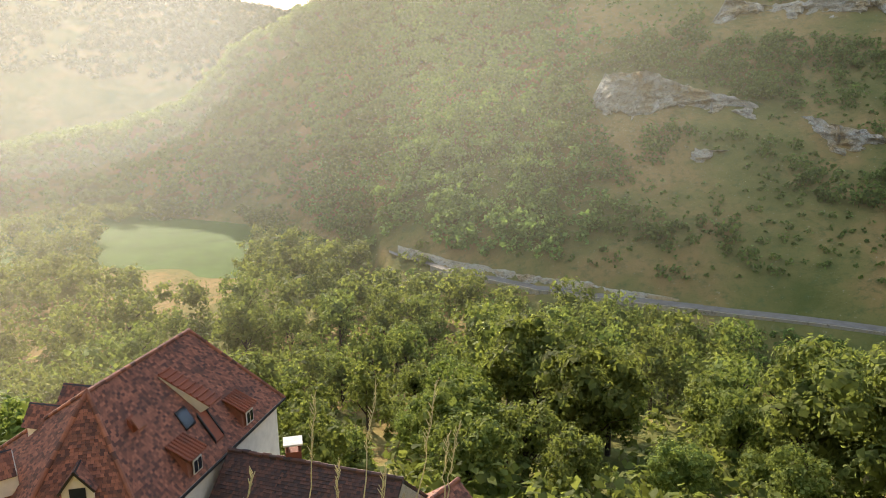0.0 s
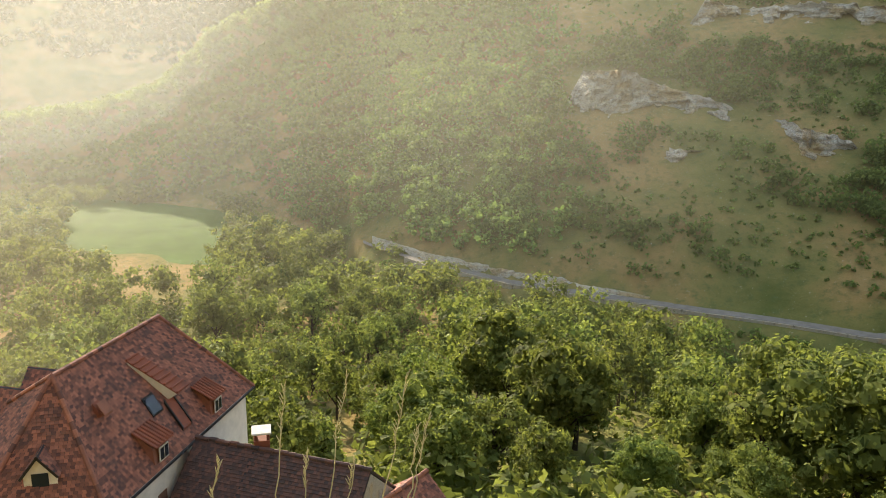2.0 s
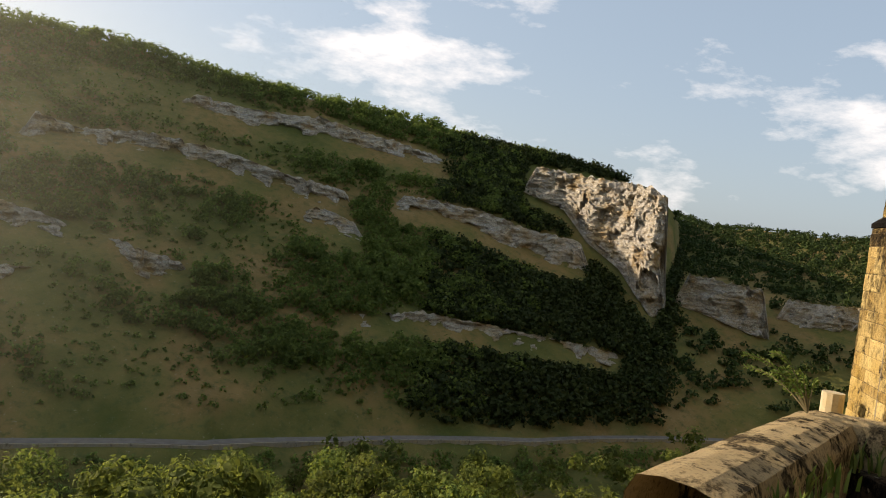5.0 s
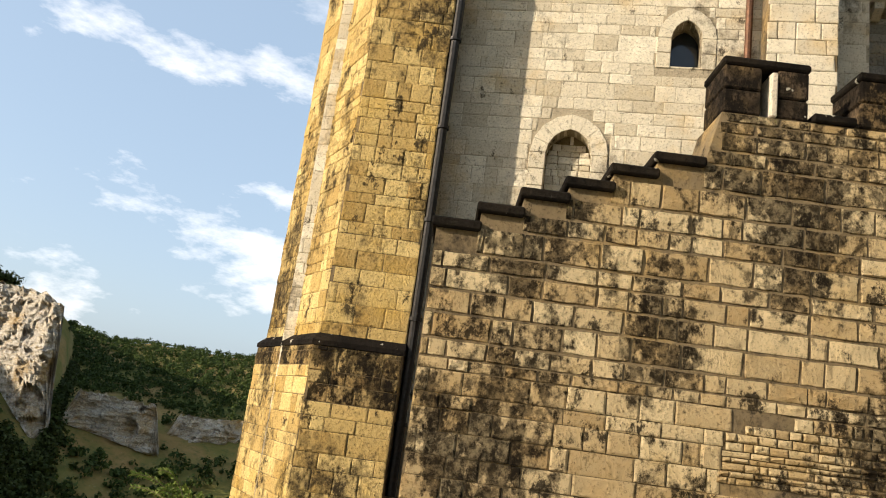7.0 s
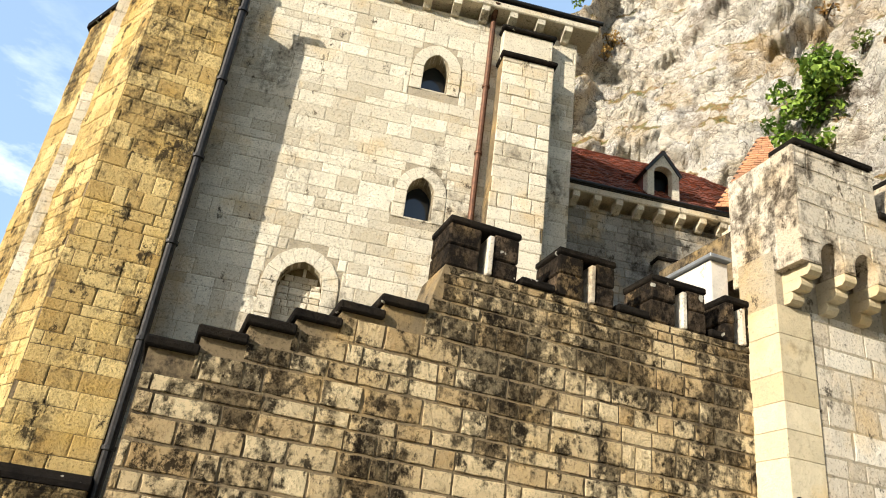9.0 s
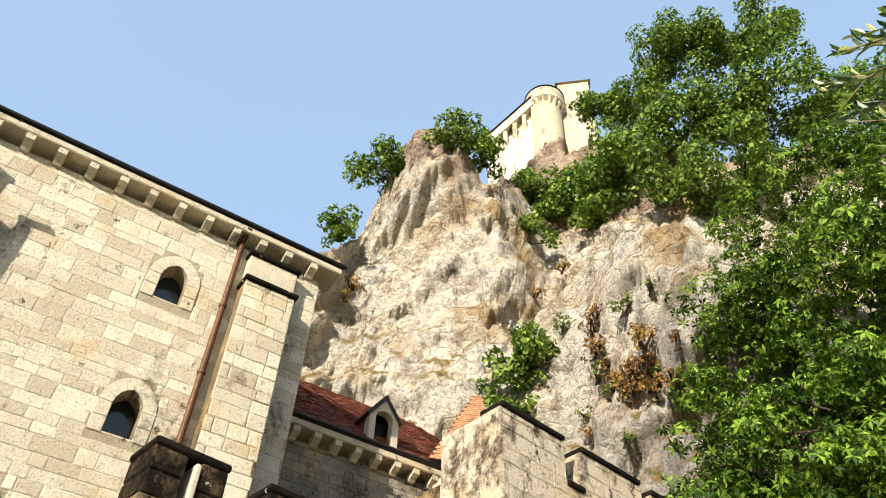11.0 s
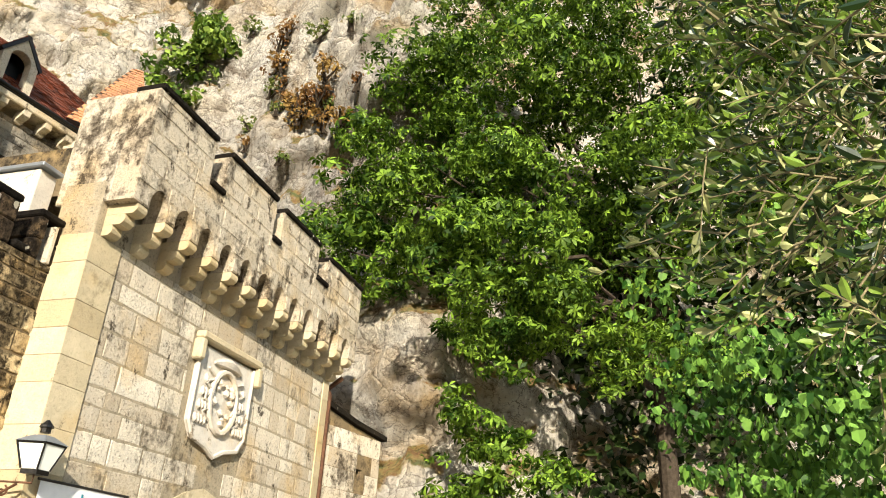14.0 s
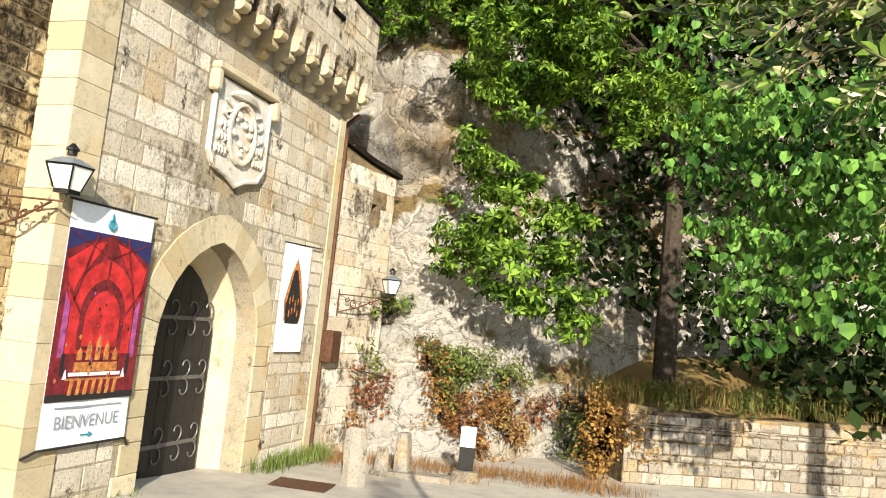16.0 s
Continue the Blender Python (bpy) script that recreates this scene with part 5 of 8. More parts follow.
BUT = octagon_buttress()
downpipe(Face((13.9, 0.74, 0), 180), 0.0, 2.0, CTOP - 1.1, 0.12, "black downpipe in the corner beside the buttress", M_DARKIRON, 0.09)

# ---- wing behind the rampart ----
WD = 17.0
WF = Face((WD * math.cos(radians(CH)), -WD * math.sin(radians(CH)), 0), CH + 180)
WU0, WU1 = church_u(112, WD), church_u(141, WD)
WTOP = EYE + 0.6395 * WD - 0.45


def wing():
    body = tagged(part("wing_wall", slab(WF, [(WU0, -1), (WU1, -1), (WU1, WTOP), (WU0, WTOP)], [], 0.8), M_MORTAR), "grey stone wall of the lower building", "building wall", kind="structure")
    masonry(WF, [(WU0, 5.5), (WU1, 5.5), (WU1, WTOP), (WU0, WTOP)], [], 0.25, 0.45, body, M_GATE, M_WING, near=None, seed=51)
    cornice(WF, WU0, WU1, WTOP - 0.1, "stone corbels under the eaves of the lower building", 0.62)
    tiled_roof("wing_roof", [WF.p(WU0, WTOP + 0.42, 0.45), WF.p(WU1, WTOP + 0.42, 0.45), WF.p(WU1 - 3.6, WTOP + 4.3, -3.4), WF.p(WU0, WTOP + 4.3, -3.4)], M_TILE2, "steep russet roof of small flat tiles", kind="structure", row=0.13, w=0.16)
    # stepped buttress
    u = church_u(127.5, WD)
    th = empty("stepped_buttress", "short stone buttress with two black weathered steps", "buttress")
    b0 = WF.p(u, 8, 0)
    th.matrix_basis = Matrix.Translation(b0)
    m = Matrix.Translation(-b0) @ WF.m()
    for k, (z0, z1, d, w) in enumerate(((3.0, 10.9, 1.1, 0.95), (10.904, 11.7, 0.75, 0.85), (11.704, 12.5, 0.4, 0.75))):
        part("shaft", box_bm((u - w, z0, 0.0), (u + w, z1, d), m, 0.03), M_WING, th)
        part("weathering", box_bm((u - w - 0.05, z1 - 0.1, 0.0), (u + w + 0.05, z1 + 0.002, d + 0.06), m, 0.02), M_CAP, th, "black drip course")
    return body


wing()


def dormer():
    u = church_u(126.3, WD)
    z0 = WTOP + 0.55
    th = empty("stone_dormer", "stone dormer window with a small gabled tile roof", "dormer")
    b0 = WF.p(u, z0, 0.2)
    th.matrix_basis = Matrix.Translation(b0) @ Matrix.Scale(0.78, 4)
    m = Matrix.Translation(-b0) @ WF.m()
    tr = Matrix.Translation(-b0)
    op = arch_loop(u, 0.36, z0 + 0.02, z0 + 1.25, z0 + 1.55, 5)
    bm = slab(Face(WF.p(0, 0, 0.15), CH + 180), [(u - 0.62, z0 + 1.35), (u - 0.62, z0)] + op + [(u + 0.62, z0), (u + 0.62, z0 + 1.35), (u, z0 + 2.15)], [], 0.35)
    bmesh.ops.transform(bm, matrix=tr, verts=bm.verts)
    part("stone_front", bm, M_CH, th)
    part("dark_opening", box_bm((u - 0.4, z0 + 0.02, -0.6), (u + 0.4, z0 + 1.4, -0.5), m), M_GLASS, th)
    for sd in (-1, 1):
        part("cheek", box_bm((u + sd * 0.58 - 0.04, z0, -1.3), (u + sd * 0.58 + 0.04, z0 + 1.33, -0.22), m), M_TILE2, th)
        quad = [tr @ WF.p(u + sd * 0.75, z0 + 1.25, 0.2), tr @ WF.p(u + sd * 0.75, z0 + 1.25, -1.8), tr @ WF.p(u, z0 + 2.25, -1.8), tr @ WF.p(u, z0 + 2.25, 0.2)]
        tiled_roof("", quad, M_TILE2, "", parent=th, row=0.13, w=0.16, seed=3)
    bm = bmesh.new()
    bmesh.ops.create_uvsphere(bm, u_segments=10, v_segments=6, radius=0.12, matrix=m @ Matrix.Translation((u, z0 + 2.32, 0.15)))
    part("finial", bm, M_CH, th)


dormer()
# orange roofed turret between wing and cliff
tiled_roof("orange_roof", [az_pt(130.6, 29.6, 19.6), az_pt(137.0, 29.0, 19.0), az_pt(135.0, 34.2, 21.0), az_pt(134.2, 34.2, 21.0)], M_TILE4, "small orange tiled roof beside the cliff", row=0.13, w=0.16)
tagged(part("turret_wall", prism([az_pt(131.0, 0, 19.8), az_pt(136.8, 0, 19.3), az_pt(136.5, 0, 21.6), az_pt(131.5, 0, 21.9)], Vector((0, 0, 10.6))), M_CH), "stone wall under the orange roof", "building wall", kind="structure")
# square stone tower top left of the gate parapet with zinc flashing
tagged(part("zinc_flashing", box_bm((7.45, 9.03, -2.5), (7.87, 9.10, -0.85), GF.m(), 0.01), M_ZINC), "grey zinc sheet roof beside the parapet", "roof sheet")
tagged(part("guard_house_wall", box_bm((7.52, 7.0, -2.4), (7.87, 9.026, -0.95), GF.m(), 0.02), M_CARVED), "pale rendered wall behind the rampart", "wall", kind="structure")
# ---- houses below the terrace ----
HA = Vector((math.sin(radians(11)), math.cos(radians(11)), 0))
HB = Vector((HA.y, -HA.x, 0))
HO = Vector((-20.3, 34.95, -12.64))
SLOPE = Vector((0, 0, -6.0)) + HB * 4.2


def hp(a, b, z=0.0):
    return HO + HA * a + HB * b + Vector((0, 0, z))


def sp(s, t, lift=0.0):
    """A place on the sunny roof slope: s along the ridge, t from ridge (0) to eave (1)."""
    nrm = HA.cross(SLOPE).normalized()
    nrm = nrm if nrm.z > 0 else -nrm
    return HO + HA * s + SLOPE * t + nrm * lift


def town_house():
    th = empty("house", "large old house with a steep brown tile roof, white walls", "house")
    R1 = 9.4
    c0, c1, c2, c3, c4 = hp(-2.2, 4.2, -6), hp(-5.0, -1.4, -6), hp(1.5, -9.4, -6), hp(13.4, -4.4, -6), hp(13.4, 4.2, -6)
    p0, p1 = hp(0, 0), hp(R1, 0)
    tiled_roof("", [c0, c4, p1, p0], M_TILE, "", parent=th, row=0.19, w=0.20, thick=0.03, seed=71)
    tiled_roof("", [c1, c0, p0, p0 + HB * 0.01], M_TILE, "", parent=th, row=0.19, w=0.20, thick=0.03, seed=72)
    tiled_roof("", [c2, c1, p0, p0 - HA * 0.01], M_TILE, "", parent=th, row=0.19, w=0.20, thick=0.03, seed=73)
    tiled_roof("", [c4, c3, p1, p1 - HB * 0.01], M_TILE, "", parent=th, row=0.3, w=0.3, thick=0.03, seed=74)
    tiled_roof("", [c3, c2, p0, p1], M_TILE, "", parent=th, row=0.3, w=0.3, thick=0.03, seed=75)
    for a, b in ((p0, p1), (p0, c0), (p0, c1), (p0, c2), (p1, c4)):
        d = b - a
        n_ = max(3, int(d.length / 0.42))
        bm = bmesh.new()
        for k in range(n_):
            add_tube(bm, [a + d * (k / n_) + Vector((0, 0, 0.05)), a + d * ((k + 1.08) / n_) + Vector((0, 0, 0.02))], [0.12, 0.145], 7)
        part("ridge_tiles", bm, M_TILE, th, "rounded ridge tiles bedded in mortar")
    # walls stand a little inside the eaves
    ring = [hp(-1.8, 3.8, -6.15), hp(-4.5, -1.3, -6.15), hp(1.4, -8.8, -6.15), hp(13.0, -4.0, -6.15), hp(13.0, 3.8, -6.15)]
    part("wall", prism(ring, Vector((0, 0, -16))), M_WHITE, th, "white lime-rendered walls with bare stone patches")
    part("eaves_gutter", tube_bm([hp(-2.2, 4.3, -6.05), hp(13.4, 4.3, -6.05)], 0.09, 7), M_DARKIRON, th)
    # windows in the white wall
    for a, z in ((7.4, -8.0), (2.8, -8.3), (11.0, -10.5)):
        win = part("window", box_bm((-0.4, -0.02, -0.55), (0.4, 0.04, 0.55), Matrix.Translation(hp(a, 3.82, z)) @ pose(0, 0, 0, 0, 0, 79)), M_SHUTTER, th, "small window with brown shutters")
    # low lean-to dormers with ribbed tile tops
    for s0, s1, t0, t1 in ((8.0, 9.55, 0.66, 0.95), (1.95, 3.6, 0.66, 0.95)):
        d = part("shed_dormer", prism([sp(s0 + 0.12, t0, 0.02), sp(s0 + 0.12, t1, 0.02), sp(s0 + 0.12, t1, 0.02) + Vector((0, 0, 1.0)) - HB * 0.1], HA * (s1 - s0 - 0.24)), M_TILE, th, "small lean-to dormer")
        a0, a1 = sp(s0, t0, 0.06), sp(s1, t0, 0.06)
        b0, b1 = sp(s0, t1, 0.02) + Vector((0, 0, 1.08)) + HB * 0.25, sp(s1, t1, 0.02) + Vector((0, 0, 1.08)) + HB * 0.25
        part("dormer_top", prism([a0, a1, b1, b0], Vector((0, 0, 0.07))), M_TILE2, d)
        for k in range(7):
            f = k / 6
            part("cover_tile", tube_bm([a0.lerp(a1, f) + Vector((0, 0, 0.1)), b0.lerp(b1, f) + Vector((0, 0, 0.1))], 0.075, 6), M_TILE2, d)
        q = sp((s0 + s1) / 2, t1, 0.02)
        mm = Matrix.Translation(q + Vector((0, 0, 0.5)) + HB * 0.12) @ pose(0, 0, 0, 0, 0, 79)
        fr = part("window_frame", box_bm((-0.42, -0.03, -0.42), (0.42, 0.03, 0.42), mm), M_CARVED, d, "white window frame")
        for sx in (-0.2, 0.2):
            part("pane", box_bm((sx - 0.16, -0.05, -0.34), (sx + 0.16, -0.033, 0.34), mm), M_GLASS, fr)
    # raised strip of cover tiles with a skylight and a chute of tiles below
    a0, a1, b0, b1 = sp(4.75, 0.19, 0.08), sp(5.85, 0.19, 0.08), sp(5.85, 0.62, 0.75), sp(7.15, 0.62, 0.75)
    top = part("raised_dormer", prism([a0, a1, b1, b0], Vector((0, 0, 0.08))), M_TILE2, th, "raised dormer strip with ribbed cover tiles")
    for k in range(9):
        f = k / 8
        part("cover_tile", tube_bm([a0.lerp(b0, f) + Vector((0, 0, 0.12)), a1.lerp(b1, f) + Vector((0, 0, 0.12))], 0.07, 6), M_TILE2, top)
    part("dormer_cheek", prism([sp(4.75, 0.19, 0.02), sp(5.85, 0.62, 0.02), b0], HA * 0.06), M_WHITE, top)
    sk = part("skylight", prism([sp(4.0, 0.50, 0.06), sp(5.0, 0.50, 0.06), sp(5.0, 0.66, 0.06), sp(4.0, 0.66, 0.06)], Vector((0, 0, 0.08))), M_DARKIRON, th, "dark framed skylight")
    part("pane", prism([sp(4.08, 0.515, 0.12), sp(4.92, 0.515, 0.12), sp(4.92, 0.645, 0.12), sp(4.08, 0.645, 0.12)], Vector((0, 0, 0.012))), M_GLASS, sk)
    ch = part("tile_chute", prism([sp(5.35, 0.63, 0.05), sp(6.2, 0.63, 0.05), sp(6.2, 0.89, 0.05), sp(5.35, 0.89, 0.05)], Vector((0, 0, 0.12))), M_TILE2, th)
    for s in (5.3, 6.2):
        part("side_board", prism([sp(s, 0.63, 0.05), sp(s + 0.09, 0.63, 0.05), sp(s + 0.09, 0.89, 0.05), sp(s, 0.89, 0.05)], Vector((0, 0, 0.26))), M_WOOD, ch)
    vent = part("roof_vent", prism([sp(0.8, 0.36, 0.0), sp(1.3, 0.36, 0.0), sp(1.3, 0.43, 0.0), sp(0.8, 0.43, 0.0)], Vector((0, 0, 0.45))), M_TILE2, th, "square red roof vent")
    part("vent_cap", prism([sp(0.72, 0.34, 0.5), sp(1.38, 0.34, 0.5), sp(1.38, 0.44, 0.5), sp(0.72, 0.44, 0.5)], Vector((0, 0, 0.12))), M_TILE, vent)
    # gabled dormers on the end slopes, and gable tops that show over the ridge
    def gable(base, out, w, h, deep):
        side = Vector((-out.y, out.x, 0))
        g = part("gabled_dormer", prism([base - side * w, base + side * w, base + side * w + Vector((0, 0, h)), base + Vector((0, 0, h + w * 1.2)), base - side * w + Vector((0, 0, h))], out * -deep), M_WHITE, th, "gabled dormer with a tiled roof")
        for sd in (-1, 1):
            e0 = base + side * sd * (w + 0.15) + Vector((0, 0, h - 0.15)) + out * 0.25
            r0 = base + Vector((0, 0, h + w * 1.2 + 0.12)) + out * 0.25
            tiled_roof("", [e0, e0 - out * (deep + 0.2), r0 - out * (deep + 0.2), r0], M_TILE, "", parent=g, row=0.19, w=0.2, seed=77)
        part("window", prism([base + out * 0.02 - side * 0.38 + Vector((0, 0, 0.25)), base + out * 0.02 + side * 0.38 + Vector((0, 0, 0.25)), base + out * 0.02 + side * 0.38 + Vector((0, 0, h)), base + out * 0.02 - side * 0.38 + Vector((0, 0, h))], out * 0.03), M_GLASS, g)
        return g
    o1 = (-HA * 0.9 + HB * 0.43).normalized()
    o2 = (-HA * 0.77 - HB * 0.63).normalized()
    gable(hp(-2.7, 1.0, -4.9), o1, 0.75, 1.1, 1.6)
    gable(hp(-2.9, -4.6, -4.9), o2, 0.75, 1.2, 1.6)
    for a in (1.0, 3.6):
        gable(hp(a, -4.4, -3.3), -HB, 0.7, 0.9, 3.0)
    gable(hp(12.6, -1.2, -4.6), HA, 0.8, 1.2, 2.0)
    return th


M_SHUTTER = plain("brown_shutter", (0.16, 0.08, 0.05), 0.8)
town_house()


def barn(name, e, label, mats, gap=0.55):
    """A ridge roof: e gives ridge start, ridge end, half width, drop."""
    r0, r1, w, drop = Vector(e[0]), Vector(e[1]), e[2], e[3]
    d = (r1 - r0).normalized()
    sd = Vector((d.y, -d.x, 0))
    th = empty(name, label, "house")
    mid = r0.lerp(r1, gap)
    dn = Vector((0, 0, -drop))
    for s in (1, -1):
        tiled_roof("", [r0 + sd * w * s + dn, mid + sd * w * s + dn, mid, r0], mats[0], "", parent=th, row=0.2, w=0.2, thick=0.03, seed=81)
        tiled_roof("", [mid + sd * w * s + dn, r1 + sd * w * s + dn, r1, mid], mats[1], "", parent=th, row=0.2, w=0.2, thick=0.04, seed=82)
    n_ = int((r1 - r0).length / 0.45)
    bm = bmesh.new()
    rr = random.Random(4)
    for k in range(n_):
        j = Vector((rr.uniform(-.03, .03), rr.uniform(-.03, .03), rr.uniform(0.0, 0.06)))
        add_tube(bm, [r0.lerp(r1, k / n_) + j, r0.lerp(r1, (k + 1.05) / n_) + j], [0.13, 0.15], 7)
    part("ridge_tiles", bm, mats[1], th, "uneven ridge tiles")
    i = w - 0.3
    part("wall", prism([r0 + sd * i + dn, r0 - sd * i + dn, r0 - Vector((0, 0, 0.25)), ][:3], (r1 - r0)), M_RUBBLE, th)
    part("lower_walls", prism([r0 + sd * i + dn, r1 + sd * i + dn, r1 - sd * i + dn, r0 - sd * i + dn], Vector((0, 0, -8))), M_RUBBLE, th, "rough stone walls")
    return th


barn("barn", ((-14.9, 39.6, -18.4), (-4.3, 36.5, -18.4), 4.2, 3.6), "old barn with a dark mossy tile roof", (M_TILE3, M_TILE3), 0.35)
barn("cottage", ((-4.7, 36.2, -20.9), (-1.4, 40.4, -20.7), 2.6, 2.0), "small cottage with a faded red tile roof", (M_TILE, M_TILE), 0.5)


def chimney():
    th = empty("chimney", "square red brick chimney with a pale capping slab", "chimney")
    th.matrix_basis = Matrix.Translation(az_pt(-15.6, -27.9, 40.5) - Vector((0, 0, 1.4)))
    part("stack", box_bm((-0.45, -0.45, -0.6), (0.45, 0.45, 1.5), pose(0, 0, 0, 0, 0, 15), 0.02), M_TILE2, th)
    for k in range(4):
        part("corner_pier", box_bm((-0.42 + 0.7 * (k % 2), -0.42 + 0.7 * (k // 2), 1.504), (-0.28 + 0.7 * (k % 2), -0.28 + 0.7 * (k // 2), 1.9), pose(0, 0, 0, 0, 0, 15)), M_TILE2, th)
    part("cap_slab", box_bm((-0.55, -0.55, 1.904), (0.55, 0.55, 2.02), pose(0, 0, 0, 0, 0, 15), 0.02), M_CARVED, th, "pale flat capping slab")


chimney()
# ---- cliff over the gate ----
CLIFF_R = [(100, 40), (110, 30), (118, 26), (135, 25), (146, 23), (153, 20.5), (160, 19.6), (168, 20.6), (176, 24), (186, 27), (205, 30)]
CLIFF_EL = [(100, 30), (112, 37), (117, 42), (119, 43.5), (122, 46.5), (125, 50.5), (128, 52.8), (131.5, 52.5), (134.6, 50.4), (135.6, 49.0), (136.6, 49.2), (138.5, 50.8), (141, 51.8), (148, 53), (156, 51), (168, 48), (185, 44), (205, 40)]


def cliff_radius(az, z):
    r0 = lerp(az, CLIFF_R)
    x, y = r0 * math.sin(radians(az)), r0 * math.cos(radians(az))
    r = r0 + 0.20 * z
    el = math.degrees(math.atan2(z - EYE, r))
    # ledge with trees above the round bastion
    rim = 44.4 - 0.028 * (az - 152.5) ** 2
    r += 5.5 * max(0.0, min(1.0, (el - rim) / 1.2)) * max(0.0, min(1.0, (az - 137) / 5))
    r -= 3.4 * math.exp(-((az - 152.5) / 7.0) ** 4) * max(0.0, min(1.0, (rim - 0.2 - el) / 2.5)) * max(0.0, min(1.0, (el - 33) / 6))
    # overhang beside the gate
    r -= 1.5 * max(0.0, min(1.0, (el - 10.5) / 2.5)) * max(0.0, min(1.0, (20 - el) / 2)) * math.exp(-((az - 158) / 7) ** 2)
    # bedding ledges, each overhanging the one below, and two dipping clefts
    bed = (z * 0.17 + 0.05 * x + 1.6 * crag(x, y, z * 0.6, 0.10)) % 1.0
    bed2 = (z * 0.57 + 0.09 * x + 0.9 * crag(x, y, z, 0.15)) % 1.0
    r += (0.75 * bed * (0.4 + 1.2 * abs(crag(x, y, z, 0.09))) + 0.22 * bed2 - 0.4) * min(1.0, max(0.0, (az - 100) / 15)) * min(1.0, max(0.0, z - 6) / 6)
    for a0, e0, slope, a1, wide, deep in ((146.0, 28.4, 0.55, 157.5, 0.55, 1.5), (131.0, 38.4, 0.36, 138.5, 0.30, 0.9), (120.0, 44.2, 0.35, 135.5, 0.35, 0.7), (141.5, 33.0, -0.55, 148.0, 0.30, 0.8)):
        off = el - (e0 + slope * (az - a0)) + 0.5 * crag(az, el, a0, 0.7)
        span = max(0.0, min(1.0, (az - a0) / 1.5)) * max(0.0, min(1.0, (a1 - az) / 1.5))
        r += span * (deep * math.exp(-(off / wide) ** 2) - 0.6 * deep * math.exp(-((off - 1.3 * wide - 0.4) / (1.6 * wide)) ** 2))
    # overhang at the summit block
    r -= 2.4 * max(0.0, min(1.0, (el - 46) / 1.6)) * math.exp(-((az - 127) / 6.5) ** 4)
    amp = min(1.0, 0.16 + max(0, z) / 17)
    wx, wy, wz = x + 1.2 * crag(x, y, z, 0.3), y + 1.2 * crag(y, z, x, 0.3), z + 1.2 * crag(z, x, y, 0.3)
    q = 2.0 * crag(x, y, z * 0.55, 0.11)
    q += facets(wx, wy, wz, 7.5, 0.30, 0.62) + facets(wx, wy, wz, 2.6, 0.10, 0.5) + facets(x, y, z, 0.9, 0.0, 0.22) + 0.7 * crag(wx, wy, wz * 0.8, 0.42) + 0.3 * crag(wx, wy, wz, 1.1)
    st = crag(x * 0.12, y * 0.12, z, 0.38)
    q += 0.28 * st
    return r + q * amp


def build_cliff():
    azs = np.arange(104, 203.01, 0.21)
    nz = 230
    V, Fc = [], []
    RR, ZZ = np.zeros((len(azs), nz + 1)), np.zeros((len(azs), nz + 1))
    for i, az in enumerate(azs):
        el = lerp(az, CLIFF_EL) + 0.5 * crag(az * 0.5, 0, 2, 1) + 0.25 * crag(az * 1.7, 1, 2, 1)
        t = math.tan(radians(el))
        r0 = lerp(az, CLIFF_R)
        zt = (EYE + (r0 + 5.5 * max(0.0, min(1.0, (az - 137) / 5))) * t) / (1 - 0.20 * t)
        for k in range(nz + 1):
            ZZ[i, k] = -2 + (zt + 2) * k / nz
            RR[i, k] = cliff_radius(az, ZZ[i, k])
    # frost and rain have rounded the broken edges
    for _ in range(2):
        RR[1:-1] = (RR[:-2] + 2 * RR[1:-1] + RR[2:]) / 4
        RR[:, 1:-1] = (RR[:, :-2] + 2 * RR[:, 1:-1] + RR[:, 2:]) / 4
    for i, az in enumerate(azs):
        for k in range(nz + 3):
            z = ZZ[i, min(k, nz)]
            x, y = RR[i, min(k, nz)] * math.sin(radians(az)), RR[i, min(k, nz)] * math.cos(radians(az))
            rough = 0.9 * abs(crag(x + z * 0.5, y, z * 1.3 - x * 0.3, 0.55)) + 0.45 * abs(crag(x, y + z * 0.3, z * 1.4, 1.3)) + 0.2 * abs(crag(x, y, z, 3.1))
            r = RR[i, min(k, nz)] + rough * min(1.0, 0.2 + max(0, z) / 12) + (0, 3, 16)[max(0, k - nz)]
            z -= (0, -0.3, 1.5)[max(0, k - nz)]
            V.append((r * math.sin(radians(az)), r * math.cos(radians(az)), z))
    c = nz + 3
    for i in range(len(azs) - 1):
        for k in range(c - 1):
            Fc.append((i * c + k, i * c + k + 1, (i + 1) * c + k + 1, (i + 1) * c + k))
    return tagged(mesh_ob("cliff", V, Fc, M_CLIFF, None, True), "towering pale limestone cliff streaked grey and ochre", "cliff", kind="structure")


build_cliff()


def cliff_point(az, el):
    """A place on the cliff's face, by direction from the eye."""
    r = 16.0
    while r < 70:
        z = EYE + r * math.tan(radians(el))
        if cliff_radius(az, z) <= r:
            break
        r += 0.2
    return az_pt(az, el, r)
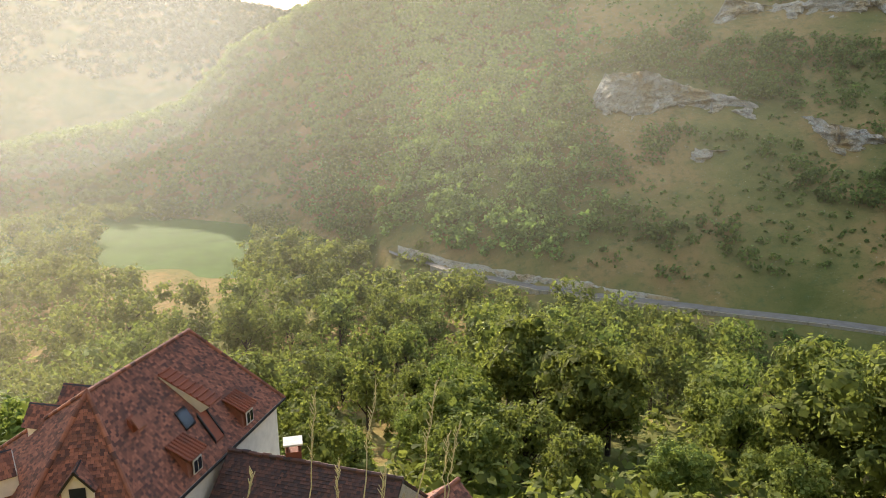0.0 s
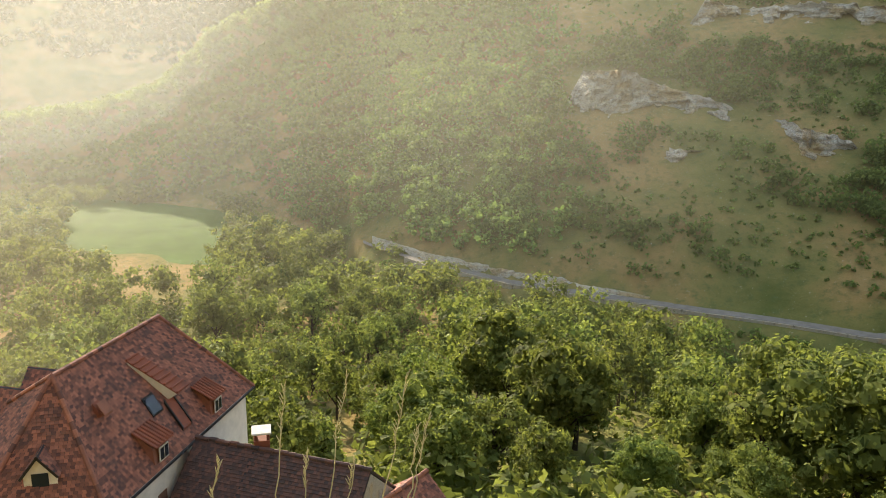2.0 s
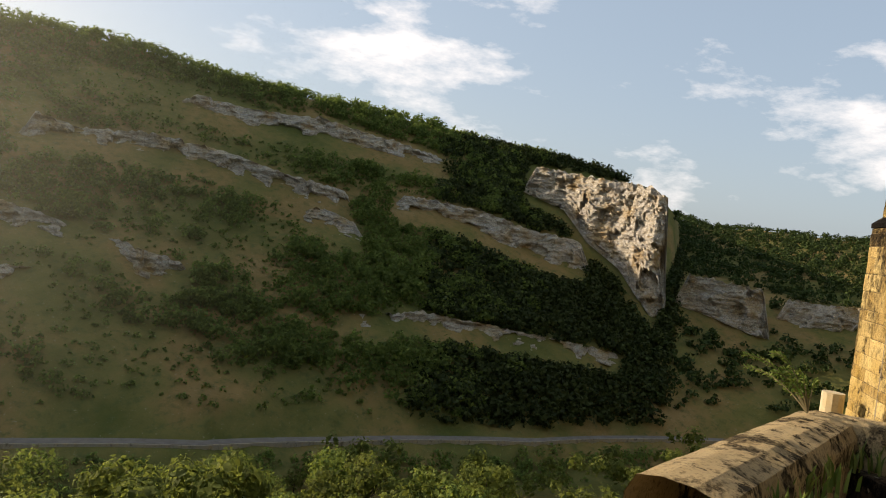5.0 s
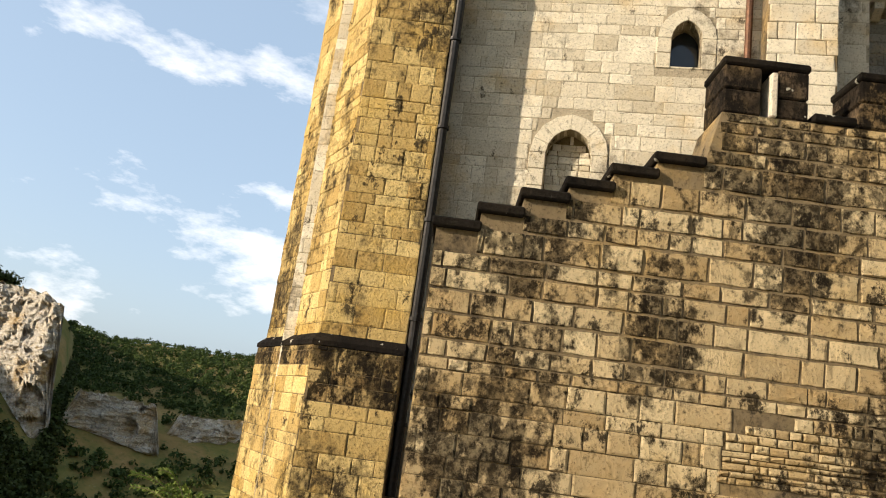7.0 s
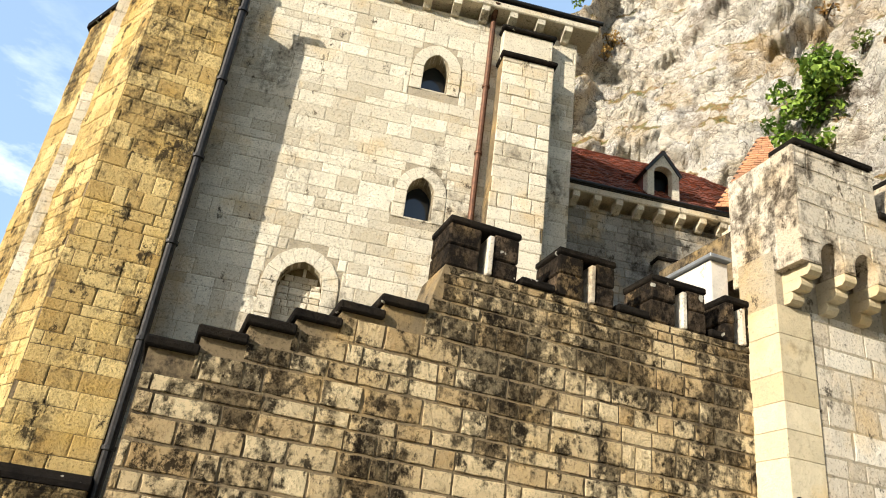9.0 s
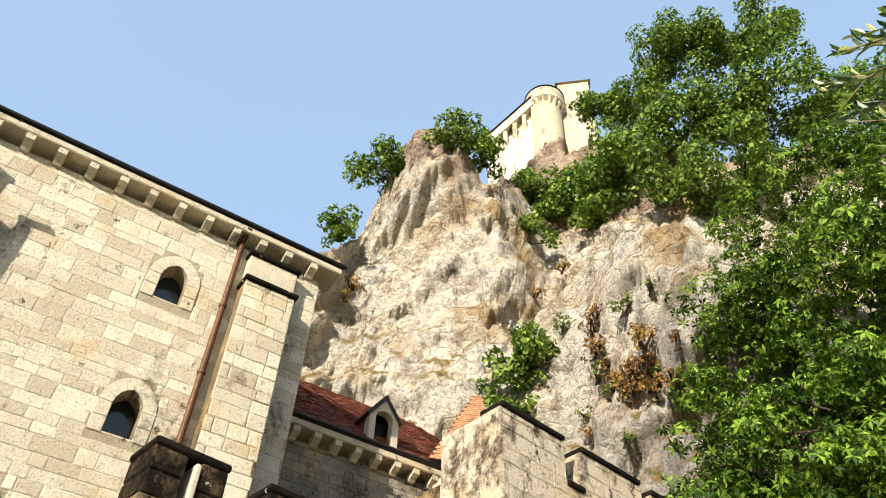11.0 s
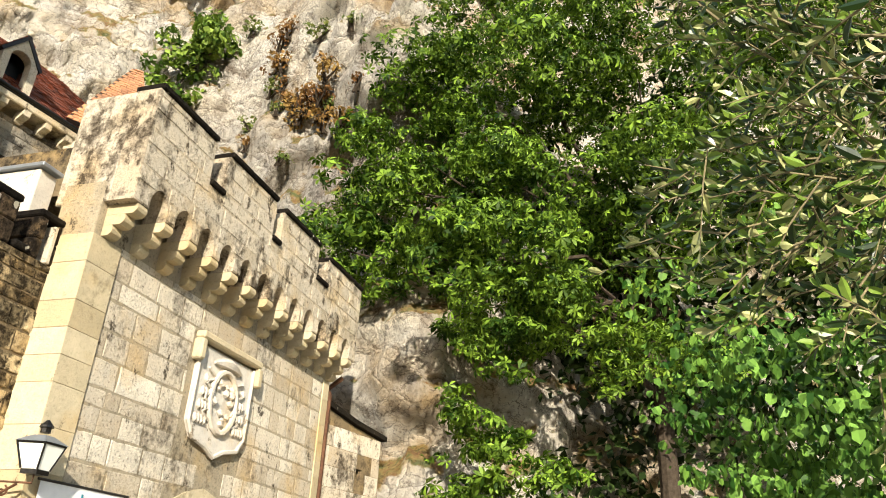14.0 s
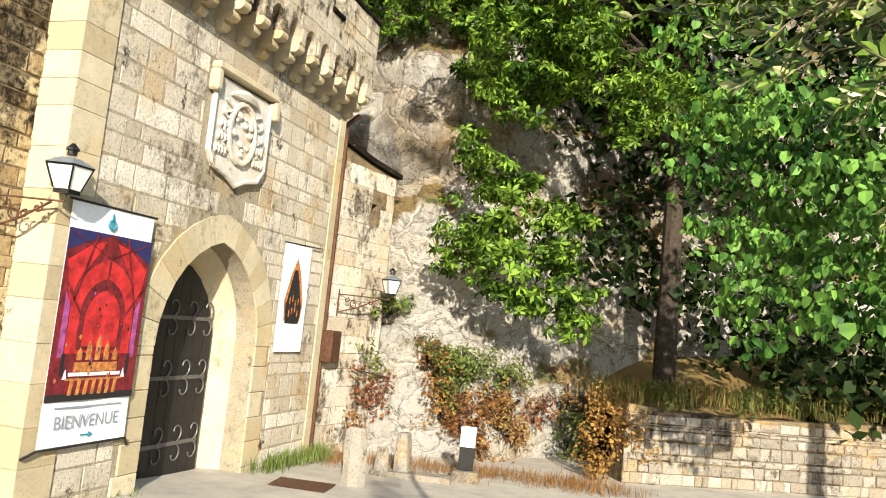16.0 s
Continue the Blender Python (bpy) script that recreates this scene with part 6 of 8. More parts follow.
# castle wall and turret on the cliff top
def castle():
    th = empty("castle", "small pale stone castle rampart with a corbelled turret", "castle")
    R_ = 44.0
    a, b = az_pt(135.9, 53.2, R_), az_pt(141.8, 55.9, R_)
    top0, top1 = a.z, b.z
    a.z = b.z = min(a.z, b.z) - 1
    d = (b - a).normalized()
    n_ = Vector((-d.y, d.x, 0))
    if n_.dot(a) > 0:
        n_ = -n_
    at = lambda p, z: Vector((p.x, p.y, z))
    part("rampart", prism([at(a, a.z - 13), at(b, b.z - 13), at(b, top1), at(a, top0)], -n_ * 2), M_CH, th)
    # sloping foot that spreads over the rock
    part("batter", prism([at(a, a.z - 13) + n_ * 2.2, at(a, a.z - 13), at(a, a.z - 1.5)], d * 2.4), M_CH, th, "smooth white sloping foot of the wall")
    L = (b - a).length
    k = 0.5
    while k < L:
        z = top0 + (top1 - top0) * k / L
        p = a + d * k
        part("corbel", prism([at(p, z - 2.5), at(p, z - 1.2), at(p, z - 1.2) + n_ * 0.8], d * 0.42), M_CH, th)
        k += 0.95
    part("parapet", prism([at(a, top0 - 1.2), at(b, top1 - 1.2), at(b, top1 + 0.1), at(a, top0 + 0.1)], n_ * 0.85), M_CH, th)
    part("coping", prism([at(a, top0 + 0.12) + n_ * 0.97, at(b, top1 + 0.12) + n_ * 0.97, at(b, top1 + 0.12) - n_, at(a, top0 + 0.12) - n_], Vector((0, 0, 0.22))), M_CAP, th)
    c = az_pt(143.4, 55.2, R_ + 0.6)
    zt = az_pt(143.4, 57.2, R_ - 1.5).z
    part("turret", tube_bm([at(c, zt - 14), at(c, zt - 1.9), at(c, zt - 1.5), at(c, zt)], [1.55, 1.55, 2.0, 2.0], 24), M_CH, th)
    part("turret_coping", tube_bm([at(c, zt + 0.004), at(c, zt + 0.16), at(c, zt + 0.2)], [2.08, 2.08, 1.7], 24), M_CAP, th)
    for q in range(18):
        an = 2 * math.pi * q / 18
        o = Vector((math.cos(an), math.sin(an), 0))
        p = at(c, zt - 2.6) + o * 1.5
        sd = Vector((-o.y, o.x, 0)) * 0.22
        part("corbel", prism([p, p + o * 0.5 + Vector((0, 0, 0.95)), p + Vector((0, 0, 0.95))], sd), M_CH, th)
    # square watch tower behind, under a low stone pyramid
    c2 = az_pt(147.2, 55, R_ + 2.8)
    z2 = az_pt(147.2, 57.0, R_ + 1.2).z
    q_ = Matrix.Translation((c2.x, c2.y, 0)) @ pose(0, 0, 0, 0, 0, 38)
    part("rear_tower", box_bm((-1.6, -1.6, z2 - 14), (1.6, 1.6, z2), q_), M_CH, th)
    bm = bmesh.new()
    eaves = [bm.verts.new(q_ @ Vector((x, y, z2 + 0.01))) for x, y in ((-1.85, -1.85), (1.85, -1.85), (1.85, 1.85), (-1.85, 1.85))]
    tip = bm.verts.new(q_ @ Vector((0, 0, z2 + 2.6)))
    for k in range(4):
        bm.faces.new((eaves[k], eaves[(k + 1) % 4], tip))
    bm.faces.new(eaves[::-1])
    part("pyramid_roof", bm, M_RUBBLE, th, "brown stone pyramid roof")


castle()


def bush(az, el, size, seed, label="green bush rooted in the cliff", material=None, leaf=0.165, per=190, off=0.0, flat=0.8):
    rng = np.random.default_rng(seed)
    p = cliff_point(az, el)
    th = empty("bush", label, "bush", "bushes on the cliff", m=Matrix.Translation(p))
    cs, rs = [], []
    toward = -p.normalized() * size * 0.35
    for k in range(15):
        o = np.clip(rng.normal(size=3), -1.5, 1.5) * size * 0.40
        cs.append((o[0] + toward.x, o[1] + toward.y, o[2] * flat + size * 0.2))
        s = size * rng.uniform(0.24, 0.44)
        rs.append((s, s, s * 0.8))
    V, Fc = leaf_cloud(cs, rs, per, leaf, rng)
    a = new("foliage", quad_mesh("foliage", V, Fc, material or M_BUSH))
    a.parent = th
    for k in range(3):
        part("branch", tube_bm([(0.1 * k, 0, -0.3), cs[k], cs[k + 3]], [0.06, 0.04, 0.015], 5), M_BARK, th)
    return th


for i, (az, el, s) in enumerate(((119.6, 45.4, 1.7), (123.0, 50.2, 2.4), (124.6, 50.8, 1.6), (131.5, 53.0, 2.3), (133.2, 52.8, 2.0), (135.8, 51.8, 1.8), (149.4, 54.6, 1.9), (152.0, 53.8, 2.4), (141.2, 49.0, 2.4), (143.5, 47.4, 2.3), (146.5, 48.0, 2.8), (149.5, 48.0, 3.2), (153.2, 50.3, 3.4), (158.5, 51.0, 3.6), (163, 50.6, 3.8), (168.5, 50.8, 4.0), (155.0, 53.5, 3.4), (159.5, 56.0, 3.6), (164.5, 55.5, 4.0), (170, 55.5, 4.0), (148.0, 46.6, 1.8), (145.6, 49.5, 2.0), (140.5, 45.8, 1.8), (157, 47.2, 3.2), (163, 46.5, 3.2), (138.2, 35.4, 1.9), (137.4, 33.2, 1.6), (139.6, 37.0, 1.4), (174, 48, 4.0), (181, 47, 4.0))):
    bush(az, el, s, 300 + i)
tuft_rnd = random.Random(5)
for i in range(34):
    az, el = tuft_rnd.gauss(147.3, 2.3), tuft_rnd.gauss(34.8, 2.2)
    if i > 27:
        az, el = (143, 122, 143.5, 121.5, 152, 140.5)[i - 28], (39.0, 41.5, 43.4, 40.8, 41, 41.5)[i - 28]
    bush(az, el, tuft_rnd.uniform(0.45, 0.85), 340 + i, "dry ochre grass tuft on the cliff", M_DRY if i % 4 else M_GRASS, 0.10, 150, flat=0.45)
for i, (az, el, s) in enumerate(((156.2, -3.5, 1.0), (156.6, -6.0, 1.1), (156.0, -9.0, 0.9), (162.4, -3.2, 0.9), (164.2, -3.8, 1.0), (163.0, -6.5, 1.0), (165.5, -7.0, 1.1), (166.5, -9.5, 0.9), (172.5, -7.5, 1.0), (174.5, -8.5, 1.1), (176, -5.5, 0.9), (170.5, -6.0, 0.7), (168, -3.5, 0.7))):
    bush(az, el, s, 360 + i, "rusty dried creeper hanging on the rock wall", M_CREEP if i % 4 else M_GRASS, 0.06, 520, flat=0.9)
crp = random.Random(8)
for i in range(26):
    az, el = ((155.6, -6.0), (163.8, -4.5), (167.0, -6.5), (173.8, -5.0), (176.5, -6.5))[i % 5]
    bush(az + crp.gauss(0, 1.2), el + crp.gauss(0, 1.6), crp.uniform(0.5, 0.9), 380 + i, "thin ochre creeper and dry weeds on the rock wall", (M_CREEP, M_DRY, M_CREEP, M_GRASS, M_DRY)[(i * 3) % 5], 0.05, 420, flat=1.1)
bush(158.8, 0.6, 0.7, 377, "green tuft growing from the rock wall", M_GRASS, 0.07, 380, flat=0.5)
# ---- trees ----
RNG = np.random.default_rng(11)


def tree_crown(seed, height, spread, leaf, per):
    """A rounded crown of crowded lumps with an uneven outline, about its trunk's foot."""
    rng = np.random.default_rng(seed)
    cs, rs = [], []
    n_ = 30
    mid, tall = height * 0.60, height * 0.36
    for k in range(n_):
        t = -0.75 + 1.72 * (k + 0.5) / n_
        an = k * 2.4 + rng.normal() * 0.35
        w = math.sqrt(max(0.0, 1 - t * t)) * (1.0 if t > 0 else 0.9)
        out = rng.uniform(0.62, 0.92)
        s = spread * rng.uniform(0.24, 0.42)
        cs.append((spread * w * out * math.cos(an), spread * w * out * math.sin(an), mid + tall * t * rng.uniform(0.85, 1.05)))
        rs.append((s, s, s * rng.uniform(0.72, 0.95)))
    cs.append((0, 0, mid))
    rs.append((spread * 0.62, spread * 0.62, tall * 0.75))
    return leaf_cloud(cs, rs, per, leaf, rng, up=0.25, stray=0.38)


CROWNS, FAR_CROWNS, TRUNKS = [], [], []
for sd in range(6):
    hh = (12.5, 11, 14, 10, 13, 9)[sd]
    ss = (5.2, 4.2, 4.8, 4.8, 5.6, 3.8)[sd]
    V, Fc = tree_crown(100 + sd, hh, ss, 0.20, 35)
    CROWNS.append((quad_mesh("crown", V, Fc, M_LEAF), hh, ss))
    V, Fc = tree_crown(100 + sd, hh, ss, 0.34, 11)
    FAR_CROWNS.append(quad_mesh("crown", V, Fc, M_LEAF))
    bm = bmesh.new()
    rr = random.Random(sd)
    add_tube(bm, [(0, 0, -1), (0.1, 0, hh * 0.25), (0.0, 0.15, hh * 0.6)], [0.34, 0.24, 0.10], 7)
    for q in range(5):
        an = rr.uniform(0, 6.28)
        add_tube(bm, [(0.05, 0.05, hh * (0.22 + 0.06 * q)), (ss * 0.35 * math.cos(an), ss * 0.35 * math.sin(an), hh * (0.42 + 0.06 * q)), (ss * 0.7 * math.cos(an), ss * 0.7 * math.sin(an), hh * (0.5 + 0.07 * q))], [0.14, 0.08, 0.03], 5)
    me = bpy.data.meshes.new("trunk")
    bm.to_mesh(me)
    bm.free()
    me.materials.append(M_BARK)
    TRUNKS.append(me)


def tree(x, y, z, size, kind_, turn, label="broad green deciduous tree in the valley wood", group="valley trees"):
    th = empty("tree", label, "tree", group, "", pose(x, y, z, 0, 0, turn) @ Matrix.Scale(size, 4))
    a = new("trunk", TRUNKS[kind_])
    b = new("crown", CROWNS[kind_][0] if math.hypot(x, y) < 105 else FAR_CROWNS[kind_])
    a.parent = b.parent = th
    return th


def clear(x, y):
    """No tree stands on the houses."""
    return not (-34 < x < 4 and 28 < y < 56)


rnd = random.Random(23)
count = 0
REST_C, REST_R = [], []
# the wood from below the terrace to the valley floor; the far ranks merge into one mass
r = 62.0
while r < 270:
    step = 9.8 + r * 0.014
    az = -46 + rnd.uniform(0, 3)
    while az < 78:
        rr = r + rnd.uniform(-3.5, 3.5)
        a = az + rnd.uniform(-0.3, 0.3) * math.degrees(step / r)
        lim = lerp(a, ROAD_R) - 16
        meadow_gap = -25.8 < a < -18.2 and rr > 230
        x, y = rr * math.sin(radians(a)), rr * math.cos(radians(a))
        if rr < lim and clear(x, y) and not meadow_gap and rnd.random() < 0.93:
            s = rnd.choice((0.72, 0.9, 1.05, 1.2, 1.4)) * rnd.uniform(0.92, 1.08) * (0.85 if rr < 75 else 1.0)
            k = rnd.randrange(6)
            if count < 270 and rr < 205:
                tree(x, y, land(a, rr) - 0.3, s, k, rnd.uniform(0, 360))
                count += 1
            else:
                g = land(a, rr)
                for q in range(5):
                    REST_C.append((x + rnd.gauss(0, 2.2 * s), y + rnd.gauss(0, 2.2 * s), g + s * rnd.uniform(4, 10)))
                    t = s * rnd.uniform(2.0, 3.4)
                    REST_R.append((t, t, t * 0.85))
        az += math.degrees(step / r)
    r += step * 0.95
for k_ in range(1750):
    a, rr = (rnd.uniform(-46, 70), rnd.uniform(46, 150)) if k_ < 1000 else (rnd.uniform(-46, -4), rnd.uniform(120, 262))
    if rr > 228 and -28 < a < -17:
        continue
    x, y = rr * math.sin(radians(a)), rr * math.cos(radians(a))
    if clear(x, y):
        REST_C.append((x, y, land(a, rr) + rnd.uniform(0.5, 2.5)))
        t = rnd.uniform(1.6, 3.2)
        REST_R.append((t, t, t * 0.8))
for _ in range(560):
    a, rr = rnd.uniform(-46, -10), rnd.uniform(262, 415)
    if -28.5 < a < -18 and rr < 385:
        continue
    if a > -16 and rr > lerp(a, ROAD_R) - 14:
        continue
    x, y = rr * math.sin(radians(a)), rr * math.cos(radians(a))
    for q in range(3):
        t = rnd.uniform(2.2, 4.0)
        REST_C.append((x + rnd.gauss(0, 2.6), y + rnd.gauss(0, 2.6), -69 + rnd.uniform(2.5, 8.5)))
        REST_R.append((t, t, t * 0.85))
V, Fc = leaf_cloud(REST_C, REST_R, 5, 0.62, RNG, stray=0.42)
tagged(new("far_valley_wood", quad_mesh("far_valley_wood", V, Fc, M_LEAF)), "dense deciduous wood along the valley floor", "woodland", kind="stuff")


def scrub(name, count, area, size, per, leaf, material, label, seed, density):
    """Bushes and small trees scattered over the far slopes, as one mass."""
    rng = np.random.default_rng(seed)
    cs, rs = [], []
    tries = made = 0
    while made < count and tries < count * 12:
        tries += 1
        az = rng.uniform(*area[0])
        lo = lerp(az, ROAD_R) + area[1][0]
        r = lo + (area[1][1] - area[1][0]) * rng.random() ** 0.8
        x, y = r * math.sin(radians(az)), r * math.cos(radians(az))
        if rng.random() > density(az, r, x, y):
            continue
        z = land(az, r)
        el = math.degrees(math.atan2(z - EYE, r))
        s = size[0] + (size[1] - size[0]) * rng.random() ** 1.6
        if any(a0 < az < a1 and lerp(az, bots) - 0.9 - 0.12 * s < el < lerp(az, tops) for a0, a1, tops, bots in BARE):
            continue
        made += 1
        for q in range(5 if s > 1.6 else 3):
            an = q * 2.4 + rng.normal() * 0.5
            w = 0.0 if q == 0 else s * rng.uniform(0.45, 0.75)
            t = s * rng.uniform(0.38, 0.60)
            cs.append((x + w * math.cos(an), y + w * math.sin(an), z + (0.95 if q == 0 else rng.uniform(0.35, 0.75)) * s))
            rs.append((t, t, t * rng.uniform(0.75, 1.0)))
    V, Fc = leaf_cloud(cs, rs, per, leaf, rng, stray=0.40)
    ob = new(name, quad_mesh(name, V, Fc, material))
    return tagged(ob, label, "woodland", kind="stuff")


def dens_slope(az, r, x, y):
    c = crag(x, y, 0, 0.018) + 0.6 * crag(x, y, 5, 0.05)
    base = 0.38 + 1.25 * c
    rr = r - lerp(az, ROAD_R)
    if az < 6:
        base += 0.55
    if 6 < az < 30 and rr < 95:
        base -= 0.15
    if az > 27 and 28 < rr < 95:
        base += 0.55
    if az > 24 and rr < 26:
        base -= 0.6
    if rr > 215:
        base += 0.6
    if az > 34:
        base += 0.45
    if rr < 12:
        base *= 0.3
    return max(0.02, min(1, base))


scrub("slope_scrub", 3500, ((5, 54), (9, 252)), (1.2, 5.6), 3.2, 0.72, M_SCRUB, "oak scrub and bushes on the far slope", 5, dens_slope)
# these woods carry the slope's shade in their dark leaf colour
scrub("dark_oak_woods", 3000, ((45, 64), (8, 250)), (1.6, 5.2), 2.4, 0.9, M_SHADEWOOD, "woods on the far slope, leaf colour darkened for shade", 25, lambda az, r, x, y: min(1.0, (az - 44) / 7) * (0.95 if r - lerp(az, ROAD_R) < 150 else 0.75))
scrub("low_scrub", 3200, ((-2, 60), (9, 225)), (0.6, 1.9), 5.5, 0.5, M_SCRUB, "low bushes and saplings on the dry grass", 15, lambda az, r, x, y: 0.7)
scrub("slope_woods", 1900, ((-13, 12), (10, 250)), (3.0, 5.4), 3.0, 0.8, M_SCRUB, "dense mixed woods on the misty slope", 8, lambda az, r, x, y: 1.0 if az < 1 else max(0.0, 1.0 - (az - 1) / 9 + 0.5 * crag(x, y, 0, 0.03)))
scrub("verge_scrub", 520, ((-6, 72), (-26, -7)), (1.3, 2.8), 5, 0.6, M_SCRUB, "hedge of bushes and young trees below the road", 12, lambda az, r, x, y: 0.9)
scrub("hill_woods", 2300, ((-42, -7), (12, 250)), (3.0, 6.0), 1.8, 1.2, M_SCRUB, "dense woods on the hills down the valley", 6, lambda az, r, x, y: 0.9)
scrub("distant_woods", 1900, ((-44, -8), (380, 960)), (6.0, 12.0), 0.28, 3.0, M_SHADEWOOD, "blue-green forest on the distant valley side", 31, lambda az, r, x, y: 0.95)
scrub("headland_woods", 2300, ((60, 84), (20, 440)), (2.2, 4.6), 2.6, 0.95, M_SHADEWOOD, "woods beyond the headland", 7, lambda az, r, x, y: 0.9)
# ---- chestnut beside the gate, and the evergreen branch over the camera ----
def big_chestnut(name, foot, lobes, seed, label, leaf=0.21, per=84, material=M_CHEST, shape="hand"):
    rng = np.random.default_rng(seed)
    th = empty(name, label, "tree", m=Matrix.Translation(foot))
    cs, rs = [], []
    tips = []
    for az, el, r, rad in lobes:
        c = az_pt(az, el, r) - foot
        tips.append(c)
        for k in range(13):
            d = rng.normal(size=3)
            d /= np.linalg.norm(d)
            p = np.array(c) + d * rad * rng.uniform(0.35, 1.0) * np.array((1, 1, 0.9))
            s = rad * rng.uniform(0.22, 0.40)
            cs.append(tuple(p))
            rs.append((s * 1.35, s * 1.35, s * 0.42))
    V, Fc = leaf_cloud(cs, rs, per, leaf, rng, shape, 0.1 if shape == "hand" else 0.9, 0.7, 0.6)
    a = new("foliage", quad_mesh("foliage", V, Fc, material))
    a.parent = th
    mid = Vector((0.1, 0.2, 7.5))
    part("trunk", tube_bm([(0, 0, -2.5), (0.05, 0.05, 3), mid, (0.2, 0.4, 12)], [0.36, 0.30, 0.24, 0.1], 10), M_BARK, th)
    for i, c in enumerate(tips):
        if c.z + foot.z < 9.5:
            continue
        st = Vector((0.12, 0.22, 7.0 + (i * 1.7) % 4))
        part("limb", tube_bm([st, st.lerp(c, 0.45) + Vector((0, 0, 0.9)), c], [0.11, 0.07, 0.025], 6), M_BARK, th)
    return th


FOOT = az_pt(179.2, -1.0, 23.0)
FOOT.z = 2.2
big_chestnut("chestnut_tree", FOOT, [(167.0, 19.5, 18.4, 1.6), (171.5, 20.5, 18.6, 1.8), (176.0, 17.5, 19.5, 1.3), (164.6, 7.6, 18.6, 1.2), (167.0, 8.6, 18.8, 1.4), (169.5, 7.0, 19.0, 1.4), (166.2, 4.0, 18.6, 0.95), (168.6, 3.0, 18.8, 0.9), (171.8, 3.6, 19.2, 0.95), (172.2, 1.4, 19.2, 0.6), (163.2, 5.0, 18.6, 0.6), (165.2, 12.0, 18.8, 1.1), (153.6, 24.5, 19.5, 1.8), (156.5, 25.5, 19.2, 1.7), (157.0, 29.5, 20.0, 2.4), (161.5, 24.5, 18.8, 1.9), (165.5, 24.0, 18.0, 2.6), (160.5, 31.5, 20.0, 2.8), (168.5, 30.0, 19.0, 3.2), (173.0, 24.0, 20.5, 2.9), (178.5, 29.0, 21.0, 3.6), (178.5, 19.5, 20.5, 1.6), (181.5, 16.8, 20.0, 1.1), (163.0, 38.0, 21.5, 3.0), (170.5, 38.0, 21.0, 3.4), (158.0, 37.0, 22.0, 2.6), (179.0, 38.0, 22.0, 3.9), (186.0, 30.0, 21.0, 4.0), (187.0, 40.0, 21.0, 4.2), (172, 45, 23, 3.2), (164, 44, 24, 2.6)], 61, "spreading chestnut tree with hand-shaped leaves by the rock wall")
LIME_FOOT = az_pt(207, 0, 16.0)
LIME_FOOT.z = court_z(LIME_FOOT.x, LIME_FOOT.y)
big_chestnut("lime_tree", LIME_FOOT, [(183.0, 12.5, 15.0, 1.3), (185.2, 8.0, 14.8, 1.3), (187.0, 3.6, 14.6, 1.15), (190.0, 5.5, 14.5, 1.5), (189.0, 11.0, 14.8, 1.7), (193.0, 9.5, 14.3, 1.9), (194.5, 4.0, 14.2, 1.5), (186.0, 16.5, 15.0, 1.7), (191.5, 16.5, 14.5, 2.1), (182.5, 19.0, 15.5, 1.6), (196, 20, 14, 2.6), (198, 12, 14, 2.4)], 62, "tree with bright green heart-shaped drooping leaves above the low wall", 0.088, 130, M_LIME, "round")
# undergrowth behind the trees, the recess's shade put into its leaf colour
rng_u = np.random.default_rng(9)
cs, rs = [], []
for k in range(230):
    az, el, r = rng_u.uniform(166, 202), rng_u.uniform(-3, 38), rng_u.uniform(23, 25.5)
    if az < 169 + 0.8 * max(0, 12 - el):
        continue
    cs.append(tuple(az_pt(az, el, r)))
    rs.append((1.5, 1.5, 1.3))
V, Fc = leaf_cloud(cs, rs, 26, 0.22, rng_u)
tagged(new("undergrowth", quad_mesh("undergrowth", V, Fc, M_SHADELEAF)), "undergrowth below the trees, leaf colour near black for shade", "undergrowth", kind="stuff")


def oak_leaf(pos, d, nrm, s, V, Fc):
    """A pointed, keeled leaf with a few teeth."""
    side = nrm.cross(d).normalized()
    k = len(V)
    V += [pos, pos + d * s * 0.35 + side * s * 0.17 + nrm * s * 0.06, pos + d * s * 0.72 + side * s * 0.15 + nrm * s * 0.03, pos + d * s - nrm * s * 0.10, pos + d * s * 0.72 - side * s * 0.15 + nrm * s * 0.03, pos + d * s * 0.35 - side * s * 0.17 + nrm * s * 0.06, pos + d * s * 0.55 - nrm * s * 0.03]
    Fc += [(k, k + 1, k + 6), (k + 1, k + 2, k + 6), (k + 2, k + 3, k + 6), (k + 3, k + 4, k + 6), (k + 4, k + 5, k + 6), (k + 5, k, k + 6)]


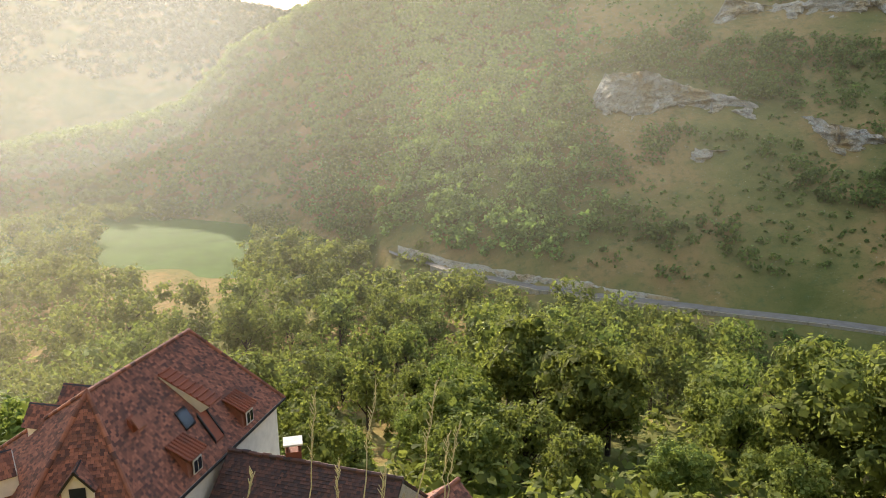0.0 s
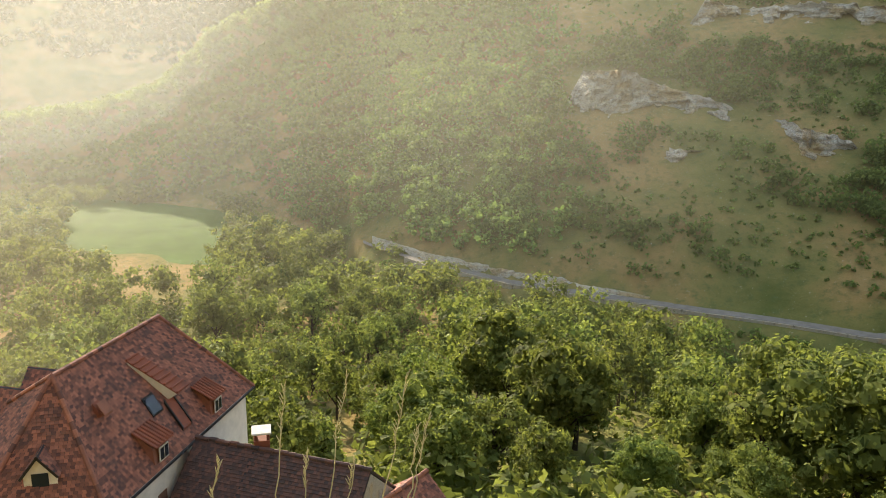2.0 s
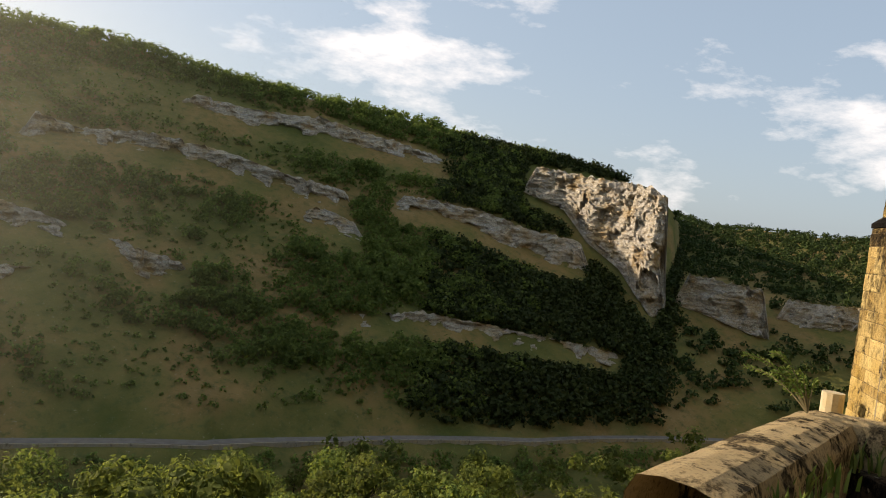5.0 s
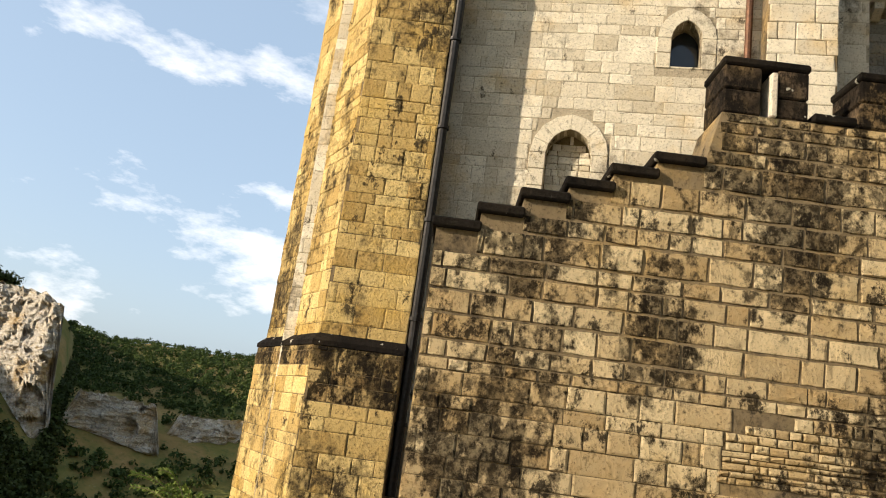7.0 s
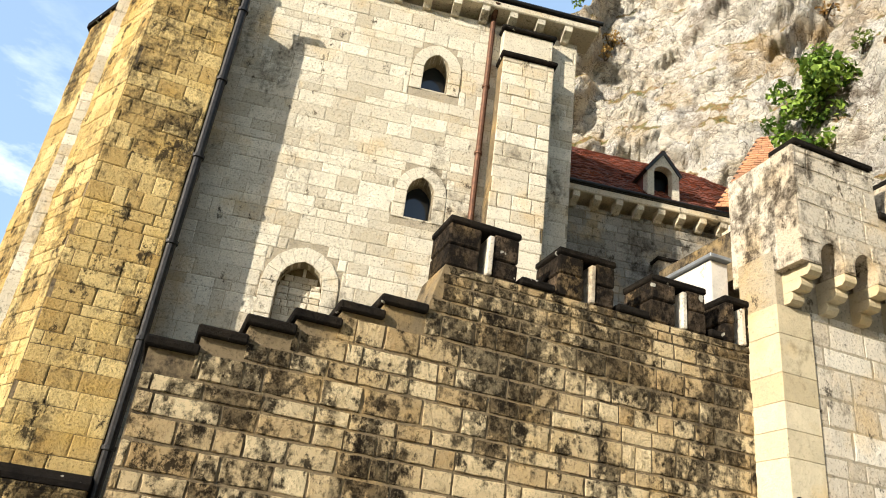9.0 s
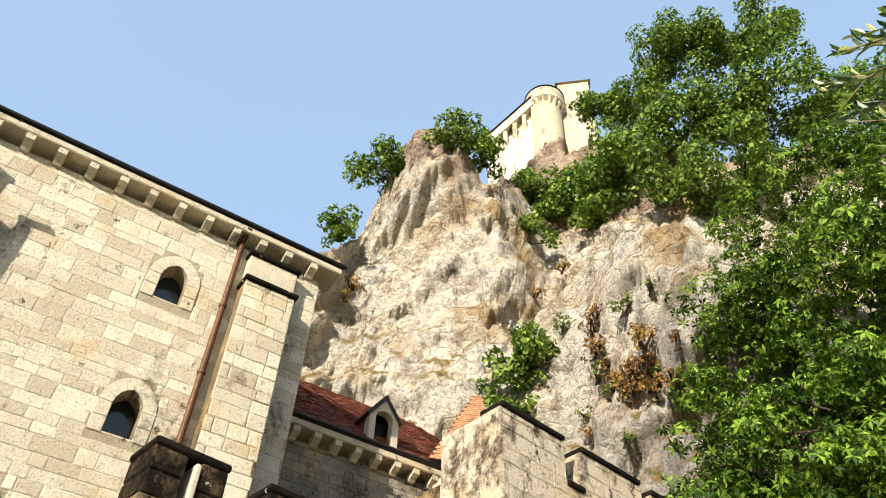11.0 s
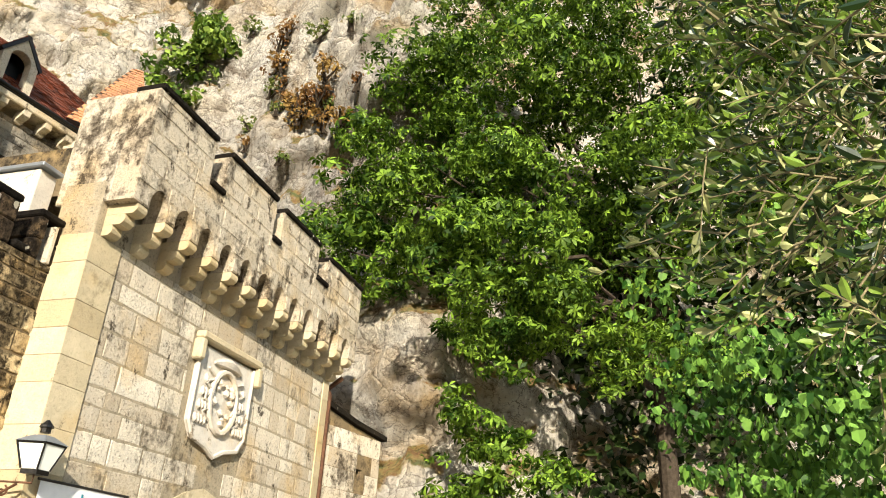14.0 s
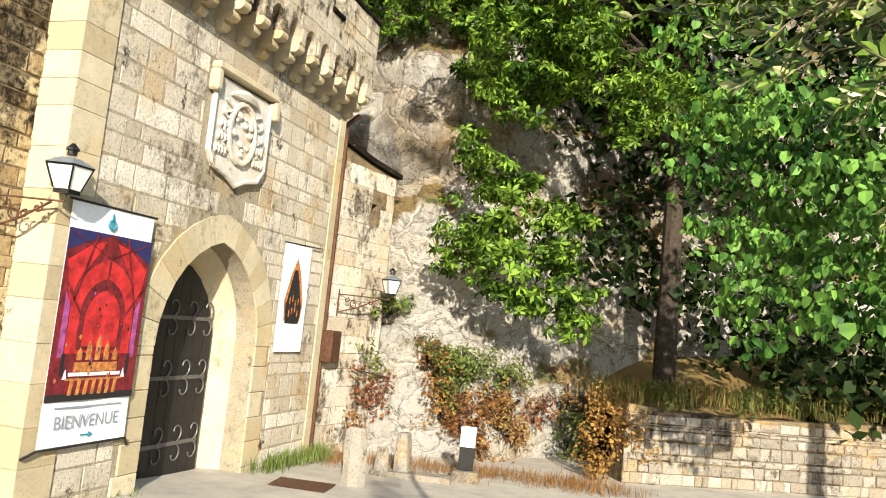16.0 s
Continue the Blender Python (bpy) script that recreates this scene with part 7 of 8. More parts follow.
def evergreen():
    rr = random.Random(77)
    foot = Vector((-1.7, -2.5, 0.9))
    th = empty("evergreen_oak", "evergreen oak with leathery grey-green leaves overhanging the terrace", "tree", m=Matrix.Translation(foot))
    hub = Vector((-1.05, -2.1, 4.5)) - foot
    part("trunk", tube_bm([(0, 0, -0.4), (0.15, 0.05, 1.8), hub, hub + Vector((0.3, 0.2, 2.5))], [0.16, 0.13, 0.09, 0.04], 9), M_BARK, th)
    V, Fc = [], []
    bm = bmesh.new()
    n_ = 0
    for k in range(760):
        az, el, r = rr.uniform(166, 206), rr.uniform(8, 62), 1.5 + 0.95 * rr.random() ** 0.7
        left = 171 + 10 * abs(math.sin(el * 0.13)) + max(0, 26 - el) * 0.75 + max(0, el - 52) * 0.5
        if az < left + rr.uniform(-1.5, 4) or (el < 15 and az < 189):
            continue
        tip = az_pt(az, el, r * math.cos(radians(el)) ** 0.5) - foot
        back = (hub + Vector((rr.gauss(0, 0.4), rr.gauss(0, 0.4), rr.gauss(0.25, 0.5))) - tip).normalized()
        ln = rr.uniform(0.18, 0.36)
        st = tip + back * ln + Vector((0, 0, rr.uniform(-0.03, 0.05)))
        mid = (tip + st) / 2 + Vector((0, 0, 0.03))
        add_tube(bm, [st, mid, tip], [0.0032, 0.0025, 0.0012], 4)
        ax = -back
        perp = ax.cross(Vector((rr.gauss(0, 1), rr.gauss(0, 1), rr.gauss(0, 1)))).normalized()
        n_l = rr.randint(11, 17)
        for q in range(n_l):
            t = 0.12 + 0.88 * q / (n_l - 1)
            p = st.lerp(mid, t * 2) if t < 0.5 else mid.lerp(tip, t * 2 - 1)
            turn = Matrix.Rotation(q * 2.4 + rr.uniform(-0.3, 0.3), 3, ax)
            out = turn @ perp
            lean = 0.35 + 0.75 * (1 - t)
            d = (ax + out * lean + Vector((0, 0, 0.30)) + Vector((rr.gauss(0, 0.12), rr.gauss(0, 0.12), rr.gauss(0, 0.12)))).normalized()
            nrm = (ax * 0.8 - out * 0.5 + Vector((0, 0, 0.5)) + Vector((rr.gauss(0, 0.25), rr.gauss(0, 0.25), rr.gauss(0, 0.25))))
            nrm = (nrm - d * nrm.dot(d)).normalized()
            oak_leaf(p, d, nrm, rr.uniform(0.036, 0.064) * (1.0 if t < 0.9 else 0.75), V, Fc)
    for k in range(6):
        az, el = rr.uniform(180, 202), rr.uniform(10, 58)
        e = az_pt(az, el, 1.9 * math.cos(radians(el)) ** 0.5) - foot
        add_tube(bm, [hub, hub.lerp(e, 0.5) + Vector((0, 0, 0.2)), e], [0.012, 0.007, 0.003], 6)
    tagged(part("twig_growth", bm, M_TWIG, th), kind="stuff")
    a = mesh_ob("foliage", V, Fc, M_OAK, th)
    return th


M_TWIG = plain("pale_olive_twig", (0.16, 0.13, 0.06), 0.8)
evergreen()
# ---- things of the forecourt ----
def text_bars(name, m, w, h, material, parent, body):
    cu = bpy.data.curves.new(name, "FONT")
    cu.body, cu.size, cu.align_x, cu.align_y, cu.extrude = body, h, "CENTER", "CENTER", 0.001
    ob = new(name, cu)
    dg = bpy.context.evaluated_depsgraph_get()
    me = bpy.data.meshes.new_from_object(ob.evaluated_get(dg))
    bpy.data.objects.remove(ob)
    o = new(name, me)
    me.materials.clear()
    me.materials.append(material)
    o.parent = parent
    o.matrix_basis = m @ Matrix.Diagonal((w, 1, 1, 1))
    return o


def flat(name, col, rough=0.6, var=0.10, scale=3.0):
    return plain(name, col, rough, 0, var, scale, 0.05)


M_BWHITE = flat("white_banner_cloth", (0.78, 0.78, 0.78))
M_BRED = flat("red_banner_print", (0.42, 0.018, 0.018), 0.6, 0.65, 5.0)
M_BDRED = flat("dark_red_banner_print", (0.15, 0.010, 0.014), 0.6, 0.8, 6.0)
M_BBLUE = flat("navy_banner_print", (0.02, 0.02, 0.09))
M_BGOLD = flat("gold_banner_print", (0.42, 0.16, 0.04), 0.6, 0.7, 14.0)
M_BPINK = flat("violet_banner_print", (0.28, 0.06, 0.20), 0.6, 0.6, 8.0)
M_BTEAL = flat("teal_print", (0.02, 0.22, 0.30))
M_BBLACK = flat("black_print", (0.015, 0.013, 0.012))
M_BGREY = flat("grey_print", (0.25, 0.27, 0.30))


def sheet_poly(m, pts, z0, z1):
    bm = bmesh.new()
    f = [bm.verts.new(m @ Vector((a, b, z1))) for a, b in pts]
    g = [bm.verts.new(m @ Vector((a, b, z0))) for a, b in pts]
    bm.faces.new(f)
    bm.faces.new(g[::-1])
    for i in range(len(pts)):
        j = (i + 1) % len(pts)
        bm.faces.new((f[i], f[j], g[j], g[i]))
    return bm


def big_banner():
    u0, u1, z0, z1 = 8.07, 9.74, 1.15, 4.55
    b0 = GF.p(u0, z0, 0.1)
    th = empty("welcome_banner", "tall red church banner with a white foot reading BIENVENUE", "banner", m=Matrix.Translation(b0))
    m = Matrix.Translation(-b0) @ GF.m()
    V, Fc = [], []
    for i in range(9):
        for k in range(17):
            u, z = u0 + (u1 - u0) * i / 8, z0 + (z1 - z0) * k / 16
            V.append(m @ Vector((u, z, 0.085 + 0.012 * math.sin(i * 1.3) * math.sin(k * 0.6))))
    for i in range(8):
        for k in range(16):
            Fc.append((i * 17 + k, i * 17 + 17 + k, i * 17 + 18 + k, i * 17 + k + 1))
    cloth = mesh_ob("cloth", V, Fc, M_BWHITE, th)
    layer = 0.105
    uc = (u0 + u1) / 2
    pz0, pz1 = 1.80, 4.16
    part("picture_ground", sheet_poly(m, [(u0, pz0), (u1, pz0), (u1, pz1), (u0, pz1)], layer - 0.004, layer), M_BDRED, th, "printed picture of a red vaulted church choir")
    def lay(name, pts, mt, d):
        part(name, sheet_poly(m, pts, layer + 0.002 + 0.003 * d, layer + 0.004 + 0.003 * d), mt, th)
    lay("printed_vault", [(u0, 4.16), (u0, 3.85), (u0 + 0.35, 4.0), (uc, 4.16)], M_BBLUE, 0)
    lay("printed_vault", [(u1, 4.16), (u1, 3.80), (u1 - 0.4, 4.0), (uc, 4.16)], M_BBLUE, 0)
    lay("printed_arch", arch_loop(uc, 0.62, 2.45, 3.05, 3.80, 8), M_BRED, 0)
    lay("printed_vault", [(u0 + 0.05, 3.72), (uc - 0.66, 3.1), (uc - 0.55, 3.45), (uc - 0.1, 4.05), (u0 + 0.45, 3.98)], M_BRED, 0)
    lay("printed_vault", [(u1 - 0.05, 3.72), (uc + 0.66, 3.1), (uc + 0.55, 3.45), (uc + 0.1, 4.05), (u1 - 0.45, 3.98)], M_BRED, 0)
    for sd in (-1, 1):
        lay("printed_pillar", [(uc + sd * 0.64, 2.4), (uc + sd * 0.74, 2.4), (uc + sd * 0.74, 3.3), (uc + sd * 0.64, 3.1)], M_BPINK, 1)
        lay("printed_statue", [(uc + sd * 0.60, 2.15), (uc + sd * 0.66, 2.15), (uc + sd * 0.66, 2.45), (uc + sd * 0.60, 2.45)], M_BBLACK, 2)
        lay("printed_flower", [(uc + sd * 0.52, 2.1), (uc + sd * 0.60, 2.1), (uc + sd * 0.56, 2.24)], M_BWHITE, 3)
    lay("printed_inner_arch", arch_loop(uc, 0.44, 2.5, 3.0, 3.52, 8), M_BDRED, 1)
    lay("printed_window", arch_loop(uc, 0.34, 2.55, 2.95, 3.35, 8), M_BRED, 2)
    lay("printed_altar", [(uc - 0.42, 2.2), (uc + 0.42, 2.2), (uc + 0.42, 2.33), (uc - 0.42, 2.33)], M_BGOLD, 2)
    for k in range(5):
        x = uc - 0.34 + 0.17 * k
        up = 0.07 * (2 - abs(k - 2))
        lay("printed_panel", [(x - 0.05, 2.36), (x + 0.05, 2.36), (x + 0.05, 2.46 + up), (x, 2.54 + 1.4 * up), (x - 0.05, 2.46 + up)], M_BGOLD, 3)
    for xa, za, xb, zb in ((0, 3.82, -0.80, 4.12), (0, 3.82, 0.80, 4.12), (-0.62, 3.1, -0.30, 4.14), (0.62, 3.1, 0.30, 4.14), (0, 3.52, 0, 4.14), (-0.44, 3.0, -0.80, 3.5), (0.44, 3.0, 0.80, 3.5)):
        lay("printed_rib", [(uc + xa - 0.018, za), (uc + xa + 0.018, za), (uc + xb + 0.018, zb), (uc + xb - 0.018, zb)], M_BDRED, 3)
    frng = random.Random(17)
    for k in range(46):
        x, z, w = uc + frng.gauss(0, 0.30), frng.uniform(1.95, 3.3), frng.uniform(0.008, 0.03)
        if abs(x - uc) < 0.75:
            lay("printed_fleck", [(x - w, z), (x, z - 1.3 * w), (x + w, z), (x, z + 1.3 * w)], frng.choice((M_BGOLD, M_BGOLD, M_BPINK, M_BBLACK, M_BRED)), 4)
    lay("printed_cloth", [(uc - 0.5, 2.14), (uc + 0.5, 2.14), (uc + 0.5, 2.19), (uc - 0.5, 2.19)], M_BWHITE, 3)
    lay("printed_floor", [(u0, 1.80), (u1, 1.80), (u1, 1.9), (u0, 1.9)], M_BBLACK, 1)
    for k in range(7):
        x = uc - 0.42 + 0.14 * k
        lay("printed_baluster", [(x - 0.045, 1.88), (x + 0.02, 1.88), (x + 0.045, 2.08), (x - 0.02, 2.08)], M_BGOLD, 2)
    lay("printed_rail", [(uc - 0.55, 2.08), (uc + 0.55, 2.08), (uc + 0.55, 2.11), (uc - 0.55, 2.11)], M_BGOLD, 3)
    # emblem and words
    pts = [m @ Vector((uc - 0.06 + 0.07 * math.cos(a), 4.30 + 0.07 * math.sin(a), layer)) for a in np.linspace(0, 6.28, 14)]
    part("emblem_ring", tube_bm(pts, 0.012, 5), M_BTEAL, th, "small teal emblem")
    part("emblem_bar", sheet_poly(m, [(uc - 0.075, 4.22), (uc - 0.045, 4.22), (uc - 0.045, 4.46), (uc - 0.075, 4.46)], layer - 0.004, layer + 0.003), M_BTEAL, th)
    text_bars("lettering", m @ Matrix.Translation((uc, 1.50, layer)), 0.92, 0.26, M_BGREY, th, "BIENVENUE")
    part("caption_bar", sheet_poly(m, [(u0 + 0.2, 1.70), (u1 - 0.2, 1.70), (u1 - 0.2, 1.72), (u0 + 0.2, 1.72)], layer - 0.004, layer + 0.002), M_BGREY, th)
    part("arrow", sheet_poly(m, [(uc + 0.05, 1.27), (uc + 0.13, 1.31), (uc + 0.05, 1.35)], layer - 0.004, layer + 0.003), M_BTEAL, th, "small teal arrow")
    part("arrow_shaft", sheet_poly(m, [(uc - 0.1, 1.30), (uc + 0.05, 1.30), (uc + 0.05, 1.32), (uc - 0.1, 1.32)], layer - 0.004, layer + 0.003), M_BTEAL, th)
    part("bottom_bar", tube_bm([m @ Vector((u0 - 0.22, z0 - 0.06, 0.08)), m @ Vector((u0, z0 + 0.02, 0.10)), m @ Vector((u1, z0 + 0.02, 0.10)), m @ Vector((u1 + 0.1, z0 - 0.1, 0.06))], 0.02, 6), M_WOOD, th)
    part("top_bar", tube_bm([m @ Vector((u0 - 0.05, z1, 0.09)), m @ Vector((u1 + 0.05, z1, 0.09))], 0.018, 6), M_WOOD, th)


big_banner()


def small_banner():
    u0, u1, z0, z1 = 13.9, 15.06, 2.45, 4.74
    b0 = GF.p(u0, z0, 0.1)
    th = empty("statue_banner", "white banner printed with a dark robed statue shape", "banner", m=Matrix.Translation(b0))
    m = Matrix.Translation(-b0) @ GF.m()
    part("cloth", sheet_poly(m, [(u0, z0), (u1, z0), (u1, z1), (u0, z1)], 0.06, 0.075), M_BWHITE, th)
    uc = (u0 + u1) / 2
    part("printed_halo", sheet_poly(m, [(uc - 0.33, 3.1), (uc + 0.36, 3.1), (uc + 0.42, 3.5), (uc + 0.2, 4.15), (uc, 4.45), (uc - 0.2, 4.1), (uc - 0.4, 3.5)], 0.074, 0.078), M_BGOLD, th)
    part("printed_statue", sheet_poly(m, [(uc - 0.28, 3.05), (uc + 0.3, 3.05), (uc + 0.36, 3.4), (uc + 0.16, 3.95), (uc + 0.05, 4.2), (uc - 0.08, 4.2), (uc - 0.16, 3.95), (uc - 0.32, 3.4)], 0.077, 0.081), M_BBLACK, th)
    for k in range(8):
        x, z = uc - 0.18 + 0.12 * (k % 4), 3.2 + 0.22 * (k // 4) + 0.05 * (k % 3)
        part("printed_fold", sheet_poly(m, [(x, z), (x + 0.04, z), (x + 0.05, z + 0.14), (x + 0.01, z + 0.14)], 0.08, 0.083), M_BGOLD, th)
    part("top_bar", tube_bm([m @ Vector((u0 - 0.05, z1, 0.07)), m @ Vector((u1 + 0.4, z1 + 0.05, 0.07))], 0.016, 6), M_WOOD, th)


small_banner()


def lantern(base, out, along, label, size=1.0, scroll=True):
    """A four-sided street lantern on a wrought scroll bracket; base is on the wall, out leads to the lamp."""
    th = empty("wall_lantern", label, "lantern", "wall lanterns", m=Matrix.Translation(base))
    o = Vector(out)
    L = o.length
    d = o.normalized()
    br = part("bracket", tube_bm([(0, 0, 0), o, o + Vector((0, 0, 0.10))], 0.02 * size, 6), M_IRON, th, "rusty wrought-iron bracket")
    part("wall_bar", tube_bm([(0, 0, 0.12), (0, 0, -0.75 * size)], 0.022, 6), M_IRON, br)
    part("brace", tube_bm([(0, 0, -0.62 * size), d * L * 0.35 + Vector((0, 0, -0.42 * size)), d * L * 0.8 + Vector((0, 0, -0.02))], 0.018, 6), M_IRON, br)
    for c, rad, tn, s in ((0.30, 0.17, 3.6, 1), (0.62, 0.11, 3.2, -1), (0.16, 0.10, 3.0, -1), (0.44, 0.09, 3.0, 1)):
        pts = []
        for k in range(20):
            t = k / 19
            r_ = rad * size * (1 - 0.75 * t)
            an = s * tn * math.pi * 0.62 * t + 1.2
            pts.append(d * (L * c + r_ * math.cos(an)) + Vector((0, 0, -0.24 * size + r_ * math.sin(an) + (0.05 if s < 0 else -0.05))))
        part("scroll", tube_bm(pts, 0.013, 5), M_IRON, br)
    # lantern body
    c = o + Vector((0, 0, 0.1))
    w0, w1, h = 0.15 * size, 0.26 * size, 0.55 * size
    a, b = Vector(along).normalized(), d
    cor = lambda w, z: [c + a * sx * w + b * sy * w + Vector((0, 0, z)) for sx, sy in ((-1, -1), (1, -1), (1, 1), (-1, 1))]
    lo, hi = cor(w0, 0.06), cor(w1, h)
    body = part("lantern_body", prism(cor(w0, 0.0), Vector((0, 0, 0.055))), M_DARKIRON, th, "dark metal lantern body")
    for k in range(4):
        j = (k + 1) % 4
        bm = bmesh.new()
        bm.faces.new([bm.verts.new(p) for p in (lo[k], lo[j], hi[j], hi[k])])
        part("glass_pane", bm, M_LAMPGLASS, body)
        part("frame_bar", tube_bm([lo[k], hi[k]], 0.014, 5), M_DARKIRON, body)
        part("frame_rail", tube_bm([hi[k], hi[j]], 0.018, 5), M_DARKIRON, body)
    bm = bmesh.new()
    top = [bm.verts.new(p) for p in cor(w1 * 1.12, h + 0.01)]
    up = [bm.verts.new(p) for p in cor(w1 * 0.42, h + 0.15 * size)]
    for k in range(4):
        bm.faces.new((top[k], top[(k + 1) % 4], up[(k + 1) % 4], up[k]))
    bm.faces.new(top[::-1])
    bm.faces.new(up)
    part("roof", bm, M_ZINC, body)
    part("chimney", tube_bm([c + Vector((0, 0, h + 0.2 * size)), c + Vector((0, 0, h + 0.30 * size))], 0.09 * size, 8), M_DARKIRON, body)
    part("crown", tube_bm([c + Vector((0, 0, h + 0.30 * size)), c + Vector((0, 0, h + 0.34 * size)), c + Vector((0, 0, h + 0.44 * size))], [0.13 * size, 0.12 * size, 0.02], 8), M_DARKIRON, body)
    return th


lantern((BX - 0.04, -7.45, 4.45), (-0.85, -0.28, 0.0), (0, 1, 0), "iron wall lantern with pale glass on the rampart", 0.68)
lantern((GX + 0.02, -16.9, 3.85), (-0.95, -1.0, 0.0), (0.7, -0.7, 0), "iron wall lantern with pale glass beyond the gate", 0.72)
tagged(part("notice_plaque", box_bm((6.95, 2.75, 0.03), (7.45, 3.5, 0.06), RF.m(), 0.008), M_BWHITE), "white metal notice plaque on the rampart", "plaque")
for k in range(6):
    part("writing_bar", box_bm((7.02, 2.9 + 0.09 * k, 0.0605), (7.38 - 0.05 * (k % 3), 2.92 + 0.09 * k, 0.062), RF.m()), M_BGREY, bpy.data.objects["notice_plaque"])
tagged(part("letter_box", box_bm((16.25, 2.2, -0.1), (16.75, 2.95, 0.25), GF.m(), 0.02), M_IRON), "rusty brown metal box beside the gate", "metal box")
downpipe(GF, 16.35, 0.2, 8.2, -0.05, "rusty iron downpipe beside the gate", r=0.06)

# annexe wall beside the gate, under the overhang
AF = Face((GX + 0.22, -16.14, 0), 193)
SLIT = [(1.75, 5.6), (2.0, 5.6), (2.0, 6.3), (1.75, 6.3)]
tagged(part("annexe_wall", slab(AF, [(0, -0.6), (2.75, -0.6), (2.75, 7.15), (1.5, 7.3), (0.0, 7.6)], [SLIT], 0.6), M_MORTAR), "weathered stone annexe wall between gate and rock", "wall", kind="structure")
masonry(AF, [(0.05, -0.2), (2.73, -0.2), (2.73, 7.1), (1.5, 7.26), (0.05, 7.54)], [SLIT], 0.42, 0.75, bpy.data.objects["annexe_wall"], M_GATE, M_PARAPET, seed=91, proud=0.014)
tagged(part("annexe_coping", prism([AF.p(-0.05, 7.62, 0.12), AF.p(1.5, 7.32, 0.12), AF.p(2.85, 7.17, 0.12), AF.p(2.85, 7.29, 0.12), AF.p(1.5, 7.45, 0.12), AF.p(-0.05, 7.76, 0.12)], AF.n * -0.7), M_CAP), "black sloping coping of the annexe wall", "coping", kind="structure")

# low retaining wall under the trees
LF = Face((0.6, -19.9, 0), 241)


def low_wall():
    lp = [(-0.6, -0.6), (14, -0.6), (14, 2.05), (8, 1.9), (3, 1.72), (0.8, 1.75), (-0.6, 1.9)]
    b = tagged(part("retaining_wall", slab(LF, lp, [], 0.7), M_MORTAR), "low rubble retaining wall of pale stones", "wall", kind="structure")
    masonry(LF, lp, [], 0.20, 0.34, b, M_RUBBLE_O, M_RUBBLE, near=(-0.5, 8, 0.0, 2.0), seed=95, proud=0.05, joint=0.010, wander=0.42, tilt=0.045)
    V, Fc = [], []
    for i in range(30):
        for k in range(8):
            u, n_ = -0.6 + 14.6 * i / 29, -0.3 - 6 * k / 7
            V.append(LF.p(u, 1.66 + 0.02 * u + 0.24 * k * min(1.0, (u + 0.6) / 3.5) + 0.12 * crag(u, n_, 0, 0.9), n_))
    for i in range(29):
        for k in range(7):
            Fc.append((i * 8 + k, i * 8 + k + 1, i * 8 + 9 + k, i * 8 + 8 + k))
    tagged(mesh_ob("earth_bank", V, Fc, M_GROUND, None, True), "earth bank behind the retaining wall", "bank", kind="structure")


M_RUBBLE_O = stone_mat("rubble_limestone_single", (0.44, 0.40, 0.33), (0.24, 0.20, 0.145), (0.10, 0.075, 0.05), 0.55, 0.68, "object", 0.94, blot_lo=0.57)
low_wall()


def blades(name, spots, n_each, hgt, material, label, seed, spread=0.25, width=0.012, category="grass"):
    rng = np.random.default_rng(seed)
    V, Fc = [], []
    for sx, sy, sz in spots:
        for k in range(n_each):
            x, y = sx + rng.normal() * spread, sy + rng.normal() * spread
            h = hgt * rng.uniform(0.4, 1.2)
            an = rng.uniform(0, 6.28)
            lean = rng.uniform(0.1, 0.6) * h
            dx, dy = math.cos(an), math.sin(an)
            wx, wy = -dy * width, dx * width
            j = len(V)
            V += [(x - wx, y - wy, sz - 0.05), (x + wx, y + wy, sz - 0.05), (x + dx * lean * 0.35 + wx * 0.8, y + dy * lean * 0.35 + wy * 0.8, sz + h * 0.6), (x + dx * lean * 0.35 - wx * 0.8, y + dy * lean * 0.35 - wy * 0.8, sz + h * 0.6), (x + dx * lean, y + dy * lean, sz + h)]
            Fc += [(j, j + 1, j + 2, j + 3), (j + 3, j + 2, j + 4)]
    return tagged(mesh_ob(name, V, Fc, material), label, category, kind="stuff")


rr = random.Random(31)
top_spots = [tuple(LF.p(rr.uniform(-0.5, 13), 1.85 + rr.uniform(0, 0.2), -rr.uniform(0.45, 3.2))) for _ in range(130)]
blades("bank_grass", top_spots[:60], 34, 0.55, M_DRY, "dry ochre grass and weeds on the bank", 1, 0.45, 0.009)
cs = [tuple(LF.p(rr.uniform(-0.3, 13), 1.95 + rr.uniform(0, 0.35), -rr.uniform(0.25, 2.2))) for _ in range(70)]
V, Fc = leaf_cloud(cs, [(0.42, 0.42, 0.3)] * 70, 420, 0.07, np.random.default_rng(44))
tagged(new("bank_brambles", quad_mesh("bank_brambles", V, Fc, M_GRASS)), "green brambles and weeds over the low wall", "brambles", kind="stuff")
cs = [tuple(LF.p(rr.uniform(-1.6, 0.1), rr.uniform(0.2, 2.1), rr.uniform(-0.5, 0.12))) for _ in range(26)]
V, Fc = leaf_cloud(cs, [(0.34, 0.34, 0.36)] * 26, 640, 0.055, np.random.default_rng(45))
tagged(new("corner_creeper", quad_mesh("corner_creeper", V, Fc, M_CREEP)), "rusty dried creeper smothering the wall end", "creeper", kind="stuff")
blades("bank_weeds", top_spots[60:], 40, 0.5, M_GRASS, "green weeds on top of the retaining wall", 2, 0.4, 0.012)
foot = [tuple(GF.p(rr.choice((rr.uniform(8, 10), rr.uniform(13.6, 16.2))), court_z(8, -12) - 0.05, rr.uniform(0.05, 0.3))) for _ in range(30)]
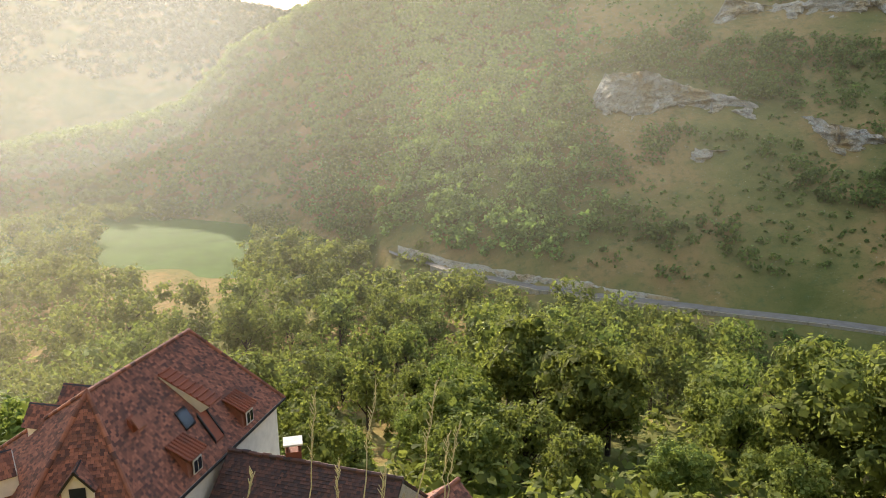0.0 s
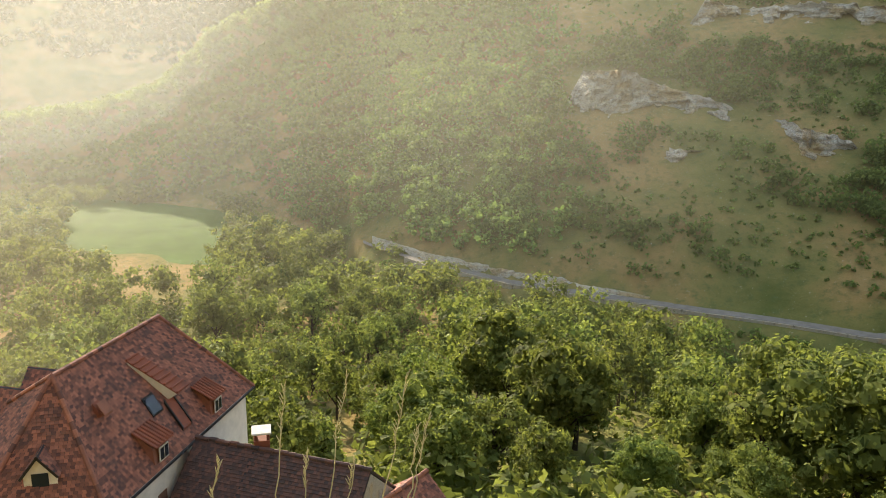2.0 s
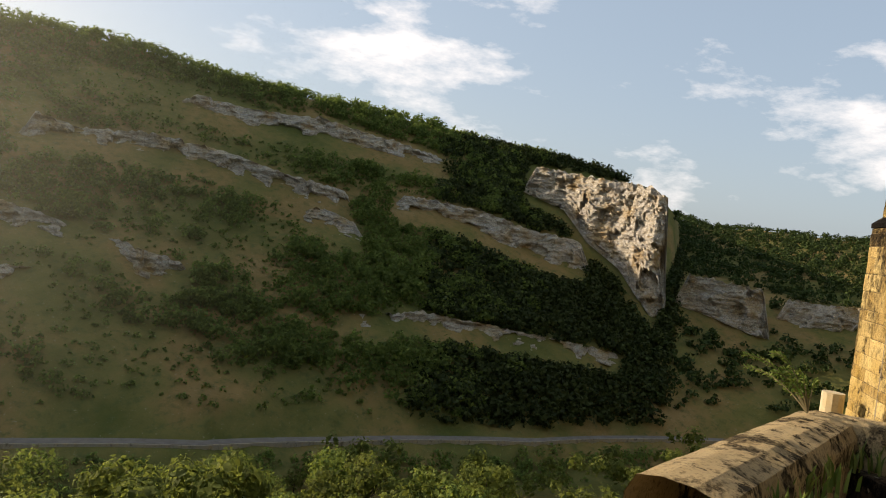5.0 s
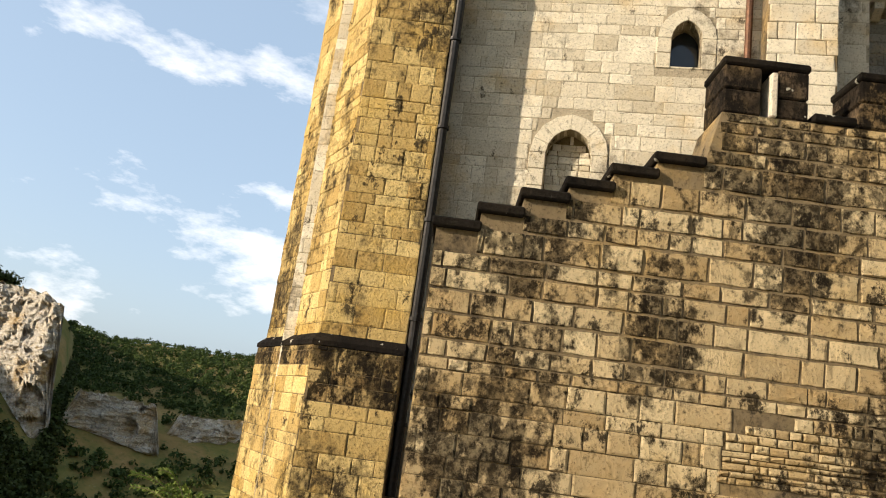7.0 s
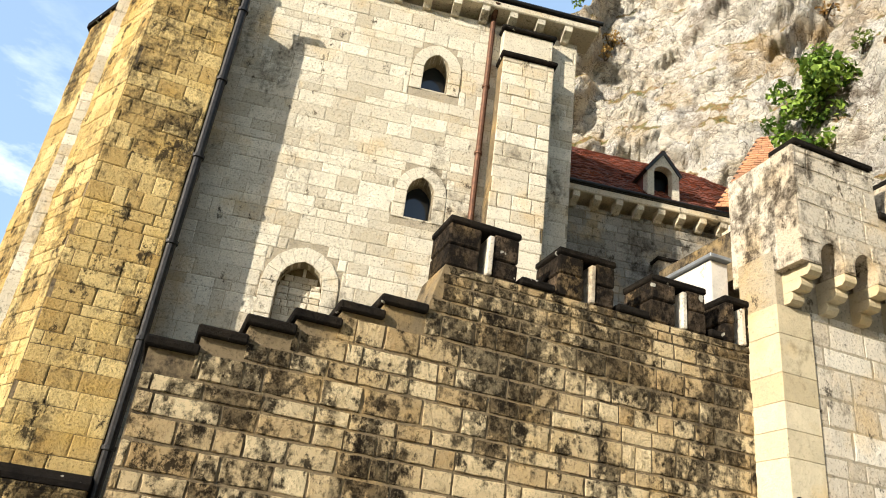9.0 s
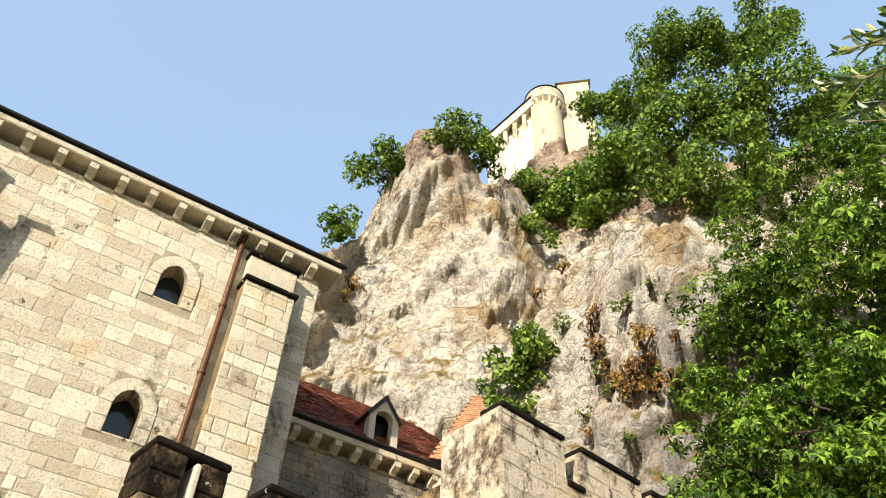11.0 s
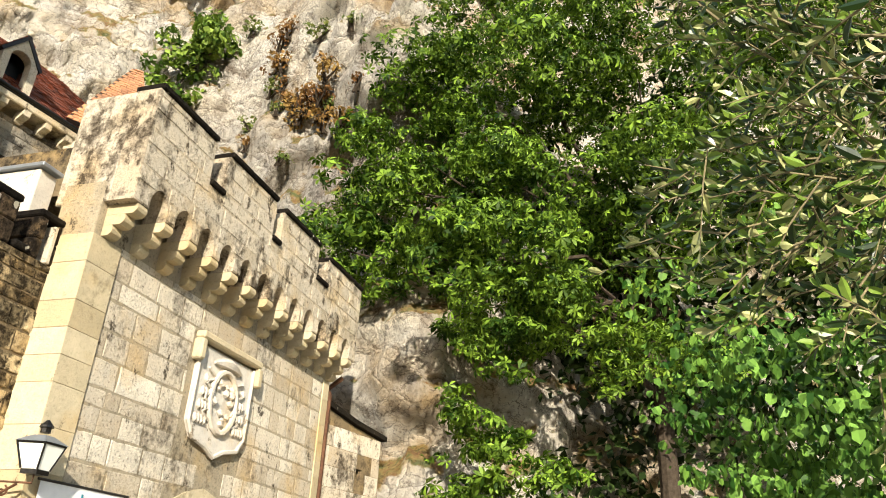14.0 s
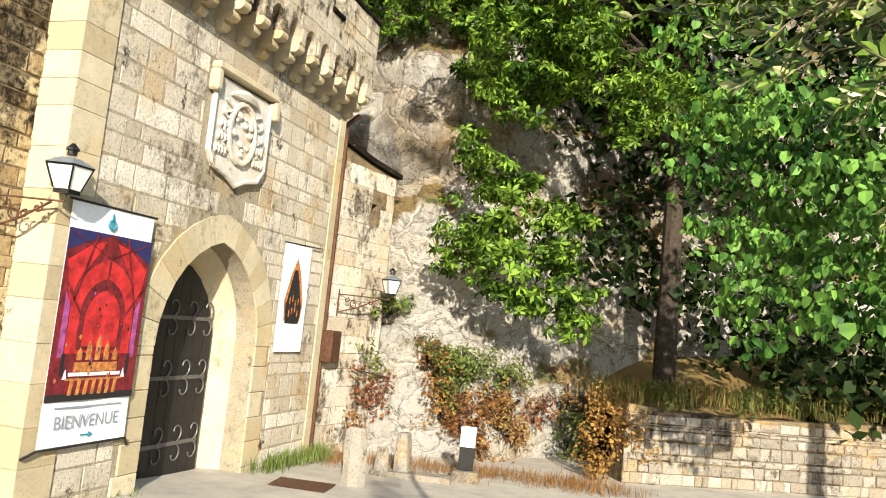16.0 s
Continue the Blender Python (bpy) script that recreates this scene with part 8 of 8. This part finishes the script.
blades("gate_weeds", foot, 40, 0.28, M_GRASS, "green weeds along the foot of the gate wall", 3, 0.16, 0.009)
foot2 = [tuple(az_pt(rr.uniform(155, 177), -9, 18.2)) for _ in range(40)]
blades("rock_foot_weeds", [(x, y, court_z(x, y)) for x, y, z in foot2], 60, 0.24, M_DRY, "dry weeds along the foot of the rock", 4, 0.38, 0.007)


def standing_stone(az, r, w, h, tilt, label):
    p = az_pt(az, 0, r)
    p.z = court_z(p.x, p.y)
    rng = random.Random(int(az * 10))
    bm = bmesh.new()
    rings = []
    for k, z in enumerate((-0.1, h * 0.3, h * 0.7, h * 0.97, h)):
        s = w * (1 - 0.06 * k) * (0.8 if k == 4 else 1)
        rings.append([bm.verts.new((s * math.cos(a + 0.4) * rng.uniform(0.85, 1.1), 0.75 * s * math.sin(a + 0.4) * rng.uniform(0.85, 1.1), z + rng.uniform(-0.02, 0.02))) for a in [2 * math.pi * q / 8 for q in range(8)]])
    for a, b in zip(rings, rings[1:]):
        for q in range(8):
            bm.faces.new((a[q], a[(q + 1) % 8], b[(q + 1) % 8], b[q]))
    bm.faces.new(rings[-1])
    ob = tagged(part("standing_stone", bm, M_RUBBLE_O), label, "stone post", "stones beside the gate")
    ob.matrix_basis = Matrix.Translation(p) @ pose(0, 0, 0, tilt, tilt * 0.6, 20)
    return ob


standing_stone(157.2, 15.3, 0.27, 1.12, 2, "tall rough limestone post standing upright")
standing_stone(159.1, 16.8, 0.17, 0.62, -3, "short stone post with a bowl on top")
standing_stone(160.7, 17.0, 0.22, 0.95, 1, "rough limestone slab standing upright")
p = az_pt(161.4, 0, 16.9)
tagged(part("stone_slab", box_bm((-0.9, -0.22, -0.05), (0.9, 0.22, 0.13), Matrix.Translation((p.x, p.y, court_z(p.x, p.y))) @ pose(0, 0, 0, 0, 0, 15), 0.03), M_RUBBLE_O), "long flat stone lying on the ground", "stone")


def info_post():
    p = az_pt(165.4, 0, 17.2)
    p.z = court_z(p.x, p.y)
    th = empty("information_post", "dark post with a white notice on a stone foot", "sign", m=Matrix.Translation(p) @ pose(0, 0, 0, 0, 0, 15))
    part("stone_foot", box_bm((-0.3, -0.22, -0.05), (0.3, 0.22, 0.24), None, 0.03), M_RUBBLE_O, th)
    part("post", box_bm((-0.17, -0.06, 0.244), (0.17, 0.06, 0.75), None, 0.01), M_DARKIRON, th)
    part("notice", box_bm((-0.17, -0.07, 0.754), (0.17, 0.07, 1.2), None, 0.006), M_BWHITE, th, "white notice panel")


info_post()
pd = az_pt(153.5, 0, 14.7)
tagged(part("drain_grate", box_bm((-0.55, -0.4, 0.0), (0.55, 0.4, 0.02), Matrix.Translation((pd.x, pd.y, court_z(pd.x, pd.y) + 0.004)) @ pose(0, 0, 0, 0, 0, 10)), M_IRON), "rusty iron grate in the paving", "grate")

# ---- edge of the terrace towards the buttress ----
def edge_parapet():
    """Old rounded parapet that runs down to the buttress and turns along its foot."""
    a, b, c = az_pt(66.0, -15.5, 5.6), az_pt(74.6, -9.0, 11.4), az_pt(86, -8.6, 11.2)
    b.z -= 0.0
    for nm, p, q, w in (("parapet", a, b, 0.42), ("parapet", b, c, 0.36)):
        d = (q - p)
        n_ = 34
        sd = Vector((d.y, -d.x, 0)).normalized()
        V, Fc = [], []
        prof = [(-w, -3.0), (-w, -0.22), (-w * 0.8, -0.06), (-w * 0.3, 0.0), (w * 0.3, 0.0), (w * 0.8, -0.06), (w, -0.22), (w, -3.0)]
        for i in range(n_ + 1):
            o = p.lerp(q, i / n_)
            for u, z in prof:
                k = 0.05 * crag(o.x * 3 + u, o.y * 3, z * 3, 1.0)
                V.append(o + sd * (u + k) + Vector((0, 0, z + k)))
        m_ = len(prof)
        for i in range(n_):
            for k in range(m_ - 1):
                Fc.append((i * m_ + k, (i + 1) * m_ + k, (i + 1) * m_ + k + 1, i * m_ + k + 1))
        tagged(mesh_ob(nm, V, Fc, M_BIG_J), "rough dark stone parapet with a rounded top", "parapet", kind="structure")
    lower = [tuple(p_) for p_ in (az_pt(76, 0, 10.9), az_pt(95, 0, 8.2), az_pt(95, 0, 14), az_pt(76, 0, 14))]
    part("lower_landing", prism([Vector((x, y, 1.0)) for x, y, z in lower], Vector((0, 0, -2))), M_MERLON)
    tagged(bpy.data.objects["lower_landing"], "dark worn stone landing below the buttress", "landing", kind="structure")
    rng = random.Random(8)
    spots = [tuple(a.lerp(b, rng.uniform(0.05, 0.5)) + Vector((0.35, -0.3, -0.4))) for _ in range(10)] + [tuple(b.lerp(c, rng.uniform(0.05, 0.6)) + Vector((-0.4, 0, -0.5))) for _ in range(8)]
    blades("parapet_weeds", spots, 14, 0.28, M_GRASS, "weeds and ivy growing on the parapet", 6, 0.16, 0.02)
    return a, b


PA, PB = edge_parapet()


def handrail():
    th = empty("handrail", "rusty iron handrail beside the steps", "railing", m=Matrix.Translation((5.0, 0.6, 1.0)))
    o = Vector((5.0, 0.6, 1.0))
    P = lambda az, el, r: az_pt(az, el, r) - o
    part("rail", tube_bm([P(77.5, -19, 3.2), P(81.2, -7.7, 5.6)], 0.035, 8), M_IRON, th)
    part("rail", tube_bm([P(81.2, -7.7, 5.6), P(84.5, -7.9, 6.0), P(89.5, -8.4, 6.6)], 0.02, 8), M_DARKIRON, th)
    part("rail", tube_bm([P(82.2, -10.2, 6.0), P(89.5, -11.0, 6.6)], 0.014, 6), M_DARKIRON, th)
    for az, el, r in ((81.2, -7.7, 5.6), (80.4, -9.6, 5.1), (88.0, -8.2, 6.4)):
        t = P(az, el, r)
        part("post", tube_bm([t, t - Vector((0, 0, 1.2))], 0.02, 6), M_IRON, th)
    t2 = empty("landing_railing", "thin dark iron railing round the landing", "railing", m=Matrix.Translation((11.0, 1.0, 1.0)))
    o2 = Vector((11.0, 1.0, 1.0))
    Q = lambda az, el, r: az_pt(az, el, r) - o2
    top = [Q(82.3, -9.6, 9.6), Q(83.1, -6.8, 10.4), Q(86.6, -6.2, 10.8), Q(88.2, -7.2, 9.8)]
    part("top_rail", tube_bm(top, 0.022, 6), M_DARKIRON, t2)
    part("mid_rail", tube_bm([p - Vector((0, 0, 0.45)) for p in top], 0.014, 6), M_DARKIRON, t2)
    for a, b, n_ in ((1, 2, 5), (2, 3, 3)):
        for k in range(n_):
            q = top[a].lerp(top[b], k / (n_ - 1))
            part("baluster", tube_bm([q, q - Vector((0, 0, 0.95))], 0.014, 5), M_DARKIRON, t2)


handrail()


def feathery_shrub():
    """A tamarisk-like plant with long arching sprays growing out of the parapet."""
    root = az_pt(73.4, -9.3, 10.8)
    th = empty("arching_shrub", "feathery shrub with long arching sprays on the parapet", "shrub", m=Matrix.Translation(root))
    rng = random.Random(12)
    V, Fc = [], []
    bm = bmesh.new()
    for k in range(16):
        side = Vector((-math.cos(radians(73.4)), math.sin(radians(73.4)), 0)) * rng.uniform(-0.25, 1.0) + Vector((rng.gauss(0, 0.15), rng.gauss(0, 0.15), 0))
        h = rng.uniform(0.45, 0.95)
        pts = []
        for t in np.linspace(0, 1, 9):
            pts.append(side * (1.15 * t) + Vector((0, 0, h * (1.7 * t - 0.95 * t * t))))
        add_tube(bm, pts, [0.014 * (1 - 0.85 * t) for t in np.linspace(0, 1, 9)], 4)
        for a, b in zip(pts[2:], pts[3:]):
            for q in range(7):
                p = a.lerp(b, q / 7)
                for s in (-1, 1):
                    d = (b - a).normalized() + Vector((rng.gauss(0, 0.4), rng.gauss(0, 0.4), s * 0.9))
                    oak_leaf(p, d.normalized(), Vector((rng.gauss(0, 1), rng.gauss(0, 1), 0.5)).normalized(), rng.uniform(0.03, 0.07), V, Fc)
    part("stems", bm, M_TWIG, th)
    mesh_ob("foliage", V, Fc, M_GRASS, th)


feathery_shrub()
tagged(part("chimney_pot", tube_bm([az_pt(74.8, -9.5, 16), az_pt(74.8, -7.6, 16)], 0.2, 12), M_QUOIN), "round clay chimney pot below the buttress", "chimney pot")

# tall dry stalks at the terrace edge
def stalk(az, el0, el1, r, seed):
    rng = random.Random(seed)
    p0, p1 = az_pt(az[0], el0, r), az_pt(az[1], el1, r)
    th = empty("dry_stalk", "tall pale dry grass stalk at the terrace edge", "grass stalk", "stalks at the terrace edge", m=Matrix.Translation(p0))
    pts, k = [], 9
    for i in range(k):
        t = i / (k - 1)
        pts.append((p1 - p0) * t + Vector((rng.uniform(-0.012, 0.012), 0.1 * t * t, rng.uniform(-0.01, 0.01))))
    part("stem", tube_bm(pts, [0.0038 - 0.002 * i / k for i in range(k)], 5), M_STALK, th)
    bm = bmesh.new()
    for i in range(16):
        t = 0.55 + 0.45 * i / 16
        q = (p1 - p0) * t + Vector((0, 0.1 * t * t, 0))
        add_tube(bm, [q, q + Vector((rng.uniform(-0.02, 0.02), 0, 0.035))], [0.0032, 0.0014], 4)
    tagged(part("seed_head", bm, M_STALK, th), kind="stuff")


M_STALK = plain("pale_dry_stalk", (0.42, 0.38, 0.20), 0.8)
for i, (az, e0, e1) in enumerate((((-10.6, -8.9), -34, -24.1), ((-6.0, -3.8), -34, -24.4), ((-3.6, -1.9), -34, -27.5), ((-3.5, -2.9), -33, -28.3), ((-14.8, -14.0), -34, -24.6), ((-20.5, -19.5), -34, -29.6), ((-9.0, -8.4), -34, -30.5), ((-12.6, -12.3), -34, -29.8))):
    stalk(az, e0, e1, 3.2, 500 + i)

# ---- sheets for morning haze and glare in the valley ----
def haze_sheet(d, half, z0, z1, dens, seed):
    """A thin curtain across the valley that stands in for haze and sun glare, thicker down the valley and off the
    floor.
    """
    m, n, l, b = mat("valley_haze_tint")
    n.remove(b)
    tc = n.new("ShaderNodeTexCoord")
    pos = n.new("ShaderNodeNewGeometry").outputs["Position"]
    sep = n.new("ShaderNodeSeparateXYZ")
    l.new(tc.outputs["Object"], sep.inputs["Vector"])
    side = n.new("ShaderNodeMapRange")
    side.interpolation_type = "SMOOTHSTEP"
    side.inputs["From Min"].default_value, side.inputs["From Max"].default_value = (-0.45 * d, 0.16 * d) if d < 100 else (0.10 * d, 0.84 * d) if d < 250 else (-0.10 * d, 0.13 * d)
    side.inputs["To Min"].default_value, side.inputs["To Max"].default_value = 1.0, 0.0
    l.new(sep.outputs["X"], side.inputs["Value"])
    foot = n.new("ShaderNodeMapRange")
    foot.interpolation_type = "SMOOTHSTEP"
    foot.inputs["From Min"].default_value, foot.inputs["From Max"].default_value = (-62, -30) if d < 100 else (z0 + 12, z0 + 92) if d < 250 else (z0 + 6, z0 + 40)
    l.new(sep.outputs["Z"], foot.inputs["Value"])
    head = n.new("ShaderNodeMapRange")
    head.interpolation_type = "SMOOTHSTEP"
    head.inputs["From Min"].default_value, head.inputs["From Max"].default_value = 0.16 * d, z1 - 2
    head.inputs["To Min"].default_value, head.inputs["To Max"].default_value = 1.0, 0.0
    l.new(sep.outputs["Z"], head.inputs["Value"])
    both = n.new("ShaderNodeMath")
    both.operation = "MULTIPLY"
    l.new(foot.outputs["Result"], both.inputs[0])
    l.new(head.outputs["Result"], both.inputs[1])
    f = noise_node(n, l, stretched(n, l, pos, 1, 1, 1.6), 0.006, 4, 0.5)
    f = grey(n, l, f, 0.25, 0.75, 0.55, 1.25)
    mul = n.new("ShaderNodeMath")
    mul.operation = "MULTIPLY"
    l.new(side.outputs["Result"], mul.inputs[0])
    l.new(f, mul.inputs[1])
    mul2 = n.new("ShaderNodeMath")
    mul2.operation = "MULTIPLY"
    l.new(mul.outputs["Value"], mul2.inputs[0])
    l.new(both.outputs["Value"], mul2.inputs[1])
    mul3 = n.new("ShaderNodeMath")
    mul3.operation = "MULTIPLY"
    l.new(mul2.outputs["Value"], mul3.inputs[0])
    mul3.inputs[1].default_value = dens
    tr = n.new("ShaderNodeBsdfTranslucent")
    # warm tint near for sun glow, bluish far for the paling of distance
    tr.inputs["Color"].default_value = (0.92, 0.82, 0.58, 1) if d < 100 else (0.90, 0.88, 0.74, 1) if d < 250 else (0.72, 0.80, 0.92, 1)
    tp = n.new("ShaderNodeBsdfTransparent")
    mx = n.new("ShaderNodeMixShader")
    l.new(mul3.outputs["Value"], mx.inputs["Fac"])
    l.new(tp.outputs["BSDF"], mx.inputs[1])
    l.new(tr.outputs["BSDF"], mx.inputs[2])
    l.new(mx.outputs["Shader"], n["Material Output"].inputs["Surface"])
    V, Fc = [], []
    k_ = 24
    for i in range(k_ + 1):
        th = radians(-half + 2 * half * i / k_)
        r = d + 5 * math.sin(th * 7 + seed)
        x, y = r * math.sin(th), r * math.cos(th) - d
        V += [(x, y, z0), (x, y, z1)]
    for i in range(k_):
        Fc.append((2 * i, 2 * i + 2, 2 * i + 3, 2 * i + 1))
    ob = tagged(mesh_ob("mist", V, Fc, m, None, True), "thin tinted sheet standing in for morning haze and glare", "mist", "mist in the valley", "stuff")
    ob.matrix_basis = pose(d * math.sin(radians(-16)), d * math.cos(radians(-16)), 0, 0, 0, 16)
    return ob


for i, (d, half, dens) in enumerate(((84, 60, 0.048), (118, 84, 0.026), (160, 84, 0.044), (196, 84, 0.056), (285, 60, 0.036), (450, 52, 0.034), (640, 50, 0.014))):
    haze_sheet(d, half, -78, 0.34 * d + 8, dens, i)
